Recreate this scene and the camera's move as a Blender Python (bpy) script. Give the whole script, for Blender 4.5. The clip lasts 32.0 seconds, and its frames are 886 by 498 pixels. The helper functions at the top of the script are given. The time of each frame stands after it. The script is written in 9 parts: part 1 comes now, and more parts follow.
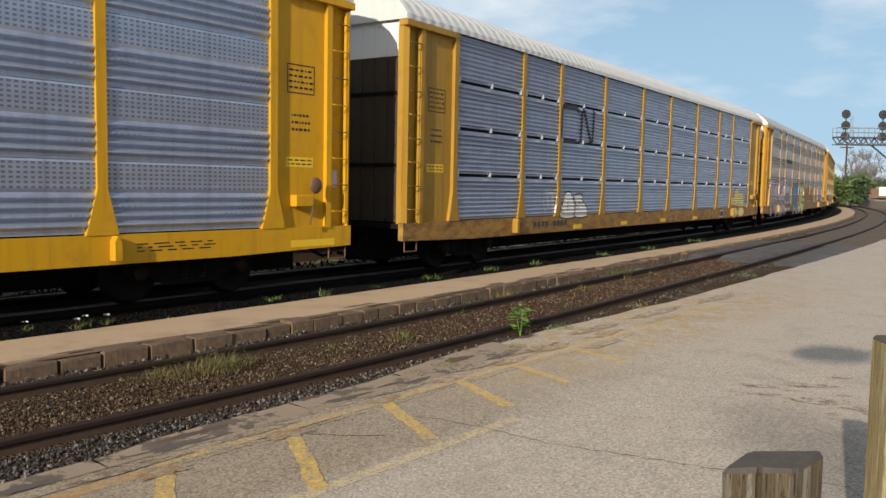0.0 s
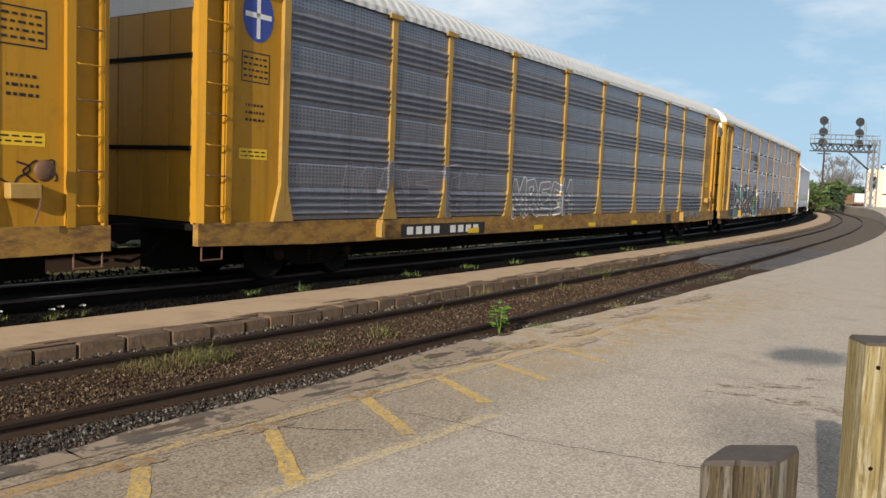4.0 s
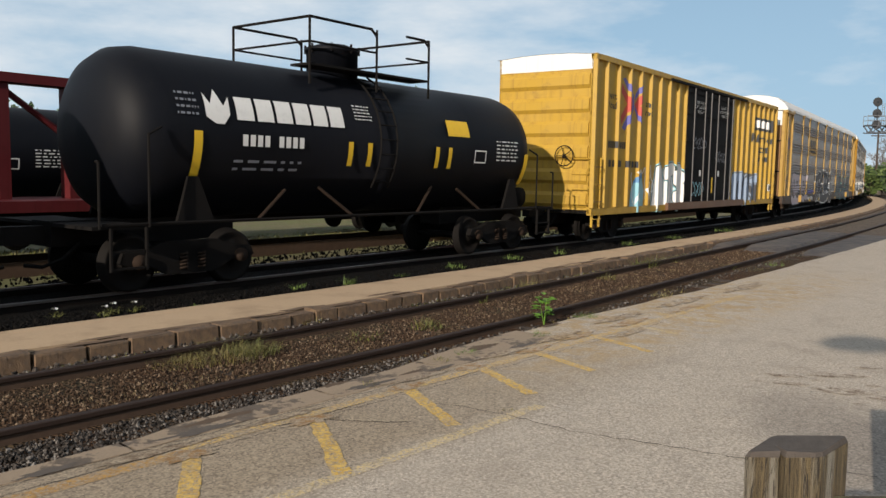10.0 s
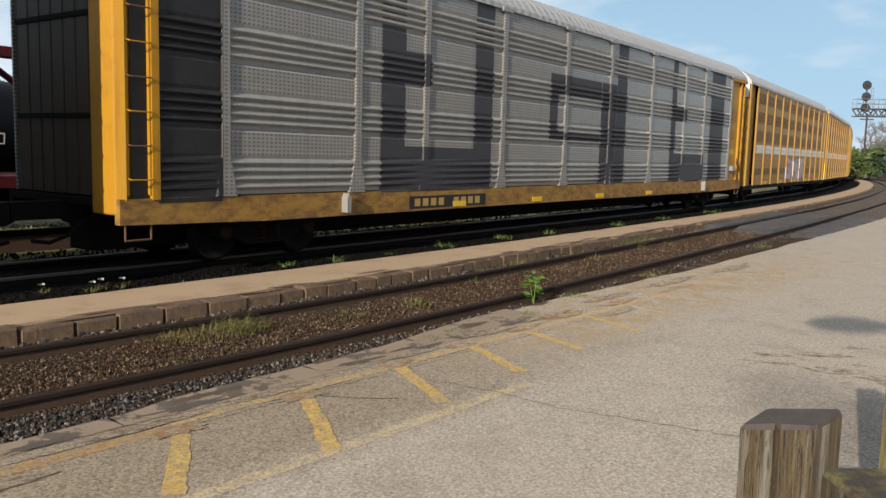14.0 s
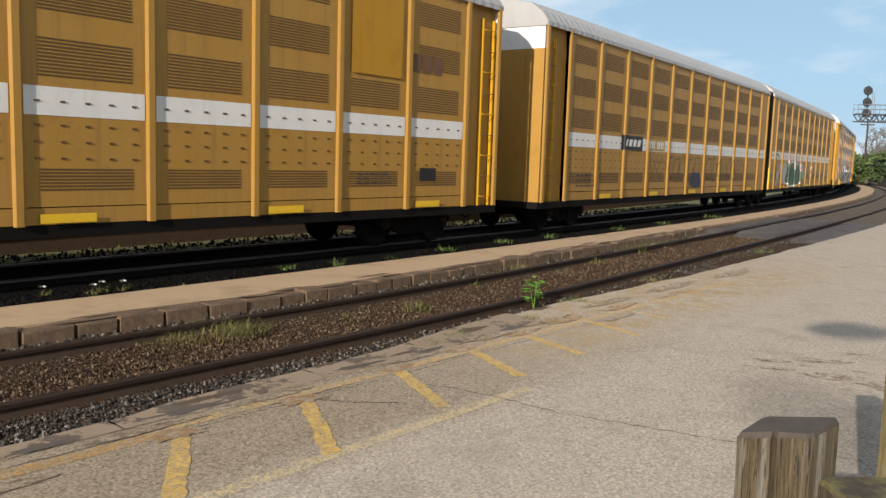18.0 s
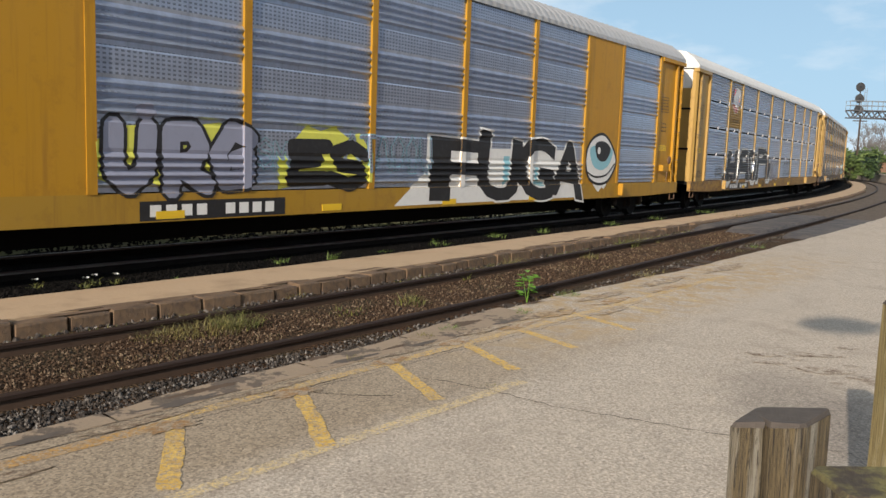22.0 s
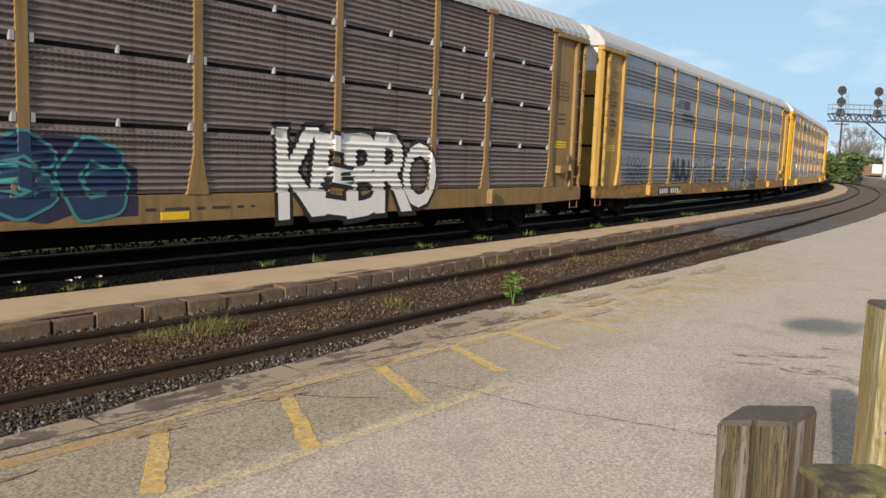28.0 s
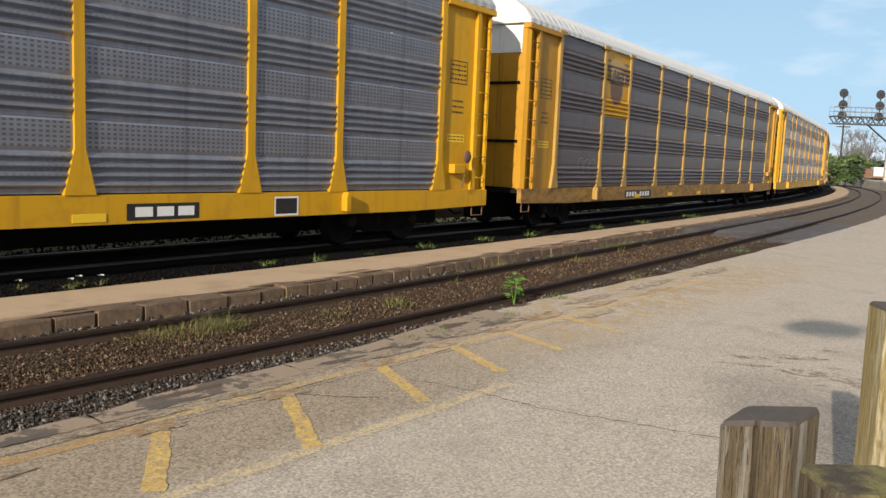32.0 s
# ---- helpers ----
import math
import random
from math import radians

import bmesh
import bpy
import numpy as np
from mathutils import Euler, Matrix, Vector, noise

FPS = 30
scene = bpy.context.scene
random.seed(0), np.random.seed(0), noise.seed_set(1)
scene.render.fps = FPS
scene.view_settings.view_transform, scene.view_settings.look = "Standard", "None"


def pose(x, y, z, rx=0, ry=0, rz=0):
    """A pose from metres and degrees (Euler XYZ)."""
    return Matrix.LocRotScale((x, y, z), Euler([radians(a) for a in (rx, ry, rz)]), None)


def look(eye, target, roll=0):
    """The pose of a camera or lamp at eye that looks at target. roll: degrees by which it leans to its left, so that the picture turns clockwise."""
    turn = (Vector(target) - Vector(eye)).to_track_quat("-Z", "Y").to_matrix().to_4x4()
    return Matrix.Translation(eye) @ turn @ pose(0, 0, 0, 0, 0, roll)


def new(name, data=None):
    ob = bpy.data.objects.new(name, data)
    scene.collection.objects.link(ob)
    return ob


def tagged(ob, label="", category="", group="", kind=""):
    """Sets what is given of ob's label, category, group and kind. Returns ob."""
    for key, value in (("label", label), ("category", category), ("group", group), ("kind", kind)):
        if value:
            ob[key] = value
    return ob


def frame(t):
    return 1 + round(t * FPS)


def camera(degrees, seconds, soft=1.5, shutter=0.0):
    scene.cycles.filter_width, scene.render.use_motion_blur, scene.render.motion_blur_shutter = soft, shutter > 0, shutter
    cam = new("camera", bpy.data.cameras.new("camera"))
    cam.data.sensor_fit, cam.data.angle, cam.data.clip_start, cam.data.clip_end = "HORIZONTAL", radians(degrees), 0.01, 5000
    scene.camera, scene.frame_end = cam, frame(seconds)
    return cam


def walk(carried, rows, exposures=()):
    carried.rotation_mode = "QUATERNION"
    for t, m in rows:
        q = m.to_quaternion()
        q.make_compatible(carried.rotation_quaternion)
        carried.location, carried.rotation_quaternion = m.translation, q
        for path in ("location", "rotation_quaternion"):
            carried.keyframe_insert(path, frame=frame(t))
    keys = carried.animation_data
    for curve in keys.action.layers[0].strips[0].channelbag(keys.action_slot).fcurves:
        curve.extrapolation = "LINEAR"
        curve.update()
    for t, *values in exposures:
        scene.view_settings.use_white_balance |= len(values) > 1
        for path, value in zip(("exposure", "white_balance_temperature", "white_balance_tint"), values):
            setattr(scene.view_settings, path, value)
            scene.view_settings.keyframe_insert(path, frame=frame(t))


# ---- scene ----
cam = camera(57.03, 32.0)
PATH = [
    (0, (0.025, 0.000, 1.818), (0.0154, 1.9941, 1.6649), 0.87),
    (0.5, (0.025, -0.017, 1.814), (0.0216, 1.9771, 1.6596), 0.96),
    (1, (0.033, -0.011, 1.809), (0.0443, 1.9829, 1.6535), 1.00),
    (1.5, (0.015, 0.001, 1.805), (0.0267, 1.9947, 1.6440), 1.23),
    (2, (0.021, 0.015, 1.808), (0.0372, 2.0082, 1.6404), 1.17),
    (2.5, (0.021, 0.018, 1.803), (0.0349, 2.0108, 1.6330), 1.44),
    (3, (0.017, 0.023, 1.801), (0.0444, 2.0165, 1.6364), 1.45),
    (3.5, (0.015, 0.005, 1.797), (0.0451, 1.9984, 1.6404), 1.86),
    (5.5, (0.018, -0.006, 1.805), (0.0824, 1.9867, 1.6440), 1.91),
    (6, (0.019, 0.001, 1.798), (0.0717, 1.9927, 1.6304), 1.50),
    (6.5, (0.017, -0.003, 1.800), (0.0574, 1.9891, 1.6260), 1.58),
    (7, (0.020, -0.005, 1.806), (0.0574, 1.9875, 1.6337), 1.83),
    (7.5, (0.013, 0.001, 1.806), (0.0460, 1.9934, 1.6326), 1.61),
    (8, (0.022, -0.004, 1.804), (0.0451, 1.9888, 1.6305), 1.45),
    (8.5, (0.035, -0.002, 1.803), (0.0506, 1.9911, 1.6333), 1.21),
    (9, (0.024, 0.003, 1.799), (0.0183, 1.9955, 1.6297), 1.17),
    (9.5, (0.013, 0.001, 1.796), (-0.0514, 1.9922, 1.6201), 1.19),
    (10, (0.034, 0.000, 1.799), (-0.0346, 1.9910, 1.6204), 0.80),
    (10.5, (0.036, 0.005, 1.793), (-0.0108, 1.9975, 1.6228), 0.97),
    (11, (0.038, 0.006, 1.788), (0.0154, 1.9963, 1.5916), 1.50),
    (11.5, (0.028, 0.006, 1.786), (0.0174, 1.9952, 1.5818), 1.57),
    (12, (0.027, 0.011, 1.783), (0.0143, 1.9992, 1.5702), 1.38),
    (12.5, (0.023, 0.009, 1.790), (-0.0036, 1.9977, 1.5763), 1.49),
    (13, (0.015, -0.005, 1.781), (-0.0175, 1.9838, 1.5686), 1.59),
    (13.5, (0.021, 0.006, 1.776), (-0.0111, 1.9941, 1.5587), 1.59),
    (14, (0.018, 0.020, 1.774), (-0.0223, 2.0069, 1.5469), 1.31),
    (14.5, (0.009, 0.030, 1.772), (-0.0212, 2.0154, 1.5333), 1.56),
    (16.5, (0.013, 0.017, 1.780), (-0.0061, 2.0006, 1.5276), 1.00),
    (17, (0.011, 0.032, 1.785), (-0.0141, 2.0155, 1.5289), 1.08),
    (17.5, (0.010, 0.026, 1.782), (-0.0500, 2.0117, 1.5498), 1.62),
    (18, (0.020, 0.008, 1.785), (-0.0222, 1.9956, 1.5661), 1.56),
    (18.5, (0.018, -0.001, 1.780), (-0.0160, 1.9874, 1.5638), 1.38),
    (19, (0.023, -0.014, 1.786), (0.0118, 1.9734, 1.5653), 1.39),
    (19.5, (0.019, -0.018, 1.778), (-0.0038, 1.9705, 1.5667), 1.10),
    (20, (0.014, -0.023, 1.778), (-0.0391, 1.9650, 1.5687), 0.97),
    (20.5, (0.030, -0.024, 1.779), (-0.0076, 1.9647, 1.5689), 0.98),
    (21, (0.031, -0.022, 1.781), (-0.0047, 1.9658, 1.5614), 1.65),
    (21.5, (0.030, -0.018, 1.779), (-0.0132, 1.9682, 1.5526), 1.56),
    (22, (0.012, -0.004, 1.778), (-0.0129, 1.9822, 1.5465), 1.80),
    (22.5, (0.004, 0.020, 1.762), (-0.0007, 2.0070, 1.5384), 2.05),
    (23, (-0.008, 0.021, 1.756), (-0.0199, 2.0080, 1.5273), 2.01),
    (23.5, (-0.003, 0.023, 1.759), (-0.0171, 2.0097, 1.5313), 2.04),
    (24, (-0.004, 0.014, 1.761), (-0.0160, 2.0005, 1.5315), 1.92),
    (24.5, (0.001, 0.008, 1.768), (-0.0155, 1.9942, 1.5375), 1.88),
    (25, (0.002, 0.015, 1.769), (0.0001, 2.0006, 1.5316), 1.45),
    (25.5, (-0.008, 0.008, 1.766), (-0.0051, 1.9939, 1.5336), 1.63),
    (27.5, (-0.003, -0.003, 1.769), (0.0007, 1.9847, 1.5446), 1.59),
    (28, (0.008, 0.001, 1.769), (0.0180, 1.9888, 1.5449), 1.83),
    (28.5, (0.013, -0.005, 1.770), (0.0197, 1.9821, 1.5471), 1.46),
    (29, (0.017, -0.014, 1.768), (0.0291, 1.9732, 1.5459), 1.69),
    (29.5, (0.015, -0.005, 1.771), (0.0302, 1.9820, 1.5456), 2.02),
    (30, (0.020, -0.009, 1.765), (0.0380, 1.9781, 1.5397), 1.68),
    (30.5, (0.015, 0.001, 1.769), (0.0315, 1.9877, 1.5408), 1.64),
    (31, (0.007, -0.004, 1.773), (0.0331, 1.9829, 1.5486), 1.69),
    (31.5, (0.007, -0.004, 1.769), (0.0301, 1.9837, 1.5455), 1.90),
    (32, (0.001, -0.001, 1.765), (0.0090, 1.9861, 1.5425), 2.12),
]
walk(cam, [(t, look(eye, target, roll)) for t, eye, target, roll in PATH], [(0, 0.0), (7, 0.06), (9, -0.14), (10, -0.14), (11.5, -0.02), (13, 0.04), (20, 0.09), (26, 0.15), (32, 0.20)])

# ---- daylight: low evening sun behind the camera's left shoulder ----
SUN_AZ, SUN_EL = radians(205.0), radians(18.8)
world = bpy.data.worlds.new("sky")
scene.world = world
world.use_nodes = True
wn, wl = world.node_tree.nodes, world.node_tree.links
wn.clear()
w_out = wn.new("ShaderNodeOutputWorld")
w_bg = wn.new("ShaderNodeBackground")
w_sky = wn.new("ShaderNodeTexSky")
w_sky.sky_type = "NISHITA"
w_sky.sun_disc = False
w_sky.sun_elevation, w_sky.sun_rotation = SUN_EL, SUN_AZ
w_sky.air_density, w_sky.dust_density, w_sky.ozone_density = 1.0, 0.6, 2.0
w_co = wn.new("ShaderNodeTexCoord")
w_map = wn.new("ShaderNodeMapping")
w_map.inputs["Scale"].default_value = (1.0, 1.0, 3.2)
w_map.inputs["Location"].default_value = (0.35, 0.1, 0.0)
w_noise = wn.new("ShaderNodeTexNoise")
w_noise.inputs["Scale"].default_value = 2.1
w_noise.inputs["Detail"].default_value = 7.0
w_noise.inputs["Roughness"].default_value = 0.58
w_ramp = wn.new("ShaderNodeValToRGB")
w_ramp.color_ramp.elements[0].position = 0.42
w_ramp.color_ramp.elements[0].color = (0, 0, 0, 1)
w_ramp.color_ramp.elements[1].position = 0.60
w_ramp.color_ramp.elements[1].color = (0.85, 0.85, 0.85, 1)
w_bg.inputs["Strength"].default_value = 0.073
wl.new(w_co.outputs["Generated"], w_map.inputs["Vector"])
wl.new(w_map.outputs["Vector"], w_noise.inputs["Vector"])
wl.new(w_noise.outputs["Fac"], w_ramp.inputs["Fac"])
# pale haze towards the horizon, soft white clouds over it
w_sep = wn.new("ShaderNodeSeparateXYZ")
w_low = wn.new("ShaderNodeMapRange")
w_low.inputs["From Min"].default_value, w_low.inputs["From Max"].default_value = 0.0, 0.75
w_low.inputs["To Min"].default_value, w_low.inputs["To Max"].default_value = 0.92, 0.0
w_haze = wn.new("ShaderNodeMixRGB")
w_haze.inputs["Color2"].default_value = (5.9, 9.0, 12.0, 1)
w_mix = wn.new("ShaderNodeMixRGB")
w_mix.inputs["Color2"].default_value = (11.7, 12.4, 13.0, 1)
wl.new(w_co.outputs["Generated"], w_sep.inputs[0])
wl.new(w_sep.outputs["Z"], w_low.inputs["Value"])
wl.new(w_low.outputs["Result"], w_haze.inputs["Fac"])
wl.new(w_sky.outputs["Color"], w_haze.inputs["Color1"])
wl.new(w_haze.outputs["Color"], w_mix.inputs["Color1"])
wl.new(w_ramp.outputs["Color"], w_mix.inputs["Fac"])
wl.new(w_mix.outputs["Color"], w_bg.inputs["Color"])
wl.new(w_bg.outputs["Background"], w_out.inputs["Surface"])

sun = new("sun", bpy.data.lights.new("sun", "SUN"))
sun.data.energy, sun.data.angle, sun.data.color = 5.75, radians(0.55), (1.0, 0.87, 0.73)
sun.matrix_world = look((math.sin(SUN_AZ) * 50, math.cos(SUN_AZ) * 50, math.tan(SUN_EL) * 50), (0, 0, 0))


# ---- materials ----
def socket(nt, v, node, name):
    if isinstance(v, (int, float)):
        node.inputs[name].default_value = v
    elif isinstance(v, tuple):
        node.inputs[name].default_value = (*v, 1.0)[:4]
    else:
        nt.links.new(v, node.inputs[name])


class Mat:
    """Small builder for a node material on object coordinates."""

    def __init__(self, name):
        self.m = bpy.data.materials.new(name)
        self.m.use_nodes = True
        self.nt = self.m.node_tree
        self.bsdf = self.nt.nodes["Principled BSDF"]
        self.co = self.nt.nodes.new("ShaderNodeTexCoord").outputs["Object"]

    def scaled(self, x, y, z):
        n = self.nt.nodes.new("ShaderNodeMapping")
        n.inputs["Scale"].default_value = (x, y, z)
        self.nt.links.new(self.co, n.inputs["Vector"])
        return n.outputs["Vector"]

    def noise(self, scale, detail=4.0, rough=0.55, stretch=None, distort=0.0):
        n = self.nt.nodes.new("ShaderNodeTexNoise")
        n.inputs["Scale"].default_value = scale
        n.inputs["Detail"].default_value = detail
        n.inputs["Roughness"].default_value = rough
        n.inputs["Distortion"].default_value = distort
        self.nt.links.new(self.scaled(*stretch) if stretch else self.co, n.inputs["Vector"])
        return n.outputs["Fac"]

    def voronoi(self, scale, feature="F1", out="Distance", stretch=None):
        n = self.nt.nodes.new("ShaderNodeTexVoronoi")
        n.feature = feature
        n.inputs["Scale"].default_value = scale
        self.nt.links.new(self.scaled(*stretch) if stretch else self.co, n.inputs["Vector"])
        return n.outputs[out]

    def ramp(self, v, a, b):
        n = self.nt.nodes.new("ShaderNodeMapRange")
        n.inputs["From Min"].default_value, n.inputs["From Max"].default_value = a, b
        self.nt.links.new(v, n.inputs["Value"])
        return n.outputs["Result"]

    def math(self, op, a, b=0.0):
        n = self.nt.nodes.new("ShaderNodeMath")
        n.operation = op
        for i, v in ((0, a), (1, b)):
            if isinstance(v, (int, float)):
                n.inputs[i].default_value = v
            else:
                self.nt.links.new(v, n.inputs[i])
        return n.outputs[0]

    def mix(self, fac, a, b, kind="MIX"):
        n = self.nt.nodes.new("ShaderNodeMixRGB")
        n.blend_type = kind
        socket(self.nt, fac, n, "Fac")
        socket(self.nt, a, n, "Color1")
        socket(self.nt, b, n, "Color2")
        return n.outputs["Color"]

    def random(self):
        return self.nt.nodes.new("ShaderNodeObjectInfo").outputs["Random"]

    def island(self):
        return self.nt.nodes.new("ShaderNodeNewGeometry").outputs["Random Per Island"]

    def axis(self, name):
        n = self.nt.nodes.new("ShaderNodeSeparateXYZ")
        self.nt.links.new(self.co, n.inputs[0])
        return n.outputs[name]

    def done(self, color, rough=0.6, metal=0.0, bump=None, strength=0.3, dist=0.01, spec=None):
        socket(self.nt, color, self.bsdf, "Base Color")
        socket(self.nt, rough, self.bsdf, "Roughness")
        socket(self.nt, metal, self.bsdf, "Metallic")
        if spec is not None:
            socket(self.nt, spec, self.bsdf, "Specular IOR Level")
        if bump is not None:
            n = self.nt.nodes.new("ShaderNodeBump")
            n.inputs["Strength"].default_value, n.inputs["Distance"].default_value = strength, dist
            self.nt.links.new(bump, n.inputs["Height"])
            self.nt.links.new(n.outputs["Normal"], self.bsdf.inputs["Normal"])
        return self.m


def steel_paint(name, c, dirt=(0.10, 0.07, 0.05), amount=0.5, rough=0.5, metal=0.0, fade=0.25, vary=0.0):
    """Painted steel: faded patches, rain streaks of dirt, fine grain."""
    m = Mat(name)
    faded = tuple(min(1.0, v * 0.75 + 0.10) for v in c)
    col = m.mix(m.math("MULTIPLY", m.ramp(m.noise(0.7, 5, 0.6), 0.35, 0.75), fade * 2), c, faded)
    streak = m.ramp(m.noise(1.0, 6, 0.65, (7.0, 7.0, 0.35)), 0.52, 0.78)
    spots = m.ramp(m.noise(2.3, 8, 0.7), 0.52, 0.80)
    col = m.mix(m.math("MULTIPLY", m.math("MAXIMUM", streak, spots), amount), col, dirt)
    if vary:
        col = m.mix(m.math("MULTIPLY", m.random(), vary), col, tuple(v * 0.45 for v in c))
    g = m.noise(60, 3)
    return m.done(col, rough, metal, g, 0.12, 0.004, 0.14 if max(c) < 0.1 else 0.28)


def plain(name, c, rough=0.6, metal=0.0, grain=40, var=0.35, bump=0.15, spec=None):
    m = Mat(name)
    col = m.mix(m.math("MULTIPLY", m.noise(grain * 0.12, 6, 0.65), var * 1.4), c, tuple(v * 0.45 for v in c))
    return m.done(col, rough, metal, m.noise(grain, 3), bump, 0.005, spec)


def asphalt_color(m):
    """Pale aggregate in worn binder: returns the colour and the stones' relief."""
    cells = m.nt.nodes.new("ShaderNodeTexVoronoi")
    cells.inputs["Scale"].default_value = 70
    m.nt.links.new(m.co, cells.inputs["Vector"])
    bw = m.nt.nodes.new("ShaderNodeRGBToBW")
    m.nt.links.new(cells.outputs["Color"], bw.inputs[0])
    stones = bw.outputs[0]
    big = m.ramp(m.noise(0.35, 5, 0.6), 0.3, 0.7)
    col = m.mix(stones, (0.29, 0.25, 0.20), (0.84, 0.735, 0.60))
    col = m.mix(m.math("MULTIPLY", big, 0.5), col, (0.56, 0.475, 0.375))
    coarse = m.ramp(m.noise(48, 3, 0.8), 0.36, 0.64)
    col = m.mix(m.math("MULTIPLY", m.math("SUBTRACT", 1.0, coarse), 0.54), col, (0.15, 0.12, 0.095))
    peel = m.ramp(m.noise(6.5, 6, 0.8, (1.0, 2.2, 1.0)), 0.50, 0.60)
    col = m.mix(m.math("MULTIPLY", m.math("MULTIPLY", peel, m.ramp(m.noise(0.45, 3, 0.5), 0.40, 0.60)), 0.20), col, (0.20, 0.165, 0.135))
    pits = m.ramp(m.noise(22, 4, 0.7), 0.58, 0.68)
    patch = m.ramp(m.noise(0.9, 4, 0.6), 0.42, 0.62)
    col = m.mix(m.math("MULTIPLY", m.math("MULTIPLY", pits, patch), 0.7), col, (0.085, 0.075, 0.07))
    col = m.mix(m.math("MULTIPLY", m.ramp(m.noise(1.6, 5, 0.65), 0.52, 0.78), 0.42), col, (0.19, 0.145, 0.11))
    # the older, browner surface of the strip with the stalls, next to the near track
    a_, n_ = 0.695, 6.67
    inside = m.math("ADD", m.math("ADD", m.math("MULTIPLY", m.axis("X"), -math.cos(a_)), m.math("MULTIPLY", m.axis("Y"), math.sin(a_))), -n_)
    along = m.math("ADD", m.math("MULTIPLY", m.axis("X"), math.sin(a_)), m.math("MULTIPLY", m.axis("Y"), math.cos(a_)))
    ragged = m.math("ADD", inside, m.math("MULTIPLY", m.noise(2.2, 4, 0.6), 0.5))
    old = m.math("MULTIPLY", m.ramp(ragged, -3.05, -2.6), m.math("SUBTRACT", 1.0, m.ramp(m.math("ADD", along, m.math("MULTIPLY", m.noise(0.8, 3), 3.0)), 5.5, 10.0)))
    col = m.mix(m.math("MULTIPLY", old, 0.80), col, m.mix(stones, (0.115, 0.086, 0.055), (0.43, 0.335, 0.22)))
    # darker grains in a ragged oval on the lot, beyond the timber posts
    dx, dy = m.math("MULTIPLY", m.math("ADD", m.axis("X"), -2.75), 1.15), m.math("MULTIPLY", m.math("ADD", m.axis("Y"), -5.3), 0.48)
    dark_oval = m.math("ADD", m.math("ADD", m.math("MULTIPLY", dx, dx), m.math("MULTIPLY", dy, dy)), m.math("MULTIPLY", m.noise(2.8, 6, 0.75), 1.1))
    col = m.mix(m.math("MULTIPLY", m.math("SUBTRACT", 1.0, m.ramp(dark_oval, 0.55, 1.45)), 0.6), col, m.mix(stones, (0.06, 0.05, 0.043), (0.25, 0.21, 0.18)))
    # sand and rust washed over the edge further along
    washed = m.math("MULTIPLY", m.ramp(ragged, -2.75, -2.1), m.math("MULTIPLY", m.ramp(along, 5.0, 7.5), m.math("SUBTRACT", 1.0, m.ramp(along, 13.0, 18.0))))
    col = m.mix(m.math("MULTIPLY", m.math("MULTIPLY", washed, m.ramp(m.noise(3.5, 6, 0.75, (1.0, 1.0, 1.0), 0.6), 0.42, 0.60)), 0.75), col, m.mix(m.noise(25, 4), (0.30, 0.19, 0.075), (0.52, 0.35, 0.14)))
    return col, m.math("ADD", stones, m.noise(30, 5, 0.7))


def asphalt_mat():
    m = Mat("asphalt_worn")
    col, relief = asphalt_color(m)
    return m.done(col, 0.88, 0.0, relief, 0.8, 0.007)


def worn_line_mat(name, c, edge, keep):
    """Road paint worn through to the aggregate below it."""
    m = Mat(name)
    bare, relief = asphalt_color(m)
    wear = m.ramp(m.noise(34, 6, 0.8), keep - 0.05, keep + 0.05)
    wear2 = m.ramp(m.noise(5, 6, 0.75), keep - 0.02, keep + 0.16)
    paint = m.mix(m.ramp(m.noise(14, 5, 0.7), 0.35, 0.65), c, edge)
    col = m.mix(m.math("MAXIMUM", wear, wear2), paint, bare)
    return m.done(col, 0.85, 0.0, relief, 0.5, 0.005)


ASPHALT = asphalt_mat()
LINE = worn_line_mat("yellow_road_paint", (0.70, 0.47, 0.11), (0.50, 0.30, 0.06), 0.525)
LINE_WORN = worn_line_mat("worn_yellow_road_paint", (0.68, 0.46, 0.12), (0.48, 0.29, 0.09), 0.48)
LINE_ORANGE = worn_line_mat("dirty_orange_road_paint", (0.52, 0.28, 0.05), (0.28, 0.16, 0.06), 0.50)
LINE_FAINT = worn_line_mat("faint_yellow_road_paint", (0.66, 0.50, 0.20), (0.58, 0.42, 0.17), 0.475)
LINE_GHOST = worn_line_mat("ghost_of_road_paint", (0.72, 0.55, 0.24), (0.62, 0.46, 0.20), 0.475)
m_ = Mat("ballast_ground")
BALLAST = m_.done(m_.mix(m_.ramp(m_.noise(34, 6, 0.75), 0.34, 0.66), (0.016, 0.010, 0.007), m_.mix(m_.ramp(m_.noise(1.2, 4), 0.4, 0.65), (0.120, 0.066, 0.036), (0.105, 0.078, 0.046))),
                  0.95, 0.0, m_.voronoi(28), 1.0, 0.04, 0.15)
m_ = Mat("grey_ballast_ground")
BALLAST_GREY = m_.done(m_.mix(m_.ramp(m_.noise(9, 6, 0.75), 0.35, 0.65), (0.040, 0.030, 0.022), (0.16, 0.12, 0.086)), 0.95, 0.0, m_.voronoi(20), 0.8, 0.03)
# dark stone, taken down to near black: shade under the train is in the colour
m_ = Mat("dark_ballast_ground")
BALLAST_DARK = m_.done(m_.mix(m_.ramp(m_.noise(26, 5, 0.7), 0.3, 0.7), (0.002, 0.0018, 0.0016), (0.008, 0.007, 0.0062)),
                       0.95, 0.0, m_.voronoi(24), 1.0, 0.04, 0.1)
m_ = Mat("field_ground")
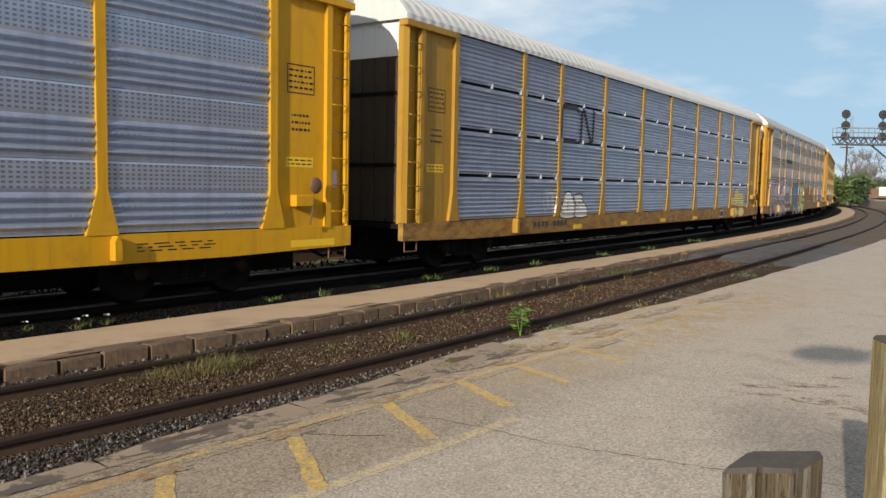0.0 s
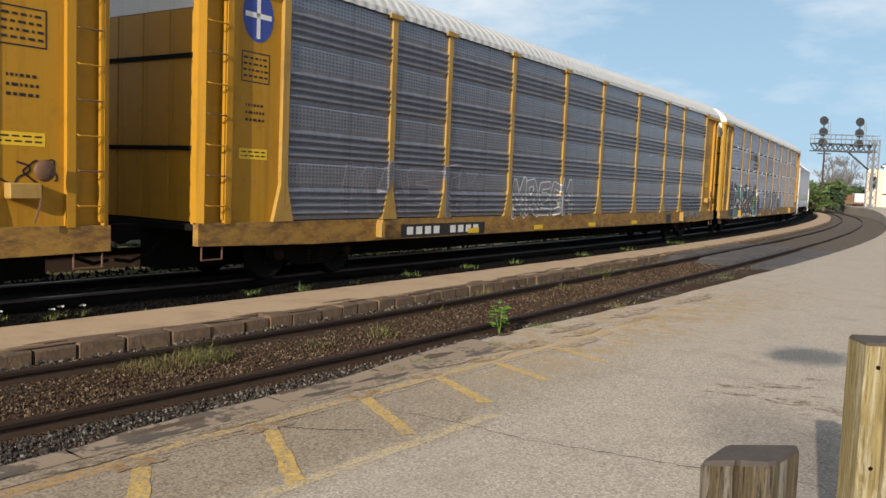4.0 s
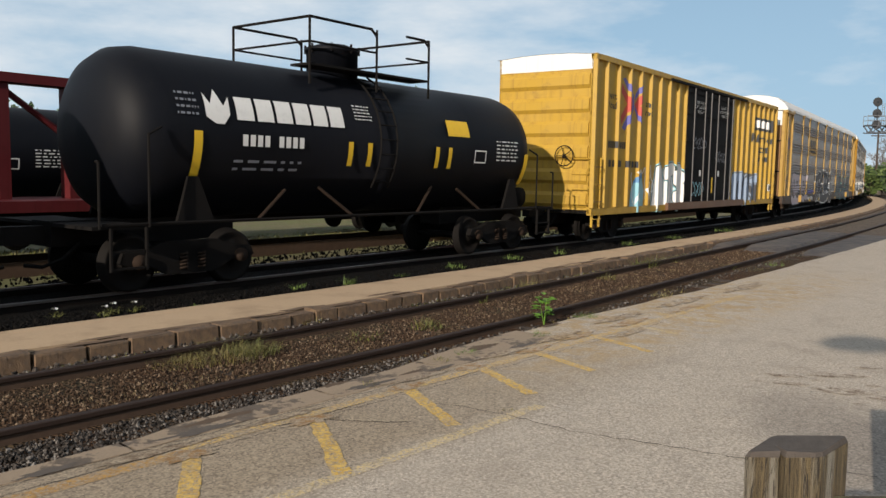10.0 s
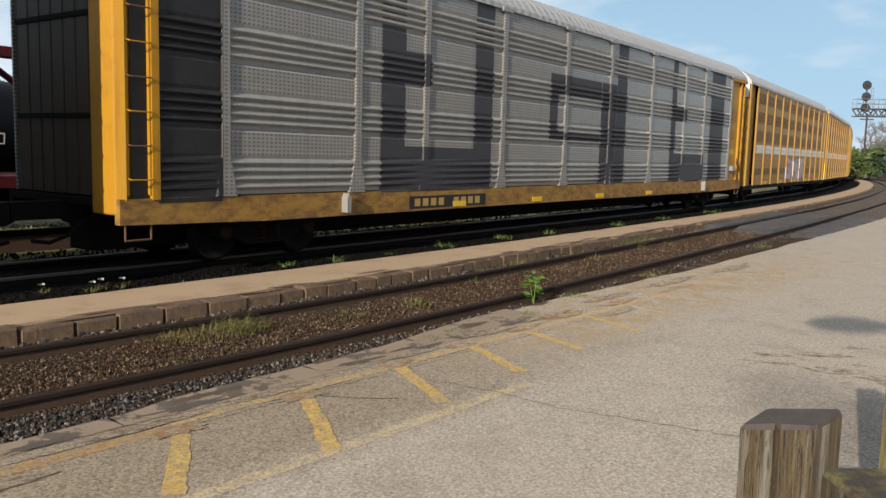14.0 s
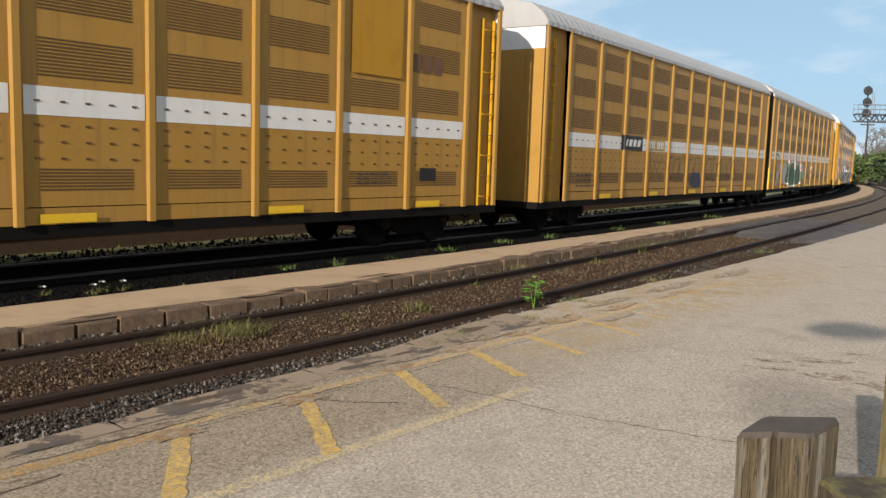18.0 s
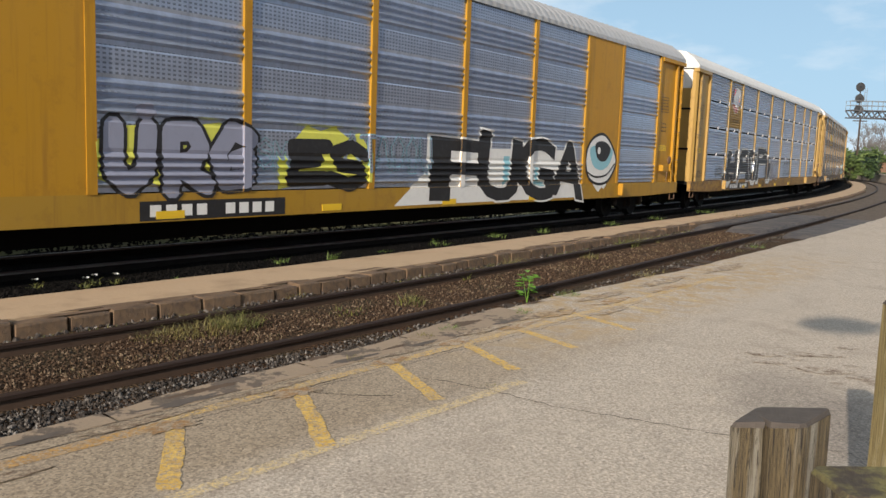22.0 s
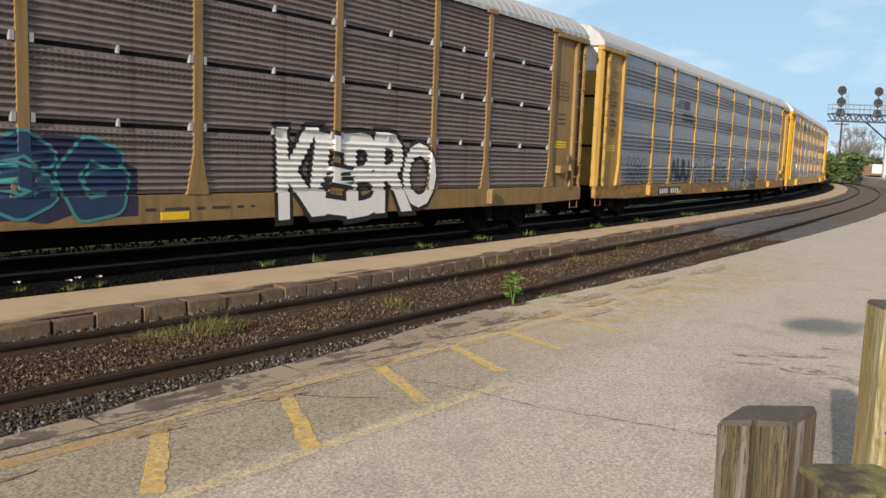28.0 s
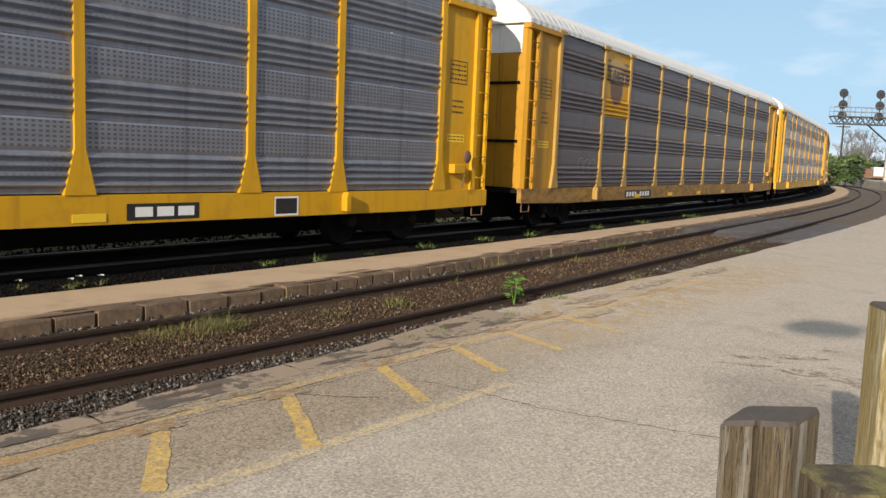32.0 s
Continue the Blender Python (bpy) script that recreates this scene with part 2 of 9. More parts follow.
FIELD = m_.done(m_.mix(m_.ramp(m_.noise(0.6, 6, 0.7), 0.4, 0.62), (0.15, 0.13, 0.065), m_.mix(m_.noise(7, 5, 0.7), (0.05, 0.08, 0.02), (0.19, 0.20, 0.07))),
                0.95, 0.0, m_.noise(18, 6, 0.8), 0.8, 0.08)
m_ = Mat("platform_concrete")
PLATFORM = m_.done(m_.mix(m_.math("MULTIPLY", m_.ramp(m_.noise(1.3, 6, 0.65), 0.5, 0.75), 0.55), m_.mix(m_.noise(45, 4, 0.7), (0.36, 0.255, 0.158), (0.53, 0.39, 0.252)), (0.20, 0.135, 0.08)),
                   0.9, 0.0, m_.noise(40, 5, 0.7), 0.3, 0.006)
m_ = Mat("kerb_stone")
KERB = m_.done(m_.mix(m_.ramp(m_.noise(5, 6, 0.75), 0.44, 0.58), m_.mix(m_.noise(40, 4), (0.10, 0.062, 0.036), (0.23, 0.15, 0.088)), m_.mix(m_.random(), m_.mix(m_.noise(9, 6, 0.7), (0.045, 0.031, 0.022), (0.16, 0.112, 0.075)), m_.mix(m_.noise(7, 6, 0.7), (0.035, 0.025, 0.018), (0.15, 0.10, 0.07)))),
               0.92, 0.0, m_.noise(18, 6, 0.7), 0.6, 0.02)
m_ = Mat("gravel_stones")
STONES = m_.done(m_.mix(m_.ramp(m_.island(), 0.72, 1.0), m_.mix(m_.ramp(m_.island(), 0.0, 0.8), (0.018, 0.015, 0.013), (0.075, 0.064, 0.056)), (0.19, 0.175, 0.16)), 0.9, 0.0, m_.noise(60, 3), 0.4, 0.004, 0.2)
m_ = Mat("rusty_rail")
RAIL_RUST = m_.done(m_.mix(m_.noise(6, 6, 0.7), (0.045, 0.029, 0.021), (0.098, 0.064, 0.045)), 0.8, 0.0, m_.noise(50, 4), 0.3, 0.004, 0.2)
RAIL_TOP = plain("dark_rusty_rail_head", (0.034, 0.021, 0.016), 0.6, 0.0, spec=0.25)
RAIL_HEAD = plain("polished_rail_head", (0.22, 0.20, 0.19), 0.4, 0.9)
# main rails painted black to carry the shade under the train
RAIL_SHADED = plain("shade_black_rail", (0.012, 0.009, 0.0075), 0.8, 0.0, spec=0.12)
m_ = Mat("old_sleeper_wood")
TIE = m_.done(m_.mix(m_.noise(5, 6, 0.7, (1, 9, 1)), (0.022, 0.015, 0.011), (0.085, 0.06, 0.043)), 0.9, 0.0, m_.noise(30, 4, 0.7, (1, 8, 1)), 0.6, 0.01)
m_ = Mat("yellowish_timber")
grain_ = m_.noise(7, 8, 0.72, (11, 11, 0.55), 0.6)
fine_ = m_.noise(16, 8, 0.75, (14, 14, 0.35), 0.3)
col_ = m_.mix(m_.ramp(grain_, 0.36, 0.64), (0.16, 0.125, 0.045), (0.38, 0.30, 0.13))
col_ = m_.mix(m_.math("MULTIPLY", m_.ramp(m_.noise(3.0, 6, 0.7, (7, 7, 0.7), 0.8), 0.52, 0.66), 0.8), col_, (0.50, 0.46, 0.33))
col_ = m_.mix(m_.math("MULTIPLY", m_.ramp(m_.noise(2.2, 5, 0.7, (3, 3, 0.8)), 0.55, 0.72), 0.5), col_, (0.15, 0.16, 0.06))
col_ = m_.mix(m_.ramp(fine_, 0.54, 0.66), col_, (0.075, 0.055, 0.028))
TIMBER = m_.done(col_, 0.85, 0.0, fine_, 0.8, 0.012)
m_ = Mat("weathered_grey_timber")
grain_ = m_.noise(6, 8, 0.75, (11, 11, 0.5), 0.5)
fine_ = m_.noise(15, 8, 0.78, (13, 13, 0.45), 0.9)
col_ = m_.mix(m_.ramp(grain_, 0.35, 0.65), (0.07, 0.052, 0.026), (0.22, 0.165, 0.085))
col_ = m_.mix(m_.ramp(m_.noise(2.4, 6, 0.65, (5, 5, 0.35)), 0.48, 0.60), col_, m_.mix(fine_, (0.20, 0.185, 0.15), (0.52, 0.49, 0.41)))
col_ = m_.mix(m_.ramp(fine_, 0.50, 0.58), col_, (0.030, 0.023, 0.017))
TIMBER_GREY = m_.done(col_, 0.88, 0.0, fine_, 1.0, 0.016)
m_ = Mat("mossy_timber_top")
MOSS = m_.done(m_.mix(m_.ramp(m_.noise(11, 6, 0.7), 0.42, 0.60), (0.055, 0.042, 0.030), m_.mix(m_.noise(60, 4), (0.09, 0.085, 0.025), (0.27, 0.235, 0.085))), 0.95, 0.0, m_.noise(50, 5, 0.7), 0.8, 0.012)
m_ = Mat("timber_end_grain")
TIMBER_END = m_.done(m_.mix(m_.noise(16, 6, 0.7), (0.03, 0.025, 0.022), (0.115, 0.095, 0.08)), 0.9, 0.0, m_.noise(40, 5, 0.7), 0.6, 0.01)
# dark surface of the added wall out of view
m_ = Mat("dark_reflection_wall")
WALL_DARK = m_.done(m_.mix(m_.noise(2.2, 6, 0.7), (0.05, 0.032, 0.025), (0.115, 0.07, 0.05)), 0.9, 0.0, m_.noise(14, 5, 0.7), 0.4, 0.02)
BLACK = plain("dark_running_gear", (0.009, 0.008, 0.0075), 0.8, 0.0, spec=0.12)
GAP_BLACK = plain("black_rubber", (0.007, 0.007, 0.007), 0.8, spec=0.1)
WHEEL_STEEL = plain("oily_wheel_steel", (0.010, 0.0085, 0.0075), 0.75, 0.0, spec=0.15)


# ---- mesh helpers ----
def part(name, data, material, parent=None, label=""):
    """Links a bmesh (or a shared mesh) as one mesh object under a thing or a part."""
    if isinstance(data, bmesh.types.BMesh):
        me = bpy.data.meshes.new(name)
        data.to_mesh(me)
        data.free()
    else:
        me = data
    if material and not me.materials:
        me.materials.append(material)
    ob = new(name, me)
    ob.parent = parent
    if label:
        tagged(ob, label)
    return ob


def thing(name, m, label, category, group="", kind=""):
    ob = new(name)
    ob.matrix_basis = m
    return tagged(ob, label, category, group, kind)


def box(bm, x0, x1, y0, y1, z0, z1, bevel=0.0):
    vs = [bm.verts.new((x, y, z)) for x in (x0, x1) for y in (y0, y1) for z in (z0, z1)]
    fs = [bm.faces.new([vs[i] for i in q]) for q in ((0, 1, 3, 2), (4, 6, 7, 5), (0, 4, 5, 1), (2, 3, 7, 6), (0, 2, 6, 4), (1, 5, 7, 3))]
    if bevel:
        es = list({e for f in fs for e in f.edges})
        bmesh.ops.bevel(bm, geom=es, offset=bevel, segments=1, affect="EDGES")
    return vs


def prism(bm, outline, axis, a, b):
    """Extrudes a closed outline of (u, v) along an axis from a to b. u, v are the other two axes in order."""
    def at(u, v, w):
        return {"x": (w, u, v), "y": (u, w, v), "z": (u, v, w)}[axis]
    lo = [bm.verts.new(at(u, v, a)) for u, v in outline]
    hi = [bm.verts.new(at(u, v, b)) for u, v in outline]
    n = len(outline)
    bm.faces.new(lo[::-1])
    bm.faces.new(hi)
    for i in range(n):
        bm.faces.new((lo[i], lo[(i + 1) % n], hi[(i + 1) % n], hi[i]))
    return bm


def rod(bm, p, q, r, sides=8, r2=None):
    p, q = Vector(p), Vector(q)
    d = q - p
    u = d.orthogonal().normalized()
    v = d.normalized().cross(u)
    rings = []
    for c, rr in ((p, r), (q, r if r2 is None else r2)):
        rings.append([bm.verts.new(c + (u * math.cos(i * 2 * math.pi / sides) + v * math.sin(i * 2 * math.pi / sides)) * rr) for i in range(sides)])
    for i in range(sides):
        bm.faces.new((rings[0][i], rings[0][(i + 1) % sides], rings[1][(i + 1) % sides], rings[1][i]))
    bm.faces.new(rings[0][::-1])
    bm.faces.new(rings[1])
    return bm


def pipe(bm, points, r, sides=6):
    for p, q in zip(points, points[1:]):
        rod(bm, p, q, r, sides)
    return bm


def strip(bm, profile, x0, x1):
    """An open sheet: a profile of (y, z) drawn along x."""
    a = [bm.verts.new((x0, y, z)) for y, z in profile]
    b = [bm.verts.new((x1, y, z)) for y, z in profile]
    for i in range(len(profile) - 1):
        bm.faces.new((a[i], b[i], b[i + 1], a[i + 1]))
    return bm


def smooth(bm):
    for f in bm.faces:
        f.smooth = True
    return bm


def turned(bm, profile, axis_y=True, sides=24, centre=(0, 0, 0)):
    """A lathe: profile of (radius, along), turned about the y axis."""
    rings = []
    for r, w in profile:
        rings.append([bm.verts.new((centre[0] + r * math.cos(i * 2 * math.pi / sides), centre[1] + w, centre[2] + r * math.sin(i * 2 * math.pi / sides))) for i in range(sides)])
    for a, b in zip(rings, rings[1:]):
        for i in range(sides):
            bm.faces.new((a[i], a[(i + 1) % sides], b[(i + 1) % sides], b[i]))
    bm.faces.new(rings[0][::-1])
    bm.faces.new(rings[-1])
    bmesh.ops.recalc_face_normals(bm, faces=bm.faces)
    return bm


# ---- the plan: two curved tracks, given by the foot point's distance, heading and curvature ----
class Track:
    def __init__(self, n, a, k):
        self.n, self.a, self.k = n, a, k

    def at(self, s, off=0.0, z=0.0):
        """The place s metres along the track and off metres to its far side."""
        t = (math.sin(self.a), math.cos(self.a))
        w = (-math.cos(self.a), math.sin(self.a))
        th, rad = s * self.k, 1 / self.k - off
        c = (w[0] * (self.n + 1 / self.k), w[1] * (self.n + 1 / self.k))
        return Vector((c[0] + rad * (math.sin(th) * t[0] - math.cos(th) * w[0]), c[1] + rad * (math.sin(th) * t[1] - math.cos(th) * w[1]), z))

    def turn(self, s):
        """Degrees by which the x axis turns to lie along the track."""
        return 90 - math.degrees(self.a - self.k * s)


class DriftingTrack(Track):
    """A track that leaves its circle little by little, towards the platform."""
    def drift(self, s):
        return float(np.interp(s, (5.0, 8.3, 11.0, 15.0, 21.0, 25.0, 31.0, 42.0, 60.0), (0.0, 0.10, 0.26, 0.47, 0.74, 0.87, 1.05, 1.2, 1.3)))

    def at(self, s, off=0.0, z=0.0):
        return Track.at(self, s, off + (self.drift(s - 1.5) + self.drift(s) + self.drift(s + 1.5)) / 3, z)

    def turn(self, s):
        return Track.turn(self, s) + math.degrees(math.atan((self.drift(s + 1.5) - self.drift(s - 1.5)) / 3))


LOT = Track(6.67, 0.695, 0.00285)
NEAR = DriftingTrack(6.67, 0.695, 0.00285)
MAIN = Track(11.92, 0.6585, 0.00240)
MAIN_Z, CANT = 0.031, -0.35
SPEED = 15.517


def ribbon(bm, track, offs, s0, s1, step, uneven=0.0):
    """A sheet along a track through the profile offs of (offset, z)."""
    n = max(1, round((s1 - s0) / step))
    rows = []
    for i in range(n + 1):
        s = s0 + (s1 - s0) * i / n
        rows.append([bm.verts.new(track.at(s, o, z + (noise.noise((s * 0.7, o * 2.1, 3.3)) * uneven if uneven else 0))) for o, z in offs])
    for a, b in zip(rows, rows[1:]):
        for j in range(len(offs) - 1):
            bm.faces.new((a[j], a[j + 1], b[j + 1], b[j]))
    bmesh.ops.recalc_face_normals(bm, faces=bm.faces)
    return bm


# ---- setting ----
bm = bmesh.new()
box(bm, -1800, 1800, -1800, 1800, -0.60, -0.42)
tagged(part("ground", bm, FIELD), "weedy gravel and grass ground reaching the horizon", "ground", kind="structure")

def rise(s):
    """The lot climbs gently towards the far building."""
    f = min(1.0, max(0.0, (s - 45) / 60))
    return 0.85 * f * f * (3 - 2 * f)


def lot_edge(s):
    """How far the ragged edge of the lot comes to the near rail."""
    return float(np.interp(s, (2.6, 3.0, 5.2, 6.4, 8.0, 11.0, 13.0, 20.0), (0.0, 0.11, 0.18, 0.38, 0.54, 0.48, 0.44, 0.55)))


bm = bmesh.new()
prof = [(-1.60, -0.30), (-1.62, -0.03), (-1.70, 0.0), (-1.86, 0.004), (-2.3, 0.004), (-4, 0.0), (-9, 0.0), (-22, 0.0), (-75, 0.0), (-75, -0.6)]
lot = []
for i in range(601):
    s = -40 + 200 * i / 600
    lot.append([bm.verts.new(LOT.at(s, o + ((lot_edge(s) + noise.noise((s * 1.1, 0, 7.7)) * 0.07 + noise.noise((s * 5.1, 0, 1.7)) * 0.02) * (1.0 if j < 3 else 0.8) if j < 4 else 0), z + (rise(s) if j > 1 else 0))) for j, (o, z) in enumerate(prof)])
for a, b in zip(lot, lot[1:]):
    for j in range(len(prof) - 1):
        bm.faces.new((a[j], a[j + 1], b[j + 1], b[j]))
bmesh.ops.recalc_face_normals(bm, faces=bm.faces)
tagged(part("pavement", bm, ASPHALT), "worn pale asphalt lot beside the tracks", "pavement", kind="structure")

bm = bmesh.new()
ribbon(bm, NEAR, [(-3.1, -0.16), (-1.70, -0.14), (-1.2, -0.13), (-0.9, -0.12), (-0.55, -0.11), (0.0, -0.12), (0.55, -0.11), (0.9, -0.12), (1.6, -0.13)], -40, 30.8, 0.5, 0.03)
tagged(part("track_bed", bm, BALLAST), "brown dirt and gravel bed of the near track", "track bed", kind="structure")
bm = bmesh.new()
ribbon(bm, NEAR, [(-3.3, -0.16), (-1.70, -0.14), (-1.2, -0.11), (-0.9, -0.09), (0.0, -0.09), (0.9, -0.09), (1.6, -0.12)], 30.8, 240, 0.6, 0.03)
tagged(part("track_bed", bm, BALLAST_GREY), "pale grey stone bed beyond the crossing", "track bed", kind="structure")

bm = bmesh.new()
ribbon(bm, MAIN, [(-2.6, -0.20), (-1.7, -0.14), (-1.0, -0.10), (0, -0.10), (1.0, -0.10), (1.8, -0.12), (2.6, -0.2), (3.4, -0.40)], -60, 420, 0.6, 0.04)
tagged(part("track_bed", bm, BALLAST_DARK), "dark stone bed of the main track, blackened for the train's shade", "track bed", kind="structure")

# unseen wall added on the lot's far side, to darken the panels' reflections
bm = bmesh.new()
box(bm, 43.0, 43.6, -70.0, 42.0, -0.4, 12.0)
tagged(part("wall_east", bm, WALL_DARK), "added unseen dark wall that the car sides reflect", "wall", kind="structure")

# the low platform between the tracks, from the kerb to its far edge
bm = bmesh.new()
n_ = 300
rows = []
for i in range(n_ + 1):
    s = -40 + 150 * i / n_
    a = NEAR.at(s, 1.66)
    d = MAIN.at(s, -2.6)
    wob = noise.noise((s * 1.3, 0, 0)) * 0.05
    d = d + (d - a).normalized() * wob
    e = d + (d - a).normalized() * 0.06
    rows.append([bm.verts.new((a.x, a.y, -0.2)), bm.verts.new((a.x, a.y, 0.03)), bm.verts.new(((a + d) / 2).xy.to_3d() + Vector((0, 0, 0.04))),
                 bm.verts.new((d.x, d.y, 0.03)), bm.verts.new((e.x, e.y, -0.01)), bm.verts.new((e.x, e.y, -0.22))])
for a, b in zip(rows, rows[1:]):
    for j in range(5):
        bm.faces.new((a[j], a[j + 1], b[j + 1], b[j]))
bmesh.ops.recalc_face_normals(bm, faces=bm.faces)
tagged(part("platform", bm, PLATFORM), "low sandy concrete platform between the two tracks", "platform", kind="structure")


def rails(track, z, s0, s1, step, label):
    prof = [(-0.07, -0.17), (-0.07, -0.155), (-0.012, -0.125), (-0.012, -0.045), (-0.036, -0.03), (-0.036, -0.004), (-0.028, 0.0)]
    prof = prof + [(-u, w) for u, w in prof[::-1]]
    for side in (-0.753, 0.753):
        bm = bmesh.new()
        ribbon(bm, track, [(side + u, z + w) for u, w in prof], s0, s1, step)
        rail = tagged(part("rail", bm, RAIL_SHADED if track is MAIN else RAIL_RUST), label, "rail", "rails of the tracks")
        bm = bmesh.new()
        ribbon(bm, track, [(side - 0.039, z - 0.032), (side - 0.039, z - 0.003), (side - 0.030, z + 0.003), (side + 0.030, z + 0.003), (side + 0.039, z - 0.003), (side + 0.039, z - 0.032)], s0, s1, step)
        part("head", bm, RAIL_HEAD if track is MAIN else RAIL_TOP, rail)


rails(NEAR, 0.0, -40, 240, 1.0, "rust-brown steel rail of the near track")
rails(MAIN, MAIN_Z, -60, 420, 1.5, "steel rail of the main track under the train")


def timber_post(corners, top, label, wood=None, cap=None):
    """A timber post over the four corners of its foot, with a chamfered, checked top; its drying crack is a real slot."""
    cx, cy = sum(c[0] for c in corners) / 4, sum(c[1] for c in corners) / 4
    p = thing("timber_post", pose(cx, cy, 0), label, "post", "timber posts")
    q = [Vector((x - cx, y - cy)) for x, y in corners]
    ring = []
    for i in range(4):
        a, b = q[i], q[(i + 1) % 4]
        d = (b - a).normalized()
        ring.append(a + d * 0.012)
        if i == 0:
            m, w = a.lerp(b, 0.5), Vector((-d.y, d.x))
            ring += [m - d * 0.007, m + w * 0.05, m + d * 0.007]
        ring.append(b - d * 0.012)
    n = len(ring)
    bm = bmesh.new()
    prev = None
    for f in (0.0, 0.25, 0.5, 0.7, 0.85, 1.0):
        z = -0.1 + (top - 0.012 + 0.1) * f
        now = [bm.verts.new((v.x + noise.noise((v.x * 9, v.y * 9, z * 3 + cx)) * 0.005, v.y + noise.noise((v.x * 9, z * 3, v.y * 9 + cy)) * 0.005, z)) for v in ring]
        if prev:
            for i in range(n):
                bm.faces.new((prev[i], prev[(i + 1) % n], now[(i + 1) % n], now[i]))
        prev = now
    part("shaft", bm, wood or TIMBER_GREY, p)
    bm = bmesh.new()
    lo = [bm.verts.new((v.x, v.y, top - 0.0125)) for v in ring]
    hi = [bm.verts.new((v.x * 0.94, v.y * 0.94, top + noise.noise((v.x * 14, v.y * 14, cx)) * 0.005)) for v in ring]
    bm.faces.new(hi)
    for i in range(n):
        bm.faces.new((lo[i], lo[(i + 1) % n], hi[(i + 1) % n], hi[i]))
    part("top", bm, cap or TIMBER_END, p, "patchy green moss on end grain" if cap else "grey weathered end grain")
    return p


def corners(x, y, w, d, turn):
    c, s = math.cos(radians(turn)), math.sin(radians(turn))
    return [(x + u * c - v * s, y + u * s + v * c) for u, v in ((-w / 2, -d / 2), (w / 2, -d / 2), (w / 2, d / 2), (-w / 2, d / 2))]


timber_post([(0.650, 1.795), (0.826, 1.805), (0.945, 1.93), (0.755, 1.92)], 1.195, "weathered grey-brown timber post with a deep drying crack")
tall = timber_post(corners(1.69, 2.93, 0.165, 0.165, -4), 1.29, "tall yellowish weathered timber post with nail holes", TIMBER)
for z in (1.20, 0.83):
    bm = bmesh.new()
    rod(bm, (-0.045, -0.0835, z), (-0.045, -0.075, z), 0.008, 8)
    part("nail_hole", bm, GAP_BLACK, tall)
timber_post(corners(0.905, 1.65, 0.19, 0.17, 2), 1.125, "short timber post with a mossy top", None, MOSS)


# ---- the train: paints ----
YELLOW = steel_paint("yellow_rack_paint", (0.53, 0.285, 0.006), dirt=(0.20, 0.09, 0.02), amount=0.5, fade=0.06)
YELLOW_TAN = steel_paint("faded_tan_yellow_paint", (0.38, 0.24, 0.065), dirt=(0.15, 0.085, 0.04), amount=0.6, fade=0.1)
YELLOW_OLD = steel_paint("grimy_yellow_paint", (0.38, 0.235, 0.05), dirt=(0.12, 0.06, 0.03), amount=0.8, fade=0.1)
YELLOW_DEEP = steel_paint("deep_ochre_yellow_paint", (0.35, 0.20, 0.02), dirt=(0.15, 0.07, 0.025), amount=0.6, fade=0.08)
DRAB = steel_paint("drab_tan_rack_paint", (0.24, 0.155, 0.060), dirt=(0.09, 0.05, 0.028), amount=0.8, fade=0.1)
YELLOW_ORANGE = steel_paint("orange_yellow_paint", (0.42, 0.215, 0.012), dirt=(0.17, 0.075, 0.02), amount=0.55, fade=0.06)
OCHRE = steel_paint("ochre_rack_paint", (0.37, 0.205, 0.038), dirt=(0.16, 0.085, 0.035), amount=0.5, fade=0.1)
BOX_YELLOW = steel_paint("boxcar_yellow_paint", (0.43, 0.265, 0.03), dirt=(0.17, 0.09, 0.036), amount=0.7, fade=0.12)


def panel_mat(name, c, dirt, amount, rust=0.0, metal=0.62, rough=0.30):
    """Galvanised sheet with rows of small round holes, water marks and grime."""
    m = Mat(name)
    mottled = m.mix(m.noise(5, 6, 0.65), c, tuple(v * 0.66 for v in c))
    streak = m.ramp(m.noise(1.1, 6, 0.7, (6, 6, 0.3)), 0.42, 0.75)
    band = m.ramp(m.noise(1.0, 3, 0.6, (0.25, 0.25, 3.0)), 0.42, 0.7)
    col = m.mix(m.math("MULTIPLY", m.math("MAXIMUM", streak, band), amount), mottled, dirt)
    if rust:
        runs = m.math("MULTIPLY", m.ramp(m.noise(1.3, 5, 0.7, (5, 5, 0.16)), 0.56, 0.74), m.ramp(m.noise(3.0, 4), 0.35, 0.65))
        col = m.mix(m.math("MULTIPLY", runs, rust), col, (0.13, 0.042, 0.022))
    holes_x = m.math("PINGPONG", m.axis("X"), 0.045)
    holes_z = m.math("PINGPONG", m.axis("Z"), 0.031)
    hole = m.math("MULTIPLY", m.math("LESS_THAN", holes_x, 0.025), m.math("LESS_THAN", holes_z, 0.014))
    stray = m.math("MULTIPLY", m.math("GREATER_THAN", m.noise(0.9, 2, 0.5, (0.3, 0.3, 2.5)), 0.54), 0.45)
    zone = m.math("MAXIMUM", m.math("GREATER_THAN", m.axis("Z"), 0.60), stray)
    col = m.mix(m.math("MULTIPLY", m.math("MULTIPLY", hole, zone), 0.55), col, (0.015, 0.015, 0.017))
    return m.done(col, rough, metal, m.noise(30, 4), 0.12, 0.004)


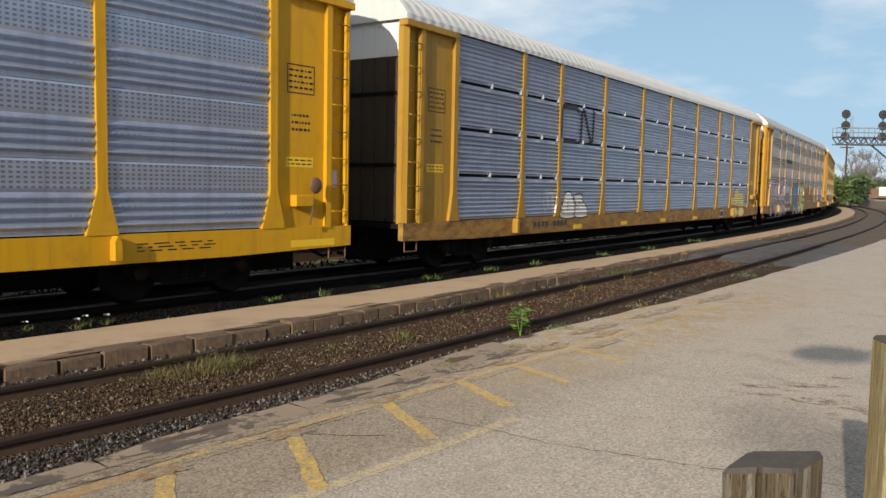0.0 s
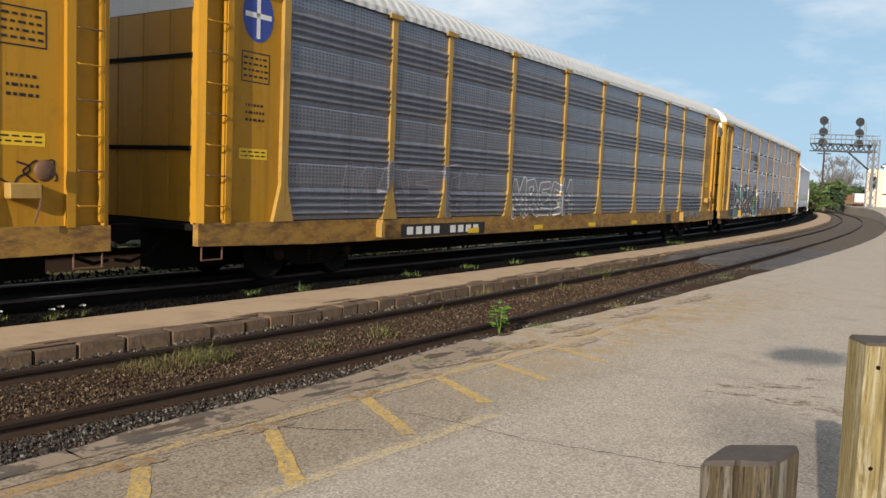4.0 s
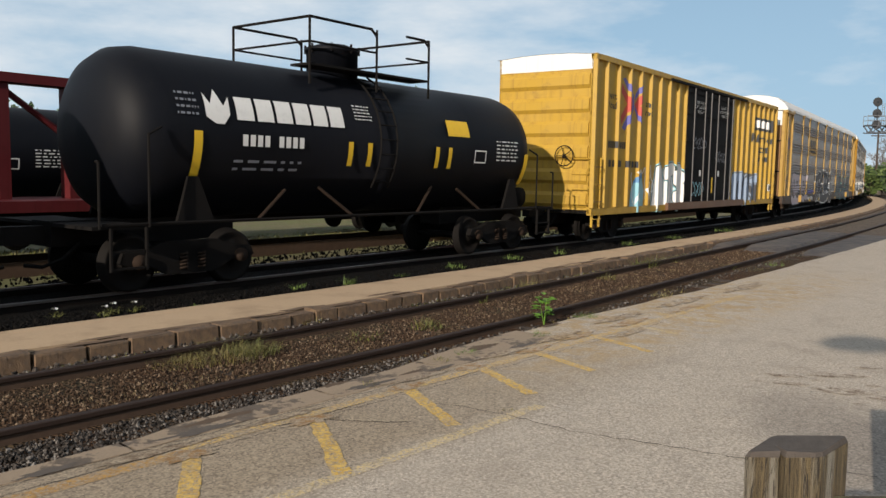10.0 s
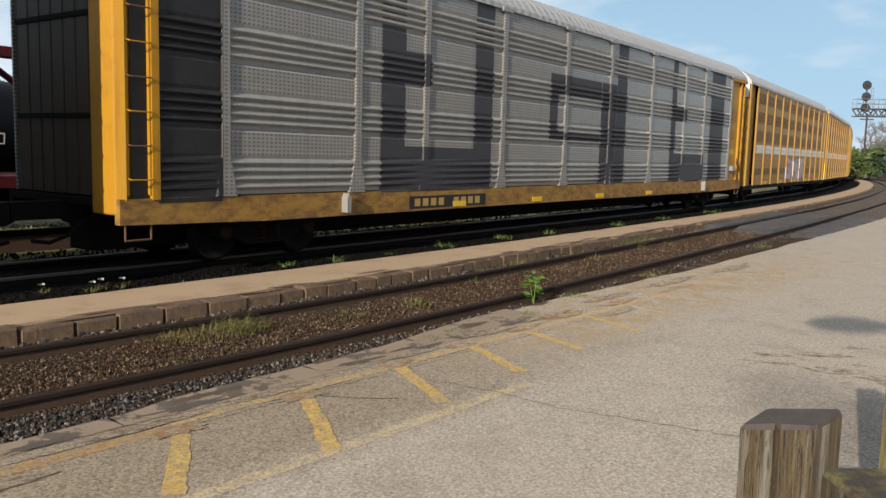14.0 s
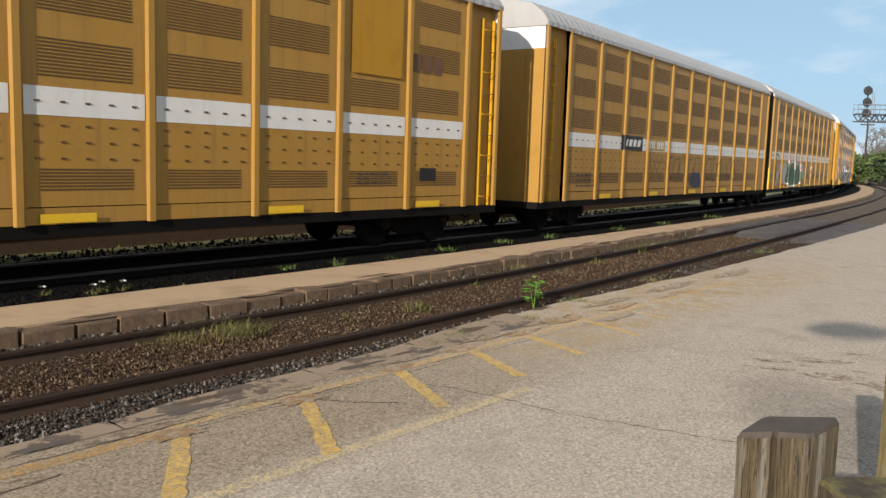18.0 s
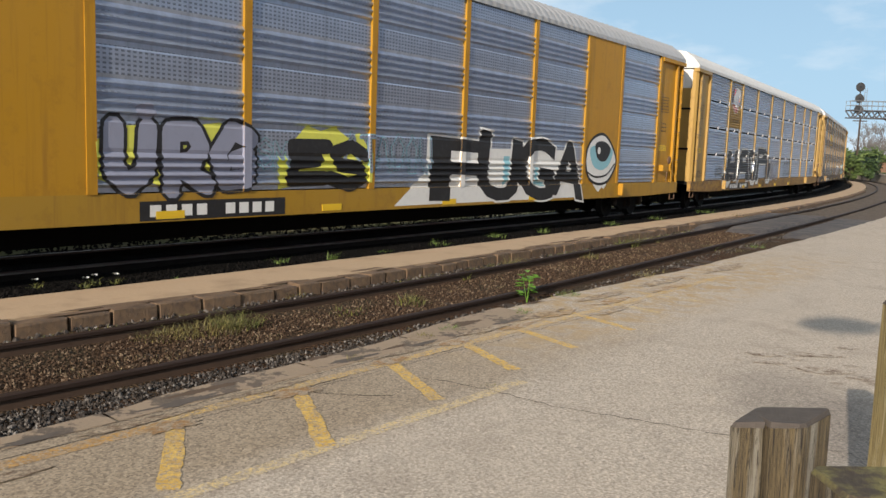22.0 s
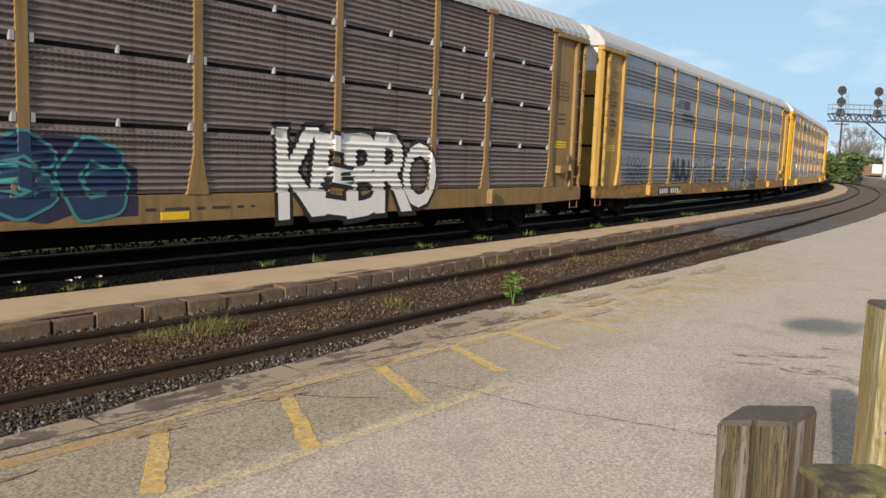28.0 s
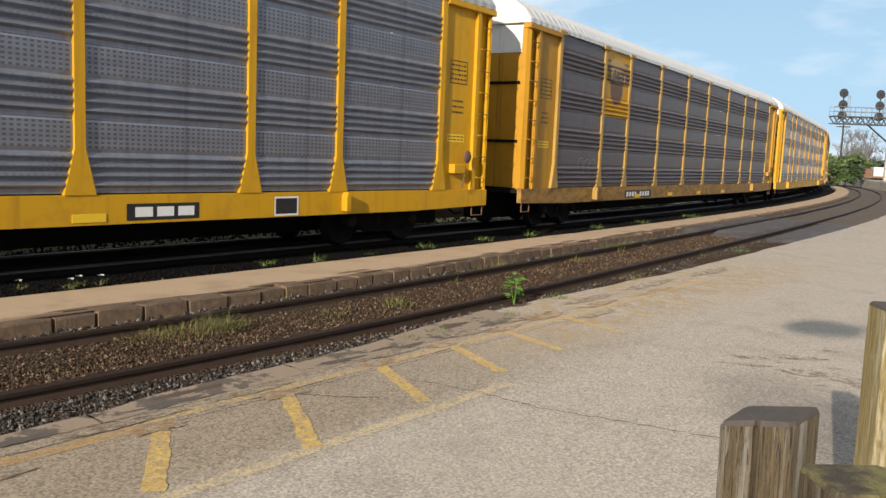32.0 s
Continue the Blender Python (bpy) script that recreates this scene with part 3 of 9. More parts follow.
SILVER = panel_mat("galvanised_panel", (0.50, 0.58, 0.74), (0.17, 0.19, 0.25), 0.5)
SILVER_DULL = panel_mat("dull_galvanised_panel", (0.32, 0.342, 0.40), (0.10, 0.10, 0.11), 0.6, 0.18, 0.55, 0.36)
BROWN_PANEL = panel_mat("sooty_brown_panel", (0.27, 0.248, 0.23), (0.085, 0.068, 0.058), 0.6, 0.6, 0.4, 0.42)
RUSTY_PANEL = panel_mat("rusty_brown_panel", (0.29, 0.245, 0.235), (0.095, 0.066, 0.058), 0.55, 0.6, 0.35, 0.45)
SOOT_PANEL = panel_mat("dark_mauve_brown_panel", (0.17, 0.148, 0.155), (0.06, 0.048, 0.05), 0.6, 0.5, 0.35, 0.45)
WHITE_PANEL = panel_mat("grey_white_painted_panel", (0.36, 0.36, 0.345), (0.17, 0.165, 0.155), 0.55, 0.0, 0.1)
ROOF = steel_paint("pale_roof_sheet", (0.60, 0.60, 0.58), dirt=(0.36, 0.34, 0.31), amount=0.4, rough=0.45, metal=0.15)
ROOF_GREY = steel_paint("grey_roof_sheet", (0.42, 0.42, 0.42), dirt=(0.2, 0.19, 0.18), amount=0.4, rough=0.45, metal=0.25)
END_WHITE = steel_paint("white_end_paint", (0.72, 0.72, 0.70), dirt=(0.35, 0.33, 0.3), amount=0.35)
HOPPER_GREY = steel_paint("pale_grey_hopper_paint", (0.57, 0.615, 0.67), dirt=(0.42, 0.43, 0.44), amount=0.35, rough=0.45)
HOPPER_WHITE = steel_paint("white_sill_paint", (0.66, 0.67, 0.68), dirt=(0.35, 0.33, 0.31), amount=0.3)
TANK_BLACK = steel_paint("black_tank_paint", (0.0036, 0.0044, 0.0070), dirt=(0.010, 0.0095, 0.0095), amount=0.4, rough=0.55, fade=0.004)
DOOR_BLACK = steel_paint("black_door_paint", (0.007, 0.007, 0.0075), dirt=(0.025, 0.02, 0.016), amount=0.4, rough=0.8, fade=0.01)
RUST = steel_paint("rust_brown_steel", (0.13, 0.065, 0.03), dirt=(0.05, 0.03, 0.02), amount=0.5)


CLIP = plain("galvanised_clip", (0.42, 0.43, 0.45), 0.5, 0.2)
# door brown darkened to hold the shade cast by the neighbouring car
END_DARK = steel_paint("shaded_brown_door_paint", (0.055, 0.042, 0.03), dirt=(0.02, 0.016, 0.012), amount=0.6, fade=0.05)
# rusty brown, made darker by painting in the boxcar's shade
END_RUST = steel_paint("shaded_rust_end_paint", (0.20, 0.105, 0.035), dirt=(0.07, 0.04, 0.02), amount=0.7, fade=0.05)
RUST_DARK = plain("dark_rusty_gear", (0.032, 0.021, 0.015), 0.85, spec=0.15)
m_ = Mat("grimy_rust_yellow_sill")
soot_ = m_.ramp(m_.noise(3.4, 8, 0.78, (0.7, 1.0, 1.6), 0.3), 0.46, 0.66)
rust_ = m_.ramp(m_.noise(3.1, 7, 0.75, (0.8, 0.8, 2.0)), 0.46, 0.62)
SILL_GRIME = m_.done(m_.mix(m_.math("MULTIPLY", soot_, 0.7), m_.mix(m_.math("MULTIPLY", rust_, 0.8), (0.34, 0.19, 0.035), (0.15, 0.068, 0.024)), (0.045, 0.028, 0.019)), 0.65, 0.0, m_.noise(40, 4), 0.25, 0.006)
SILL_BLACK = steel_paint("sooty_rust_sill", (0.055, 0.036, 0.026), dirt=(0.16, 0.075, 0.025), amount=0.6, fade=0.05)


def spray(name, c):
    m = Mat(name)
    col = m.mix(m.math("MULTIPLY", m.ramp(m.noise(9, 6, 0.7), 0.5, 0.8), 0.35), c, tuple(0.5 * v + 0.06 for v in c))
    return m.done(col, 0.55, 0.0, m.noise(50, 3), 0.1, 0.003)


INK = {k: spray("sprayed_" + k, c) for k, c in dict(
    black=(0.012, 0.012, 0.014), white=(0.72, 0.72, 0.70), navy=(0.020, 0.020, 0.055), pink=(0.52, 0.42, 0.41), mauve=(0.36, 0.32, 0.36), blue=(0.09, 0.24, 0.45),
    pale_yellow=(0.62, 0.60, 0.22), orange=(0.31, 0.12, 0.032), green=(0.055, 0.14, 0.06), dark_blue=(0.012, 0.035, 0.09), dark_panel=(0.10, 0.095, 0.095), dark_green=(0.012, 0.03, 0.03), lime_yellow=(0.62, 0.62, 0.10), lilac=(0.25, 0.265, 0.35), lime=(0.40, 0.55, 0.05), teal=(0.05, 0.22, 0.23), sky=(0.25, 0.50, 0.58),
    pale_grey=(0.45, 0.44, 0.42), grey=(0.20, 0.21, 0.24), red=(0.45, 0.05, 0.03), purple=(0.055, 0.022, 0.11), yellow=(0.75, 0.48, 0.02), steel_blue=(0.22, 0.29, 0.40), shield_red=(0.55, 0.06, 0.06), shield_blue=(0.03, 0.06, 0.30), dark_grey=(0.035, 0.035, 0.042), tan=(0.42, 0.27, 0.08), violet=(0.10, 0.10, 0.35)).items()}

SIDE, DECK, EAVE = 1.5, 1.07, 5.06
HALF = 13.8
POSTS = (1.30, 4.28, 7.12, 9.10, 12.03)
MESHES = {}


def shared(key, build):
    if key not in MESHES:
        bm = build()
        me = bpy.data.meshes.new(key[0])
        bm.to_mesh(me)
        bm.free()
        MESHES[key] = me
    return MESHES[key]


def put(name, key, build, material, parent, x=0.0, y=0.0, z=0.0, label=""):
    """A part on a shared mesh, one mesh for each material."""
    ob = part(name, shared((name, material.name) + key, build), material, parent, label)
    ob.location = (x, y, z)
    return ob


# ---- paint on the cars' sides: it follows the corrugation and the posts ----
GLYPHS = {}


def glyph(ch, bold):
    """A letter of the built-in font as points and faces, scaled to a unit box."""
    if (ch, bold) not in GLYPHS:
        cu = bpy.data.curves.new("letter", "FONT")
        cu.body, cu.offset, cu.resolution_u = ch, bold, 3
        ob = new("letter", cu)
        me = bpy.data.meshes.new_from_object(ob.evaluated_get(bpy.context.evaluated_depsgraph_get()))
        pts = [(v.co.x, v.co.y) for v in me.vertices]
        GLYPHS[ch, bold] = pts, [tuple(p.vertices) for p in me.polygons]
        bpy.data.objects.remove(ob)
        bpy.data.curves.remove(cu)
        bpy.data.meshes.remove(me)
    return GLYPHS[ch, bold]


for word_, bold_ in (("TYPEK", 0.075), ("KOSE", 0.085), ("TREBC", 0.125), ("SELEC", 0.07), ("KEBRO", 0.07), ("FUGA", 0.075), ("SCT", 0.05), ("Ke", 0.085)):
    for ch_ in word_:
        for b_ in (0.0, bold_ * 0.4, bold_ * 0.4 + 0.024, bold_ * 0.4 + 0.046):
            glyph(ch_, b_)
for ch_ in "nextloadanyroadRailcarPoolingExperts":
    glyph(ch_, 0.0), glyph(ch_, 0.02)
for ch_ in "CLOSEANDBTHRFMVGK":
    glyph(ch_, 0.0)
for ch_ in "RailcPongExpets":
    glyph(ch_, 0.03)
for ch_ in "HATEONBUILDINGAMERICA":
    glyph(ch_, 0.0), glyph(ch_, 0.02)


def drape(bm, surf, cuts_x, cuts_z, lift):
    """Cuts a flat figure (x, z) along the folds of the surface and lays it on it."""
    for axis, cuts in ((0, cuts_x), (2, cuts_z)):
        lo = min(v.co[axis] for v in bm.verts)
        hi = max(v.co[axis] for v in bm.verts)
        for c in cuts:
            if lo < c < hi:
                co = [0, 0, 0]
                co[axis] = c
                no = [0, 0, 0]
                no[axis] = 1
                bmesh.ops.bisect_plane(bm, geom=bm.verts[:] + bm.edges[:] + bm.faces[:], plane_co=co, plane_no=no, dist=1e-5)
    for v in bm.verts:
        v.co.y = -(surf(v.co.x, v.co.z) + lift) + v.co.y
    bmesh.ops.recalc_face_normals(bm, faces=bm.faces)
    return bm


class Side:
    """The shape of one car's near side, for paint to lie on."""

    def __init__(self, surf, cuts_x, cuts_z):
        self.surf, self.cuts_x, self.cuts_z = surf, cuts_x, cuts_z
        self.layer = 0

    def lay(self, car, name, bm, ink, lift=0.003, label=""):
        self.layer += 1
        drape(bm, self.surf, self.cuts_x, self.cuts_z, lift + (self.layer % 40) * 0.00008)
        return part(name, bm, ink if isinstance(ink, bpy.types.Material) else INK[ink], car, label)


def poly(bm, pts):
    bm.faces.new([bm.verts.new((x, 0, z)) for x, z in pts])


def rect(x0, x1, z0, z1):
    return [(x0, z0), (x1, z0), (x1, z1), (x0, z1)]


def plate(side, car, name, x0, x1, z0, z1, ink, lift=0.003, label=""):
    bm = bmesh.new()
    poly(bm, rect(x0, x1, z0, z1))
    return side.lay(car, name, bm, ink, lift, label)


def letters(bm, word, x0, x1, z0, z1, bold=0.0, lap=1.0, jitter=0.0, seed=1, slant=0.0):
    rnd = random.Random(seed)
    n = len(word)
    w = (x1 - x0) / n
    for i, ch in enumerate(word):
        if ch == " ":
            rnd.random(), rnd.random(), rnd.random()
            continue
        pts, faces = glyph(ch, bold)
        base, _ = glyph(ch, 0.0)
        ax, bx = min(p[0] for p in base), max(p[0] for p in base)
        az, bz = min(p[1] for p in base), max(p[1] for p in base)
        if ch in "I1il":
            ax, bx = ax - 0.12, bx + 0.12
        if ch in ".-":
            az, bz, ax, bx = 0.0, 0.7, ax - 0.2, bx + 0.2
        if ch.islower() and not jitter:
            az, bz = 0.0, 0.72
        up, turn, tall_ = rnd.uniform(-1, 1) * jitter, rnd.uniform(-1, 1) * jitter * 0.8, 1 + rnd.uniform(-1, 1) * jitter
        cx, cz = x0 + w * (i + 0.5), (z0 + z1) / 2 + up * (z1 - z0) * 0.25
        vs = []
        for px, pz in pts:
            u = ((px - ax) / (bx - ax) - 0.5) * w * lap
            v = ((pz - az) / (bz - az) - 0.5) * (z1 - z0) * tall_
            vs.append(bm.verts.new((cx + u * math.cos(turn) - v * math.sin(turn) + v * slant, 0, cz + u * math.sin(turn) + v * math.cos(turn))))
        for f in faces:
            try:
                bm.faces.new([vs[k] for k in f])
            except ValueError:
                pass
    return bm


def one_by_one(word):
    """The word with all but one letter blanked, for each letter in turn."""
    for i, ch in enumerate(word):
        if ch != " ":
            yield " " * i + ch + " " * (len(word) - i - 1)


def piece(side, car, word, x0, x1, z0, z1, fill, line, halo="", seed=1, bold=0.05, label="", lap=1.18):
    """A large sprayed word: halo, outline and fill of each letter, each a part."""
    bold *= 0.4
    for k, w in enumerate(one_by_one(word)):
        lift = 0.003 + 0.0008 * k
        for ink, b in ((halo, bold + 0.046), (line, bold + 0.024), (fill, bold)):
            if ink:
                side.lay(car, "sprayed_letter", letters(bmesh.new(), w, x0, x1, z0, z1, b, lap, 0.16, seed), ink, lift, label if ink == fill else "")
            lift += 0.003


def text(side, car, word, x0, x1, z0, z1, ink, bold=0.0, name="letter", lap=0.78, jitter=0.0, slant=0.0):
    for w in one_by_one(word):
        side.lay(car, name, letters(bmesh.new(), w, x0, x1, z0, z1, bold, lap, jitter, 1, slant), ink, 0.004)


# crooked figures of thick strokes, in a unit box
FIGURES = (
    ((0.9, 0.78), (0.55, 1.0), (0.12, 0.78), (0.3, 0.55), (0.8, 0.45), (0.9, 0.2), (0.5, 0.0), (0.08, 0.2)),
    ((0.1, 0.0), (0.14, 0.95), (0.75, 1.0), (0.88, 0.72), (0.6, 0.48), (0.22, 0.45), (0.95, 0.02)),
    ((0.92, 0.86), (0.4, 1.0), (0.08, 0.55), (0.3, 0.02), (0.85, 0.08), (0.92, 0.48), (0.55, 0.46)),
    ((0.02, 0.0), (0.42, 1.0), (0.58, 0.96), (0.98, 0.0)),
    ((0.1, 1.0), (0.12, 0.3), (0.45, 0.0), (0.85, 0.25), (0.9, 1.0)),
    ((0.92, 0.98), (0.15, 0.92), (0.2, 0.52), (0.75, 0.55), (0.2, 0.48), (0.15, 0.05), (0.95, 0.0)),
    ((0.08, 0.0), (0.12, 0.98), (0.5, 0.42), (0.9, 1.0), (0.94, 0.0)),
    ((0.5, 1.0), (0.1, 0.66), (0.25, 0.05), (0.75, 0.02), (0.92, 0.62), (0.5, 1.0)),
    ((0.06, 0.92), (0.95, 1.0), (0.5, 0.96), (0.55, 0.0)),
)


def thick(bm, pts, w):
    """A thick stroke with rounded corners; each bit lies a hair above the last."""
    k = 0
    for i, p in enumerate(pts):
        y = -0.00006 * k
        bm.faces.new([bm.verts.new((p[0] + w / 2 * math.cos(t), y, p[1] + w / 2 * math.sin(t))) for t in [math.pi / 4 * (j + 0.5) for j in range(8)]])
        k += 1
        if i + 1 < len(pts):
            q = pts[i + 1]
            d = Vector((q[0] - p[0], q[1] - p[1])).normalized() * w / 2
            y = -0.00006 * k
            bm.faces.new([bm.verts.new((a - d.y * e, y, b + d.x * e)) for a, b, e in ((*p, -1), (*q, -1), (*q, 1), (*p, 1))])
            k += 1
    return bm


def wild(side, car, x0, x1, z0, z1, fill, line, halo="", n=5, w=0.26, seed=1, label="", edge=0.055, figures=None):
    """A sprayed piece of crooked overlapping figures: halo, outline and fill of each, each a part."""
    rnd = random.Random(seed)
    step = (x1 - x0) / n
    for i in range(n):
        fig = FIGURES[(figures[i % len(figures)] if figures else rnd.randrange(len(FIGURES)))]
        lean, up, tall_ = rnd.uniform(-0.12, 0.12), rnd.uniform(-0.05, 0.05), rnd.uniform(0.9, 1.08)
        inset = w / 2 + edge
        pts = []
        for u, v in fig:
            v2 = 0.5 + (v - 0.5) * tall_ + up + rnd.uniform(-0.05, 0.05)
            u2 = u + (v - 0.5) * lean + rnd.uniform(-0.05, 0.05)
            pts.append((x0 + step * (i - 0.08) + inset * 0.8 + u2 * (step * 1.16 - 1.6 * inset), z0 + inset + v2 * (z1 - z0 - 2 * inset)))
        lift = 0.003 + 0.0010 * i
        for ink, ww in ((halo, w + 4.2 * edge), (line, w + 2 * edge), (fill, w)):
            if ink:
                side.lay(car, "sprayed_figure", thick(bmesh.new(), pts, ww), ink, lift, label if ink == fill else "")
            lift += 0.0035


def bubbles(side, car, shapes, fill, line, edge=0.04, label=""):
    """Round sprayed lobes of (x, z, rx, rz), each with its outline."""
    for k, (cx, cz, rx, rz) in enumerate(shapes):
        for ink, e, up in ((line, edge, 0.003), (fill, 0.0, 0.006)):
            bm = bmesh.new()
            poly(bm, [(cx + (rx + e) * math.cos(t) * (1 + 0.06 * math.sin(3 * t + k)), cz + (rz + e) * math.sin(t)) for t in [i * math.pi / 14 for i in range(28)]])
            side.lay(car, "sprayed_lobe", bm, ink, up + 0.004 * k, label if ink == fill else "")


def cloud(side, car, x0, x1, z0, z1, ink, seed=1, label="", lift=0.002):
    """A sprayed ground with a ragged outline."""
    rnd = random.Random(seed)
    n = max(5, int((x1 - x0) / 0.32))
    h = z1 - z0
    top = [(x0 + (x1 - x0) * i / n, z1 - h * rnd.uniform(0.0, 0.28) - h * 0.35 * (abs(2 * i / n - 1) ** 6)) for i in range(n + 1)]
    low = [(x0 + (x1 - x0) * i / n + rnd.uniform(-0.05, 0.05), z0 + h * rnd.uniform(0.0, 0.16)) for i in range(n + 1)]
    bm = bmesh.new()
    vt, vl = [bm.verts.new((x, 0, z)) for x, z in top], [bm.verts.new((x, 0, z)) for x, z in low]
    for i in range(n):
        bm.faces.new((vl[i], vl[i + 1], vt[i + 1], vt[i]))
    return side.lay(car, "sprayed_ground", bm, ink, lift, label)


def stroke(bm, pts, w):
    prev = None
    for i, p in enumerate(pts):
        a, b = pts[max(0, i - 1)], pts[min(len(pts) - 1, i + 1)]
        d = Vector((b[0] - a[0], b[1] - a[1]))
        d = d.normalized() if d.length > 1e-6 else Vector((1, 0))
        q = (bm.verts.new((p[0] - d.y * w / 2, 0, p[1] + d.x * w / 2)), bm.verts.new((p[0] + d.y * w / 2, 0, p[1] - d.x * w / 2)))
        if prev:
            bm.faces.new((prev[0], prev[1], q[1], q[0]))
        prev = q


def curve(pts, closed=False, k=5):
    """Points of a smooth curve through the given ones."""
    n = len(pts)
    out = []
    for i in range(n if closed else n - 1):
        a, b, c, d = [Vector(pts[j % n] if closed else pts[min(max(j, 0), n - 1)]) for j in (i - 1, i, i + 1, i + 2)]
        for j in range(k):
            t = j / k
            out.append(tuple(b + (c - a) * (0.5 * t) + (a - 2.5 * b + 2 * c - 0.5 * d) * t * t + (1.5 * (b - c) + 0.5 * (d - a)) * t ** 3))
    return out if closed else out + [tuple(pts[-1])]


def swoop(side, car, pts, w, ink, lift=0.012, label=""):
    """One long sprayed stroke through a few points."""
    bm = bmesh.new()
    stroke(bm, curve(pts), w)
    return side.lay(car, "sprayed_stroke", bm, ink, lift, label)


def filled(side, car, pts, fill, line="", edge=0.04, label="", lift=0.004, soft=True):
    """A sprayed shape with its outline."""
    ring = curve(pts, True, 4) if soft else pts
    bm = bmesh.new()
    poly(bm, ring)
    bmesh.ops.triangulate(bm, faces=bm.faces[:])
    side.lay(car, "sprayed_shape", bm, fill, lift, label)
    if line:
        bm = bmesh.new()
        stroke(bm, ring + ring[:2], edge)
        side.lay(car, "sprayed_edge", bm, line, lift + 0.004)


def scrawl(side, car, x0, x1, z0, z1, ink, n=5, w=0.03, seed=1, label=""):
    """Unreadable sprayed loops, side by side."""
    rnd = random.Random(seed)
    bm = bmesh.new()
    for i in range(n):
        cx, cz = x0 + (x1 - x0) * (i + 0.5) / n, (z0 + z1) / 2
        rx, rz = (x1 - x0) / n * 0.62, (z1 - z0) / 2
        ph, k = rnd.uniform(0, 6.3), rnd.choice((2, 3, 3))
        a, b = rnd.uniform(0.18, 0.35), rnd.uniform(0.1, 0.3)
        turns = rnd.uniform(0.8, 1.05) * 2 * math.pi
        stroke(bm, [(cx + rx * (math.cos(t + ph) * (1 - a + a * math.cos(k * t))) , cz + rz * (math.sin(t + ph) * (1 - b + b * math.cos((k + 1) * t + ph)))) for t in [turns * j / 26 for j in range(27)]], w)
    return side.lay(car, "sprayed_scrawl", bm, ink, 0.006, label)


def blobs(side, car, x0, x1, z0, z1, inks, n=6, seed=1, label=""):
    """Ragged sprayed patches, one ink after the other."""
    for k, ink in enumerate(inks):
        cloud(side, car, x0, x1, z0, z1 - 0.12 * k, ink, seed + 7 * k, label if k == 0 else "", 0.002 + 0.001 * k)


def feathers(side, car, x0, x1, z0, z1, inks, seed=1, label=""):
    """A sprayed fan of long curved strokes."""
    rnd = random.Random(seed)
    for ink, n, w in inks:
        bm = bmesh.new()
        for _ in range(n):
            x, z, ln = rnd.uniform(x0, x1 - 0.9), rnd.uniform(z0, z0 + 0.35 * (z1 - z0)), rnd.uniform(0.5, 1.0)
            h = min(z1 - z, (z1 - z0) * rnd.uniform(0.45, 0.9))
            stroke(bm, [(x + ln * 1.3 * (f ** 0.8), z + h * math.sin(f * 1.75) / 0.98) for f in [i / 8 for i in range(9)]], w * rnd.uniform(0.6, 1.4))
        side.lay(car, "sprayed_feathering", bm, ink, 0.004, label if ink == inks[0][0] else "")


def bars(side, car, x0, x1, z0, z1, ink, rows=3, seed=1, name="stencil"):
    """Small unreadable stencilling: rows of short bars."""
    rnd = random.Random(seed)
    bm = bmesh.new()
    h = (z1 - z0) / rows
    for r in range(rows):
        x = x0
        while x < x1 - 0.02:
            w = rnd.uniform(0.05, 0.22) * (x1 - x0)
            poly(bm, rect(x, min(x1, x + w), z0 + (r + 0.33) * h, z0 + (r + 0.67) * h))
            x += w + 0.07 * (x1 - x0)
    ob = side.lay(car, name, bm, ink, 0.004)
    ob["kind"] = "stuff"
    return ob


def frame_box(side, car, x0, x1, z0, z1, ink, w=0.02, name="stencil_box"):
    bm = bmesh.new()
    for r in (rect(x0, x1, z0, z0 + w), rect(x0, x1, z1 - w, z1), rect(x0, x0 + w, z0 + w, z1 - w), rect(x1 - w, x1, z0 + w, z1 - w)):
        poly(bm, r)
    return side.lay(car, name, bm, ink, 0.004)


def number(side, car, x0, x1, z0, z1, ground="black", ink="white"):
    """A car's number board, its figures given as plain bars."""
    if ground:
        plate(side, car, "number_board", x0, x1, z0, z1, ground)
    n = 9
    for i in range(n):
        if i != 4:
            a = x0 + (x1 - x0) * (0.06 + 0.88 * i / n)
            plate(side, car, "number_bar", a, a + (x1 - x0) * 0.068, z0 + (z1 - z0) * 0.2, z0 + (z1 - z0) * 0.8, ink, 0.006)


# ---- running gear ----
def wheel_mesh():
    return smooth(turned(bmesh.new(), [(0.10, -0.085), (0.13, -0.07), (0.15, -0.035), (0.33, -0.03), (0.37, -0.065), (0.42, -0.065), (0.425, 0.06), (0.455, 0.065), (0.455, 0.085), (0.10, 0.085)], sides=28))


def frame_mesh():
    bm = bmesh.new()
    prism(bm, [(-1.18, 0.46), (-1.12, 0.60), (-0.80, 0.62), (-0.45, 0.74), (0.45, 0.74), (0.80, 0.62), (1.12, 0.60), (1.18, 0.46), (0.98, 0.36), (0.75, 0.40), (0.42, 0.24), (-0.42, 0.24), (-0.75, 0.40), (-0.98, 0.36)], "y", -0.06, 0.06)
    return bm


def spring_mesh():
    bm = bmesh.new()
    prev = None
    for i in range(41):
        t = i * 2 * math.pi / 8
        z = 0.30 + 0.26 * i / 40
        q = [bm.verts.new((r * math.cos(t), r * math.sin(t), z + dz)) for r, dz in ((0.075, 0), (0.055, 0.018), (0.055, -0.018))]
        if prev:
            for a in range(3):
                bm.faces.new((prev[a], prev[(a + 1) % 3], q[(a + 1) % 3], q[a]))
        prev = q
    return bm


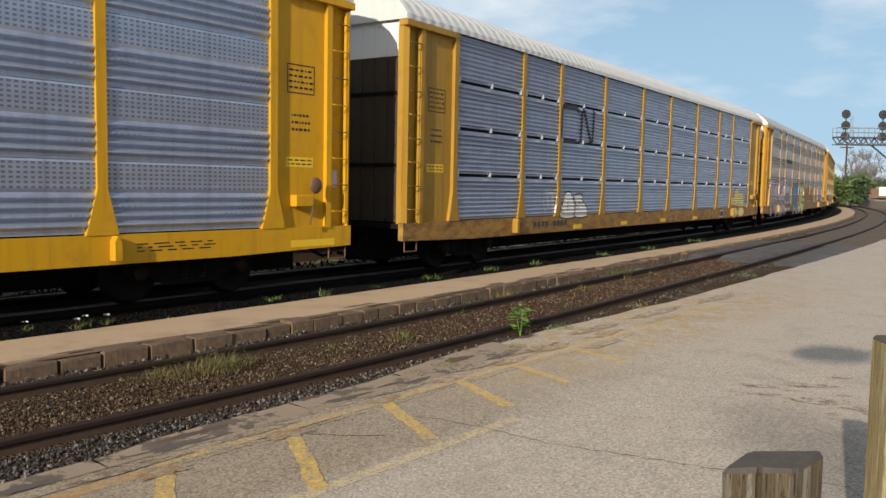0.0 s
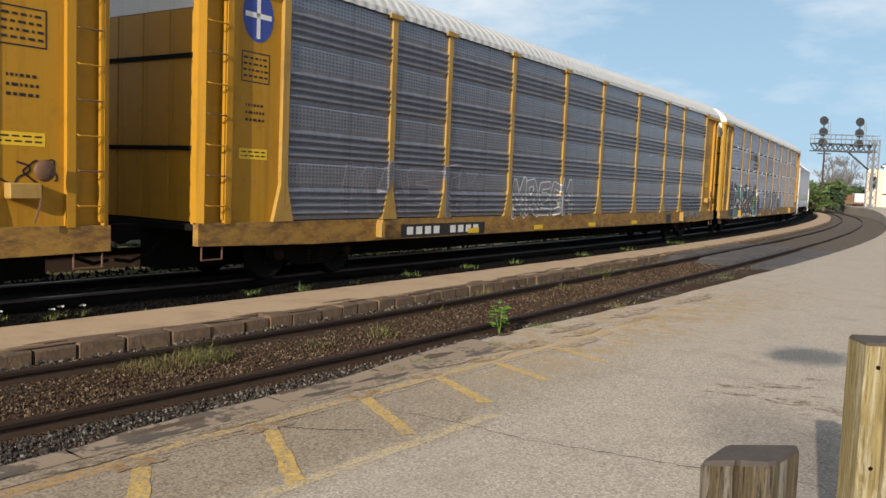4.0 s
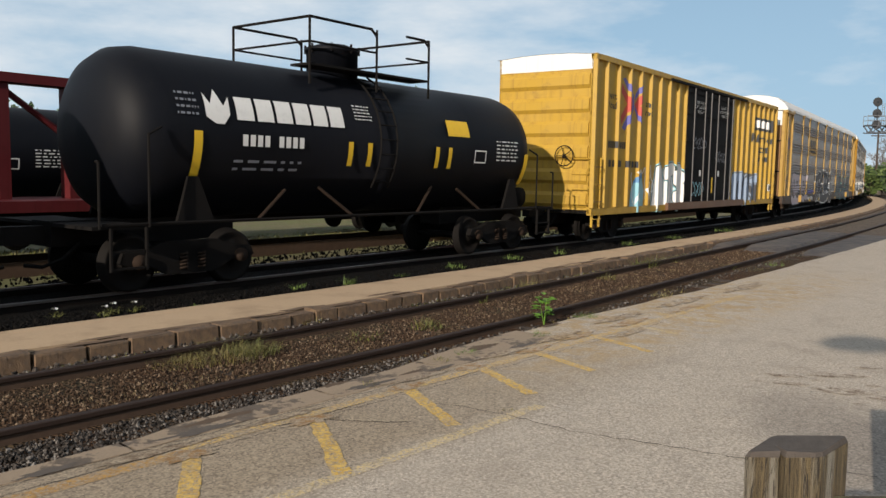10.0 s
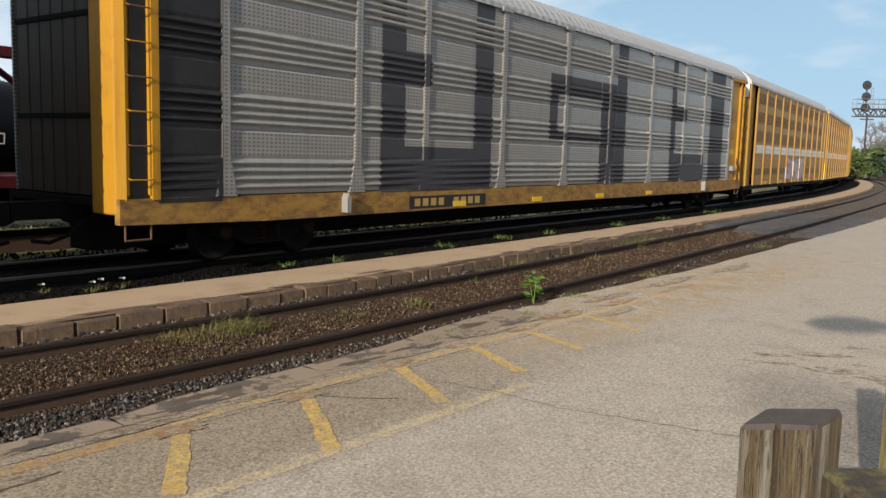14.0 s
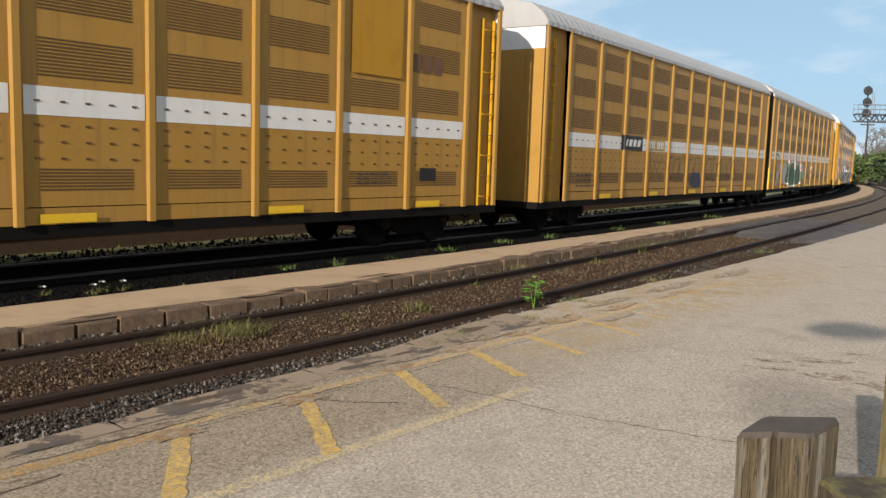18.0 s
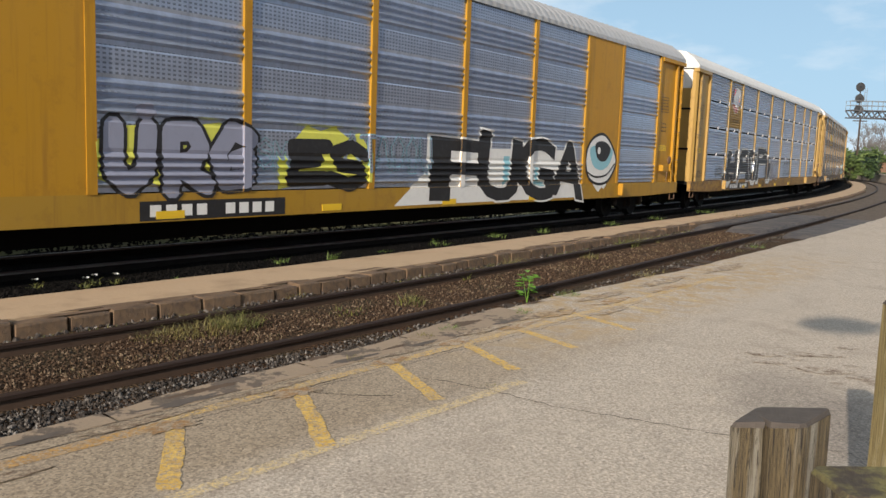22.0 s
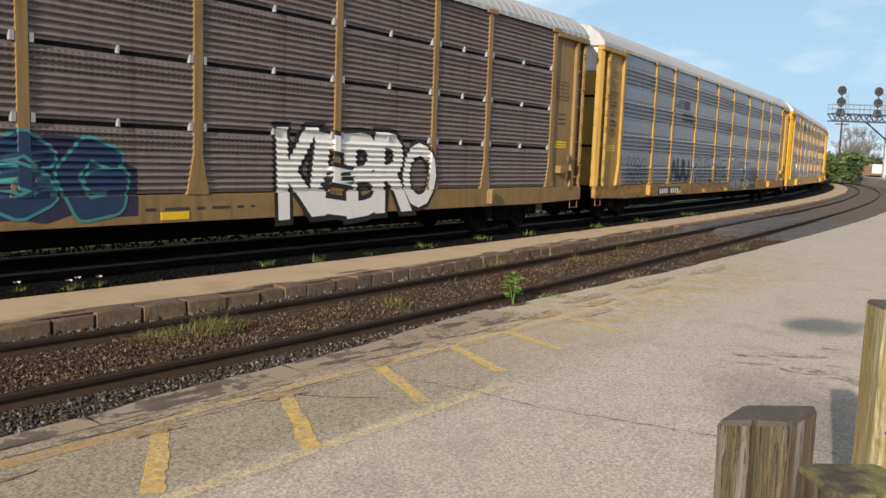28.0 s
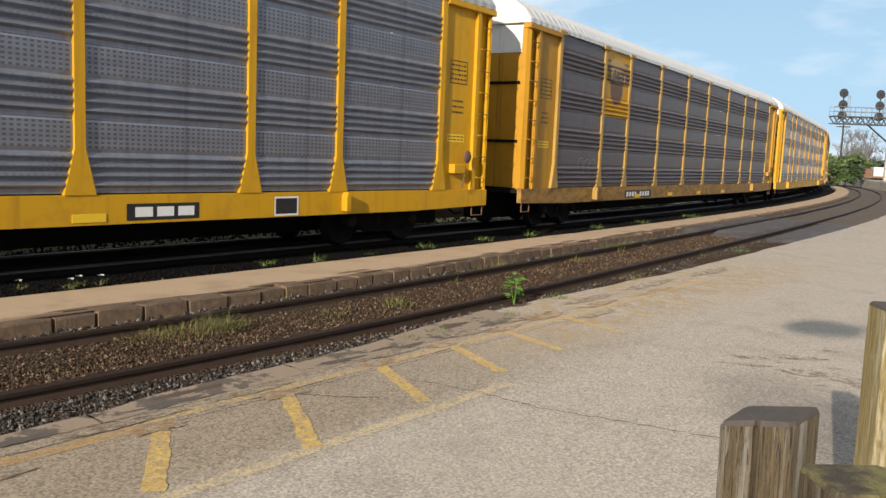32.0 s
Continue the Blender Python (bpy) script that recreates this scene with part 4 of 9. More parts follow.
def truck(car, x):
    t = put("truck", ("bolster",), lambda: prism(bmesh.new(), [(-0.22, 0.42), (0.22, 0.42), (0.28, 0.66), (-0.28, 0.66)], "y", -1.05, 1.05), BLACK, car, x)
    for y in (-0.99, 0.99):
        put("side_frame", ("f",), frame_mesh, BLACK, t, 0, y)
        for sx in (-0.16, 0.16):
            put("spring", ("s",), spring_mesh, RUST_DARK, t, sx, y * 1.07)
    for dx in (-0.9, 0.9):
        put("axle", ("a",), lambda: rod(bmesh.new(), (0, -1.0, 0), (0, 1.0, 0), 0.075, 10), BLACK, t, dx, 0, 0.425)
        for y, turn in ((-0.76, 0), (0.76, 180)):
            w = put("wheel", ("w",), wheel_mesh, WHEEL_STEEL, t, dx, y, 0.425)
            w.rotation_euler.z = radians(turn)
        for y in (-1.06, 1.06):
            put("bearing_cap", ("b",), lambda: smooth(rod(bmesh.new(), (0, -0.06, 0), (0, 0.06, 0), 0.11, 12)), RUST_DARK, t, dx, y, 0.46)
    return t


def couplers(car, half):
    for e in (-1, 1):
        put("coupler", ("c",), lambda: box_mesh(-0.65, 0.65, -0.1, 0.1, 0.72, 0.98), BLACK, car, e * (half + 0.1))
        bm = bmesh.new()
        pipe(bm, [(e * (half - 0.15), -0.45, 0.75), (e * (half + 0.1), -0.42, 0.52), (e * (half + 0.38), -0.38, 0.42), (e * (half + 0.62), -0.36, 0.46)], 0.03, 6)
        part("brake_hose", bm, GAP_BLACK, car)


def box_mesh(x0, x1, y0, y1, z0, z1, bevel=0.0):
    bm = bmesh.new()
    box(bm, x0, x1, y0, y1, z0, z1, bevel)
    return bm


def ladder(car, x, y, z0, z1, w, material, rungs, depth=0.05):
    """A flat ladder against a side: two stiles and bent rungs."""
    lad = put("ladder", ("stiles", round(w, 2), round(z0, 2), round(z1, 2)), lambda: ladder_mesh(z0, z1, w), material, car, x, y)
    for i in range(rungs):
        z = z0 + (z1 - z0) * (i + 0.5) / rungs
        put("rung", (round(w, 2),), lambda: pipe(bmesh.new(), [(-w / 2, 0, 0), (-w / 2 + 0.03, -0.055, -0.02), (w / 2 - 0.03, -0.055, -0.02), (w / 2, 0, 0)], 0.011, 6), RUST if i % 2 else material, lad, 0, -0.02, z)
    return lad


def ladder_mesh(z0, z1, w):
    bm = bmesh.new()
    for e in (-1, 1):
        box(bm, e * w / 2 - 0.02, e * w / 2 + 0.02, -0.03, 0.03, z0, z1)
    return bm


def panel_profile(style, h):
    """Depth in front of the sheet against the height, for one corrugated panel of height h."""
    pts = [(0.0, 0.0)]
    if style == "fine":
        p = (h - 0.05) / 9
        for i in range(9):
            a = 0.025 + i * p
            pts += [(0.0, a + 0.06 * p), (0.040, a + 0.36 * p), (0.040, a + 0.46 * p), (0.0, a + 0.94 * p)]
    else:
        p = 0.125
        for i in range(4):
            a = 0.06 + i * p
            pts += [(0.0, a + 0.06 * p), (0.055, a + 0.38 * p), (0.055, a + 0.48 * p), (0.0, a + 0.94 * p)]
        pts += [(0.014, 0.62 * h), (0.014, 0.97 * h)]
    pts.append((0.0, h))
    return pts


def rack_side(style, rows_, layout, skip=()):
    """The near side of a rack car as depth against place."""
    h = (EAVE - DECK - 0.04) / rows_
    prof = panel_profile(style, h - (0.065 if style == "fine" else 0.008))
    zs, ds = [p[1] for p in prof], [p[0] for p in prof]

    def surf(x, z):
        if z < DECK:
            return SIDE - 0.0
        for p, hw, foot in layout:
            reach = hw + (foot * max(0.0, 1 - (z - DECK) / 0.62) if foot else 0)
            if abs(x - p) <= reach:
                return SIDE + 0.015
        r = (z - DECK - 0.02) / h
        f = (r - math.floor(r)) * h
        return SIDE - 0.045 + float(np.interp(f, zs, ds))
    cuts_z = [DECK - 0.002, DECK, DECK + 0.62] + [DECK + 0.02 + r * h + z for r in range(3) for z in zs]
    cuts_x = [p + e * (hw + d) for p, hw, _ in layout for e in (-1, 1) for d in (-0.001, 0.002)]
    return Side(surf, cuts_x, cuts_z)


def rack_roof(half, material, car):
    """A cambered roof of ribbed sheets with sloping shoulders."""
    def build():
        bm = bmesh.new()
        arch = [(-SIDE - 0.02, EAVE - 0.07), (-SIDE - 0.02, EAVE + 0.03), (-1.34, EAVE + 0.26), (-1.05, EAVE + 0.48), (-0.5, EAVE + 0.60), (0, EAVE + 0.63), (0.5, EAVE + 0.60), (1.05, EAVE + 0.48), (1.34, EAVE + 0.26), (SIDE + 0.02, EAVE + 0.03), (SIDE + 0.02, EAVE - 0.07)]
        n = int(half * 2 / 0.16)
        rings = []
        for i in range(n * 2 + 1):
            x = -half + 2 * half * i / (n * 2)
            up = 0.018 if i % 4 in (1, 2) else 0.0
            rings.append([bm.verts.new((x, y * (1 + up * 0.5), z + (up if 1 < j < 9 else 0))) for j, (y, z) in enumerate(arch)])
        for a, b in zip(rings, rings[1:]):
            for j in range(len(arch) - 1):
                bm.faces.new((a[j], b[j], b[j + 1], a[j + 1]))
        bm.faces.new(rings[0])
        bm.faces.new(rings[-1][::-1])
        return bm
    return put("roof", (round(half, 2),), build, material, car)


def autorack(label, yellow, panel, roof, style="band", rows_=4, flare=0.14, caps=True, end="yellow", posts=None, solid=(), sill=None, ends=None):
    """A covered car for automobiles: sill, posts, corrugated panels, end plates with ladders, end doors, roof, trucks."""
    car = thing("autorack_car", Matrix(), label, "freight car", "cars of the train")
    ends = ends or yellow
    sill = sill or (SILL_GRIME if yellow in (YELLOW_OLD, YELLOW_TAN, YELLOW_DEEP) else YELLOW_DEEP if yellow is YELLOW_ORANGE else yellow)
    places = posts or sorted([-p for p in POSTS] + list(POSTS))
    layout = [(p, 0.075, flare) for p in places]
    h = (EAVE - DECK - 0.04) / rows_
    gap = 0.065 if style == "fine" else 0.008
    for i, (a, b) in enumerate(zip(places, places[1:])):
        if i in solid:
            put("blank_panel", (round(b - a, 2),), lambda: box_mesh(-(b - a) / 2, (b - a) / 2, -0.02, 0.02, DECK, EAVE - 0.02), yellow, car, (a + b) / 2, -SIDE + 0.02)
            continue
        for r in range(rows_):
            put("side_panel", (style, round(b - a, 2), rows_), lambda: strip(bmesh.new(), [(-d, z) for d, z in panel_profile(style, h - gap)], -(b - a) / 2, (b - a) / 2), panel, car, (a + b) / 2, -SIDE + 0.045, DECK + 0.02 + r * h)
        if style == "fine":
            for r in range(1, rows_):
                # black strip added behind each gap, in place of the dark interior
                put("joint_strip", (round(b - a, 2),), lambda: box_mesh(-(b - a) / 2, (b - a) / 2, 0.0, 0.01, -0.075, 0.02), GAP_BLACK, car, (a + b) / 2, -SIDE + 0.055, DECK + 0.02 + r * h)
                for e in (-1, 1):
                    put("clip", ("k",), lambda: box_mesh(-0.03, 0.03, -0.03, 0.03, -0.06, 0.06), CLIP, car, (a if e < 0 else b) - e * 0.12, -SIDE + 0.02, DECK + 0.02 + r * h)
                put("clip", ("m",), lambda: box_mesh(-0.016, 0.016, -0.03, 0.03, -0.055, 0.055), CLIP, car, (a + b) / 2, -SIDE + 0.02, DECK + 0.02 + r * h)
    w = 0.075
    for p in places:
        put("post", (flare,), lambda: prism(bmesh.new(), [(-w - flare, DECK), (w + flare, DECK), (w, DECK + 0.62), (w, EAVE), (-w, EAVE), (-w, DECK + 0.62)] if flare else [(-w, DECK), (w, DECK), (w, EAVE), (-w, EAVE)], "y", -SIDE - 0.015, -SIDE + 0.06), yellow, car, p)
        if caps:
            put("post_cap", ("c",), lambda: box_mesh(-0.2, 0.2, -0.05, 0.02, -0.05, 0.04), yellow, car, p, -SIDE, EAVE - 0.06)
    # the flat car below: side sills, a dark centre sill and cross members
    put("side_sill", ("n",), lambda: prism(bmesh.new(), [(-HALF, 0.72), (-HALF + 2.6, 0.66), (HALF - 2.6, 0.66), (HALF, 0.72), (HALF, DECK), (-HALF, DECK)], "y", -SIDE, -SIDE + 0.12), sill, car)
    put("side_sill", ("f",), lambda: box_mesh(-HALF, HALF, SIDE - 0.12, SIDE, 0.72, DECK), BLACK, car)
    put("deck", ("d",), lambda: box_mesh(-HALF, HALF, -SIDE + 0.12, SIDE - 0.12, DECK - 0.12, DECK - 0.02), BLACK, car)
    put("centre_sill", ("c",), lambda: box_mesh(-HALF + 0.3, HALF - 0.3, -0.3, 0.3, 0.24, DECK - 0.12), BLACK, car)
    for i in range(9):
        put("cross_bearer", ("b",), lambda: prism(bmesh.new(), [(-SIDE + 0.12, 0.72), (-0.3, 0.5), (0.3, 0.5), (SIDE - 0.12, 0.72), (SIDE - 0.12, DECK - 0.12), (-SIDE + 0.12, DECK - 0.12)], "x", -0.06, 0.06), BLACK, car, -8 + 2 * i)
    for x in (-5.9, -2.6, 0.9, 4.4):
        put("reflector", ("r",), lambda: box_mesh(-0.24, 0.24, -0.006, 0.004, 0, 0.115), INK["yellow"], car, x, -SIDE - 0.003, 0.70)
    put("sill_bracket", ("l",), lambda: prism(bmesh.new(), [(0, 0), (0.10, 0), (0.10, 0.26), (0.04, 0.34), (0, 0.26)], "y", -0.14, 0), yellow, car, -9.5, -SIDE, 0.72)
    put("sill_bracket", ("l",), None, yellow, car, 9.2, -SIDE, 0.72)
    # ends
    last = places[-1] + w
    for e in (-1, 1):
        last = places[-1] + w if e > 0 else w - places[0]
        x0, x1 = sorted((e * last, e * (HALF - 0.62)))
        put("end_plate", (round(x0, 2), round(x1, 2)), lambda: box_mesh(x0, x1, -SIDE + 0.06, -SIDE + 0.10, DECK, EAVE - 0.1), ends, car)
        put("far_end_plate", (round(x0, 2),), lambda: box_mesh(min(x0, x1), max(x0, x1) + 0.0, SIDE - 0.10, SIDE - 0.06, DECK, EAVE - 0.1), ends, car)
        put("header", ("h", e, round(last, 2)), lambda: box_mesh(min(e * last, e * (HALF + 0.02)), max(e * last, e * (HALF + 0.02)), -SIDE - 0.05, -SIDE + 0.16, EAVE - 0.20, EAVE - 0.08, 0.01), ends, car)
        put("corner_post", ("c", e), lambda: prism(bmesh.new(), [(e * (HALF - 0.62), -SIDE - 0.02), (e * (HALF - 0.50), -SIDE - 0.02), (e * (HALF - 0.50), -SIDE + 0.14), (e * (HALF - 0.62), -SIDE + 0.14)], "z", DECK - 0.02, EAVE - 0.2), ends, car)
        put("corner_post", ("d", e), lambda: prism(bmesh.new(), [(e * (HALF - 0.10), -SIDE - 0.01), (e * HALF, -SIDE + 0.06), (e * HALF, -SIDE + 0.18), (e * (HALF - 0.10), -SIDE + 0.18)], "z", DECK - 0.02, EAVE - 0.2), ends, car)
        put("corner_plate", ("p", e), lambda: box_mesh(min(e * (HALF - 0.5), e * (HALF - 0.1)), max(e * (HALF - 0.5), e * (HALF - 0.1)), -SIDE + 0.12, -SIDE + 0.15, DECK, EAVE - 0.2), ends, car)
        ladder(car, e * (HALF - 0.31), -SIDE + 0.03, DECK + 0.05, EAVE - 0.25, 0.36, ends, 8)
        end_doors(car, e, end, ends)
        put("step", ("s",), lambda: pipe(bmesh.new(), [(-0.2, 0, 0.75), (-0.2, 0, 0.50), (0.2, 0, 0.50), (0.2, 0, 0.75)], 0.014, 6), RUST, car, e * (HALF - 0.3), -SIDE + 0.04)
    brake = put("brake_stand", ("b",), lambda: box_mesh(-0.30, 0.10, -0.16, 0.0, 1.42, 1.62, 0.015), yellow, car, last + 0.62, -SIDE + 0.06)
    put("brake_wheel", ("w",), lambda: smooth(turned(bmesh.new(), [(0.04, -0.05), (0.12, -0.04), (0.14, -0.02), (0.12, 0.0), (0.04, 0.02)], sides=16)), RUST, brake, 0.12, -0.16, 1.78)
    bm = bmesh.new()
    pipe(bm, [(0.1, -0.14, 1.6), (0.08, -0.15, 1.35), (0.0, -0.16, 1.12)], 0.015, 5)
    part("brake_chain", bm, RUST, brake)
    # the far side and the roof close the car
    put("far_side", (panel.name,), lambda: box_mesh(-HALF + 0.1, HALF - 0.1, SIDE - 0.06, SIDE - 0.02, DECK, EAVE), panel, car)
    rack_roof(HALF, roof, car)
    truck(car, -HALF + 3.0)
    truck(car, HALF - 3.0)
    couplers(car, HALF)
    side = rack_side(style, rows_, layout)
    # common stencils on the end plates
    for e in (-1, 1):
        x = e * (last + 0.55)
        ends_side = Side(lambda x_, z_: SIDE - 0.06, [], [])
        frame_box(ends_side, car, x - 0.3, x + 0.3, 3.30, 3.78, "black", 0.018)
        bars(ends_side, car, x - 0.26, x + 0.26, 3.35, 3.73, "black", 4, int(x * 10))
        bars(ends_side, car, x - 0.2, x + 0.2, 2.65, 3.0, "black", 3, int(x * 20))
        plate(ends_side, car, "notice", x - 0.32, x + 0.28, 2.08, 2.25, "yellow")
        bars(ends_side, car, x - 0.28, x + 0.24, 2.10, 2.23, "black", 2, int(x * 30))
    return car, side


def end_doors(car, e, kind, yellow):
    """Folding end doors of upright leaves, with a pale arch above them."""
    x = e * (HALF - 0.14)
    mats = {"yellow": (yellow, yellow), "white": (END_WHITE, END_WHITE), "grey": (ROOF_GREY, yellow), "rust": (END_RUST, END_RUST), "dark": (END_DARK, END_DARK)}[kind]
    n = 8 if kind == "dark" else 4
    w = (2 * SIDE - 0.40) / n
    for i in range(n):
        y = -SIDE + 0.20 + w * (i + 0.5)
        put("door_leaf", (kind,), lambda: box_mesh(-0.04, 0.04, -w / 2 + 0.008, w / 2 - 0.008, DECK, EAVE - 0.75, 0.012), mats[i % 2], car, x, y)
        put("door_top", (kind,), lambda: box_mesh(-0.04, 0.04, -w / 2 + 0.002, w / 2 - 0.002, EAVE - 0.745, EAVE - 0.02), END_WHITE, car, x, y, 0, "white upper door")
    for z in (2.2, 3.6):
        put("door_bar", ("b",), lambda: box_mesh(-0.04, 0.04, -SIDE + 0.2, SIDE - 0.2, -0.035, 0.035), GAP_BLACK, car, x + e * 0.03, 0, z)


# ---- other kinds of car ----
def covered_hopper():
    car = thing("hopper_car", Matrix(), "pale grey covered hopper car with a white sill", "freight car", "cars of the train")
    top, low, half = 4.14, 1.42, 9.15
    # the near and far sides bulge a little between the slope sheets
    for y, nm in ((-1, "side_sheet"), (1, "far_side_sheet")):
        bm = bmesh.new()
        for x0, x1, n in ((-half, -8.9, 2), (-8.9, -7.82, 6), (-7.82, 7.82, 52), (7.82, 8.9, 6), (8.9, half, 2)):
            rows = []
            for i in range(n + 1):
                x = x0 + (x1 - x0) * i / n
                foot = low if n == 52 else (2.05 + (abs(x) - 7.82) * 0.69 if n == 6 else 2.80)
                rows.append([])
                for j in range(9):
                    z = foot + (top - foot) * j / 8
                    swell = 0.045 * math.sin(math.pi * (z - low) / (top - low)) * (1 - abs(math.cos((x + 0.3) * math.pi / 3.6)) ** 10)
                    rows[-1].append(bm.verts.new((x, y * (1.45 + swell), z)))
            for a, b in zip(rows, rows[1:]):
                for j in range(8):
                    bm.faces.new((a[j], b[j], b[j + 1], a[j + 1]))
        bmesh.ops.remove_doubles(bm, verts=bm.verts, dist=0.0005)
        part(nm, smooth(bm), HOPPER_GREY, car)
    for e in (-1, 1):
        bm = bmesh.new()
        prism(bm, [(e * 6.6, 1.2), (e * (half - 0.1), 2.84), (e * (half - 0.1), 2.90), (e * 6.5, 1.2)], "y", -1.43, 1.43)
        part("slope_sheet", bm, HOPPER_GREY, car)
        bm = bmesh.new()
        box(bm, min(e * half, e * (half - 0.05)), max(e * half, e * (half - 0.05)), -1.46, 1.46, 2.80, top)
        part("end_sheet", bm, HOPPER_GREY, car)
        bm = bmesh.new()
        for y in (-0.9, -0.3, 0.3, 0.9):
            rod(bm, (e * (half - 0.1), y, low), (e * (half - 0.1), y, 2.84), 0.045, 6)
        part("end_post", bm, BLACK, car)
        part("end_platform", box_mesh(min(e * 7.6, e * half), max(e * 7.6, e * half), -1.40, 1.40, 1.32, 1.39), BLACK, car)
        part("bolster_plate", box_mesh(min(e * 8.02, e * 8.20), max(e * 8.02, e * 8.20), -1.30, 1.30, 1.40, 2.05), BLACK, car)
        part("brake_cylinder", smooth(rod(bmesh.new(), (e * 8.5, -1.0, 1.62), (e * 8.5, 0.1, 1.62), 0.17, 14)), BLACK, car)
        part("jacking_pad", box_mesh(min(e * 7.56, e * 7.96), max(e * 7.56, e * 7.96), -1.50, -1.30, 0.88, 1.015), HOPPER_WHITE, car)
        bm = bmesh.new()
        for y in (-1.0, -0.5):
            prism(bm, [(e * (half - 1.3), low), (e * (half - 0.1), low), (e * (half - 0.1), low + 1.6)], "y", y - 0.02, y + 0.02)
        part("end_gusset", bm, BLACK, car)
        ladder(car, e * 8.94, -1.50, low - 0.9, low + 3.0 if e < 0 else 2.69, 0.46, HOPPER_WHITE, 9 if e < 0 else 5)
        bm = bmesh.new()
        pipe(bm, [(e * (half + 0.1), -1.5, low + 1.4), (e * (half + 0.1), -0.9, low + 1.4), (e * (half + 0.1), -0.9, low)], 0.02, 6)
        part("grab_rail", bm, HOPPER_WHITE, car)
    bm = bmesh.new()
    box(bm, -half + 0.47, half - 0.47, -1.53, -1.40, 1.02, low + 0.02, 0.02)
    part("side_sill", bm, HOPPER_WHITE, car, "white painted side sill")
    bm = bmesh.new()
    box(bm, -half + 0.6, half - 0.6, 1.40, 1.53, 1.02, low)
    part("far_side_sill", bm, HOPPER_WHITE, car)
    bm = bmesh.new()
    box(bm, -half, half, -0.35, 0.35, 0.66, 1.1)
    part("centre_sill", bm, BLACK, car)
    bm = bmesh.new()
    strip(bm, [(-1.53, top - 0.10), (-1.53, top + 0.06), (-1.35, top + 0.12), (-0.7, top + 0.32), (0, top + 0.38), (0.7, top + 0.32), (1.35, top + 0.12), (1.53, top + 0.06), (1.53, top - 0.1)], -half - 0.05, half + 0.05)
    part("roof", bm, HOPPER_GREY, car)
    board = part("running_board", box_mesh(-half, half, -0.72, -0.30, top + 0.46, top + 0.50), BLACK, car)
    grating = part("roof_grating", box_mesh(-half + 0.1, half - 0.1, -1.30, -0.86, top + 0.22, top + 0.25), steel_grey(), car, "dark mesh walkway along the roof edge")
    for i in range(13):
        x = -half + 0.3 + (2 * half - 0.6) * i / 12
        part("grating_bracket", box_mesh(x - 0.025, x + 0.025, -1.36, -0.80, top + 0.10, top + 0.27), HOPPER_WHITE, grating)
    for i in range(13):
        bm = bmesh.new()
        x = -half + 0.2 + (2 * half - 0.4) * i / 12
        box(bm, x - 0.03, x + 0.03, -0.80, -0.24, top + 0.30, top + 0.52)
        part("board_bracket", bm, steel_grey(), board)
    for i in range(4):
        bm = bmesh.new()
        x = -6.6 + 4.4 * i
        prism(bm, [(x - 1.6, 1.05), (x + 1.6, 1.05), (x + 0.45, 0.42), (x - 0.45, 0.42)], "y", -1.05, 1.05)
        # dark material on the bins paints in the shade below the sill
        bin_ = part("hopper_bin", bm, RUST_DARK, car, "outlet hopper, dark with the shade under the car in its colour")
        bm = bmesh.new()
        box(bm, x - 0.55, x + 0.55, -1.12, 1.12, 0.30, 0.44, 0.02)
        part("outlet_gate", bm, RUST, bin_)
    flat = Side(lambda x, z: 1.50, [], [])
    sill = Side(lambda x, z: 1.53, [], [])
    for x, h in ((-8.24, 1.0), (-5.56, 0.5), (-2.93, 0.5), (0.09, 0.5), (2.4, 0.5), (4.42, 0.5), (6.32, 0.5), (7.72, 1.02)):
        plate(flat, car, "reflector", x - 0.05, x + 0.06, low + 0.02, low + h, "yellow")
    for i in range(4):
        plate(flat, car, "number_bar", -8.12 + 0.16 * i, -8.0 + 0.16 * i, 2.28, 2.50, "dark_grey")
    for i in range(5):
        plate(flat, car, "number_bar", -8.15 + 0.17 * i, -8.02 + 0.17 * i, 1.88, 2.12, "dark_grey")
    bars(flat, car, -8.15, -7.35, 1.50, 1.72, "dark_grey", 2)
    frame_box(flat, car, -6.99, -6.72, 2.12, 2.40, "dark_grey", 0.015)
    for x0, x1, z0, z1, k in ((-7.1, -6.5, 3.72, 3.98, 4), (-6.8, -6.1, 3.64, 3.92, 5), (-6.4, -5.95, 3.56, 3.80, 6)):
        cloud(flat, car, x0, x1, z0, z1, "tan", k, "orange rust stain")
    cloud(flat, car, -6.7, -6.3, 3.70, 3.86, "orange", 7, "", 0.004)
    scrawl(flat, car, -5.3, -3.7, 1.5, 2.05, "dark_grey", 4, 0.022, 8)
    scrawl(flat, car, 1.34, 2.3, 1.55, 2.1, "black", 3, 0.03, 9)
    scrawl(flat, car, 2.6, 4.3, 1.55, 2.1, "black", 3, 0.03, 10)
    plate(flat, car, "notice", 7.0, 7.35, 1.5, 1.72, "dark_grey")
    plate(sill, car, "notice", 0.1, 0.26, 1.16, 1.32, "shield_red")
    plate(sill, car, "notice", 0.34, 0.5, 1.16, 1.32, "shield_red")
    bars(sill, car, -6.5, -4.9, 1.14, 1.24, "dark_grey", 1)
    plate(sill, car, "notice", -7.6, -7.2, 1.08, 1.3, "grey")
    truck(car, -half + 1.95)
    truck(car, half - 1.95)
    couplers(car, half + 0.25)
    return car


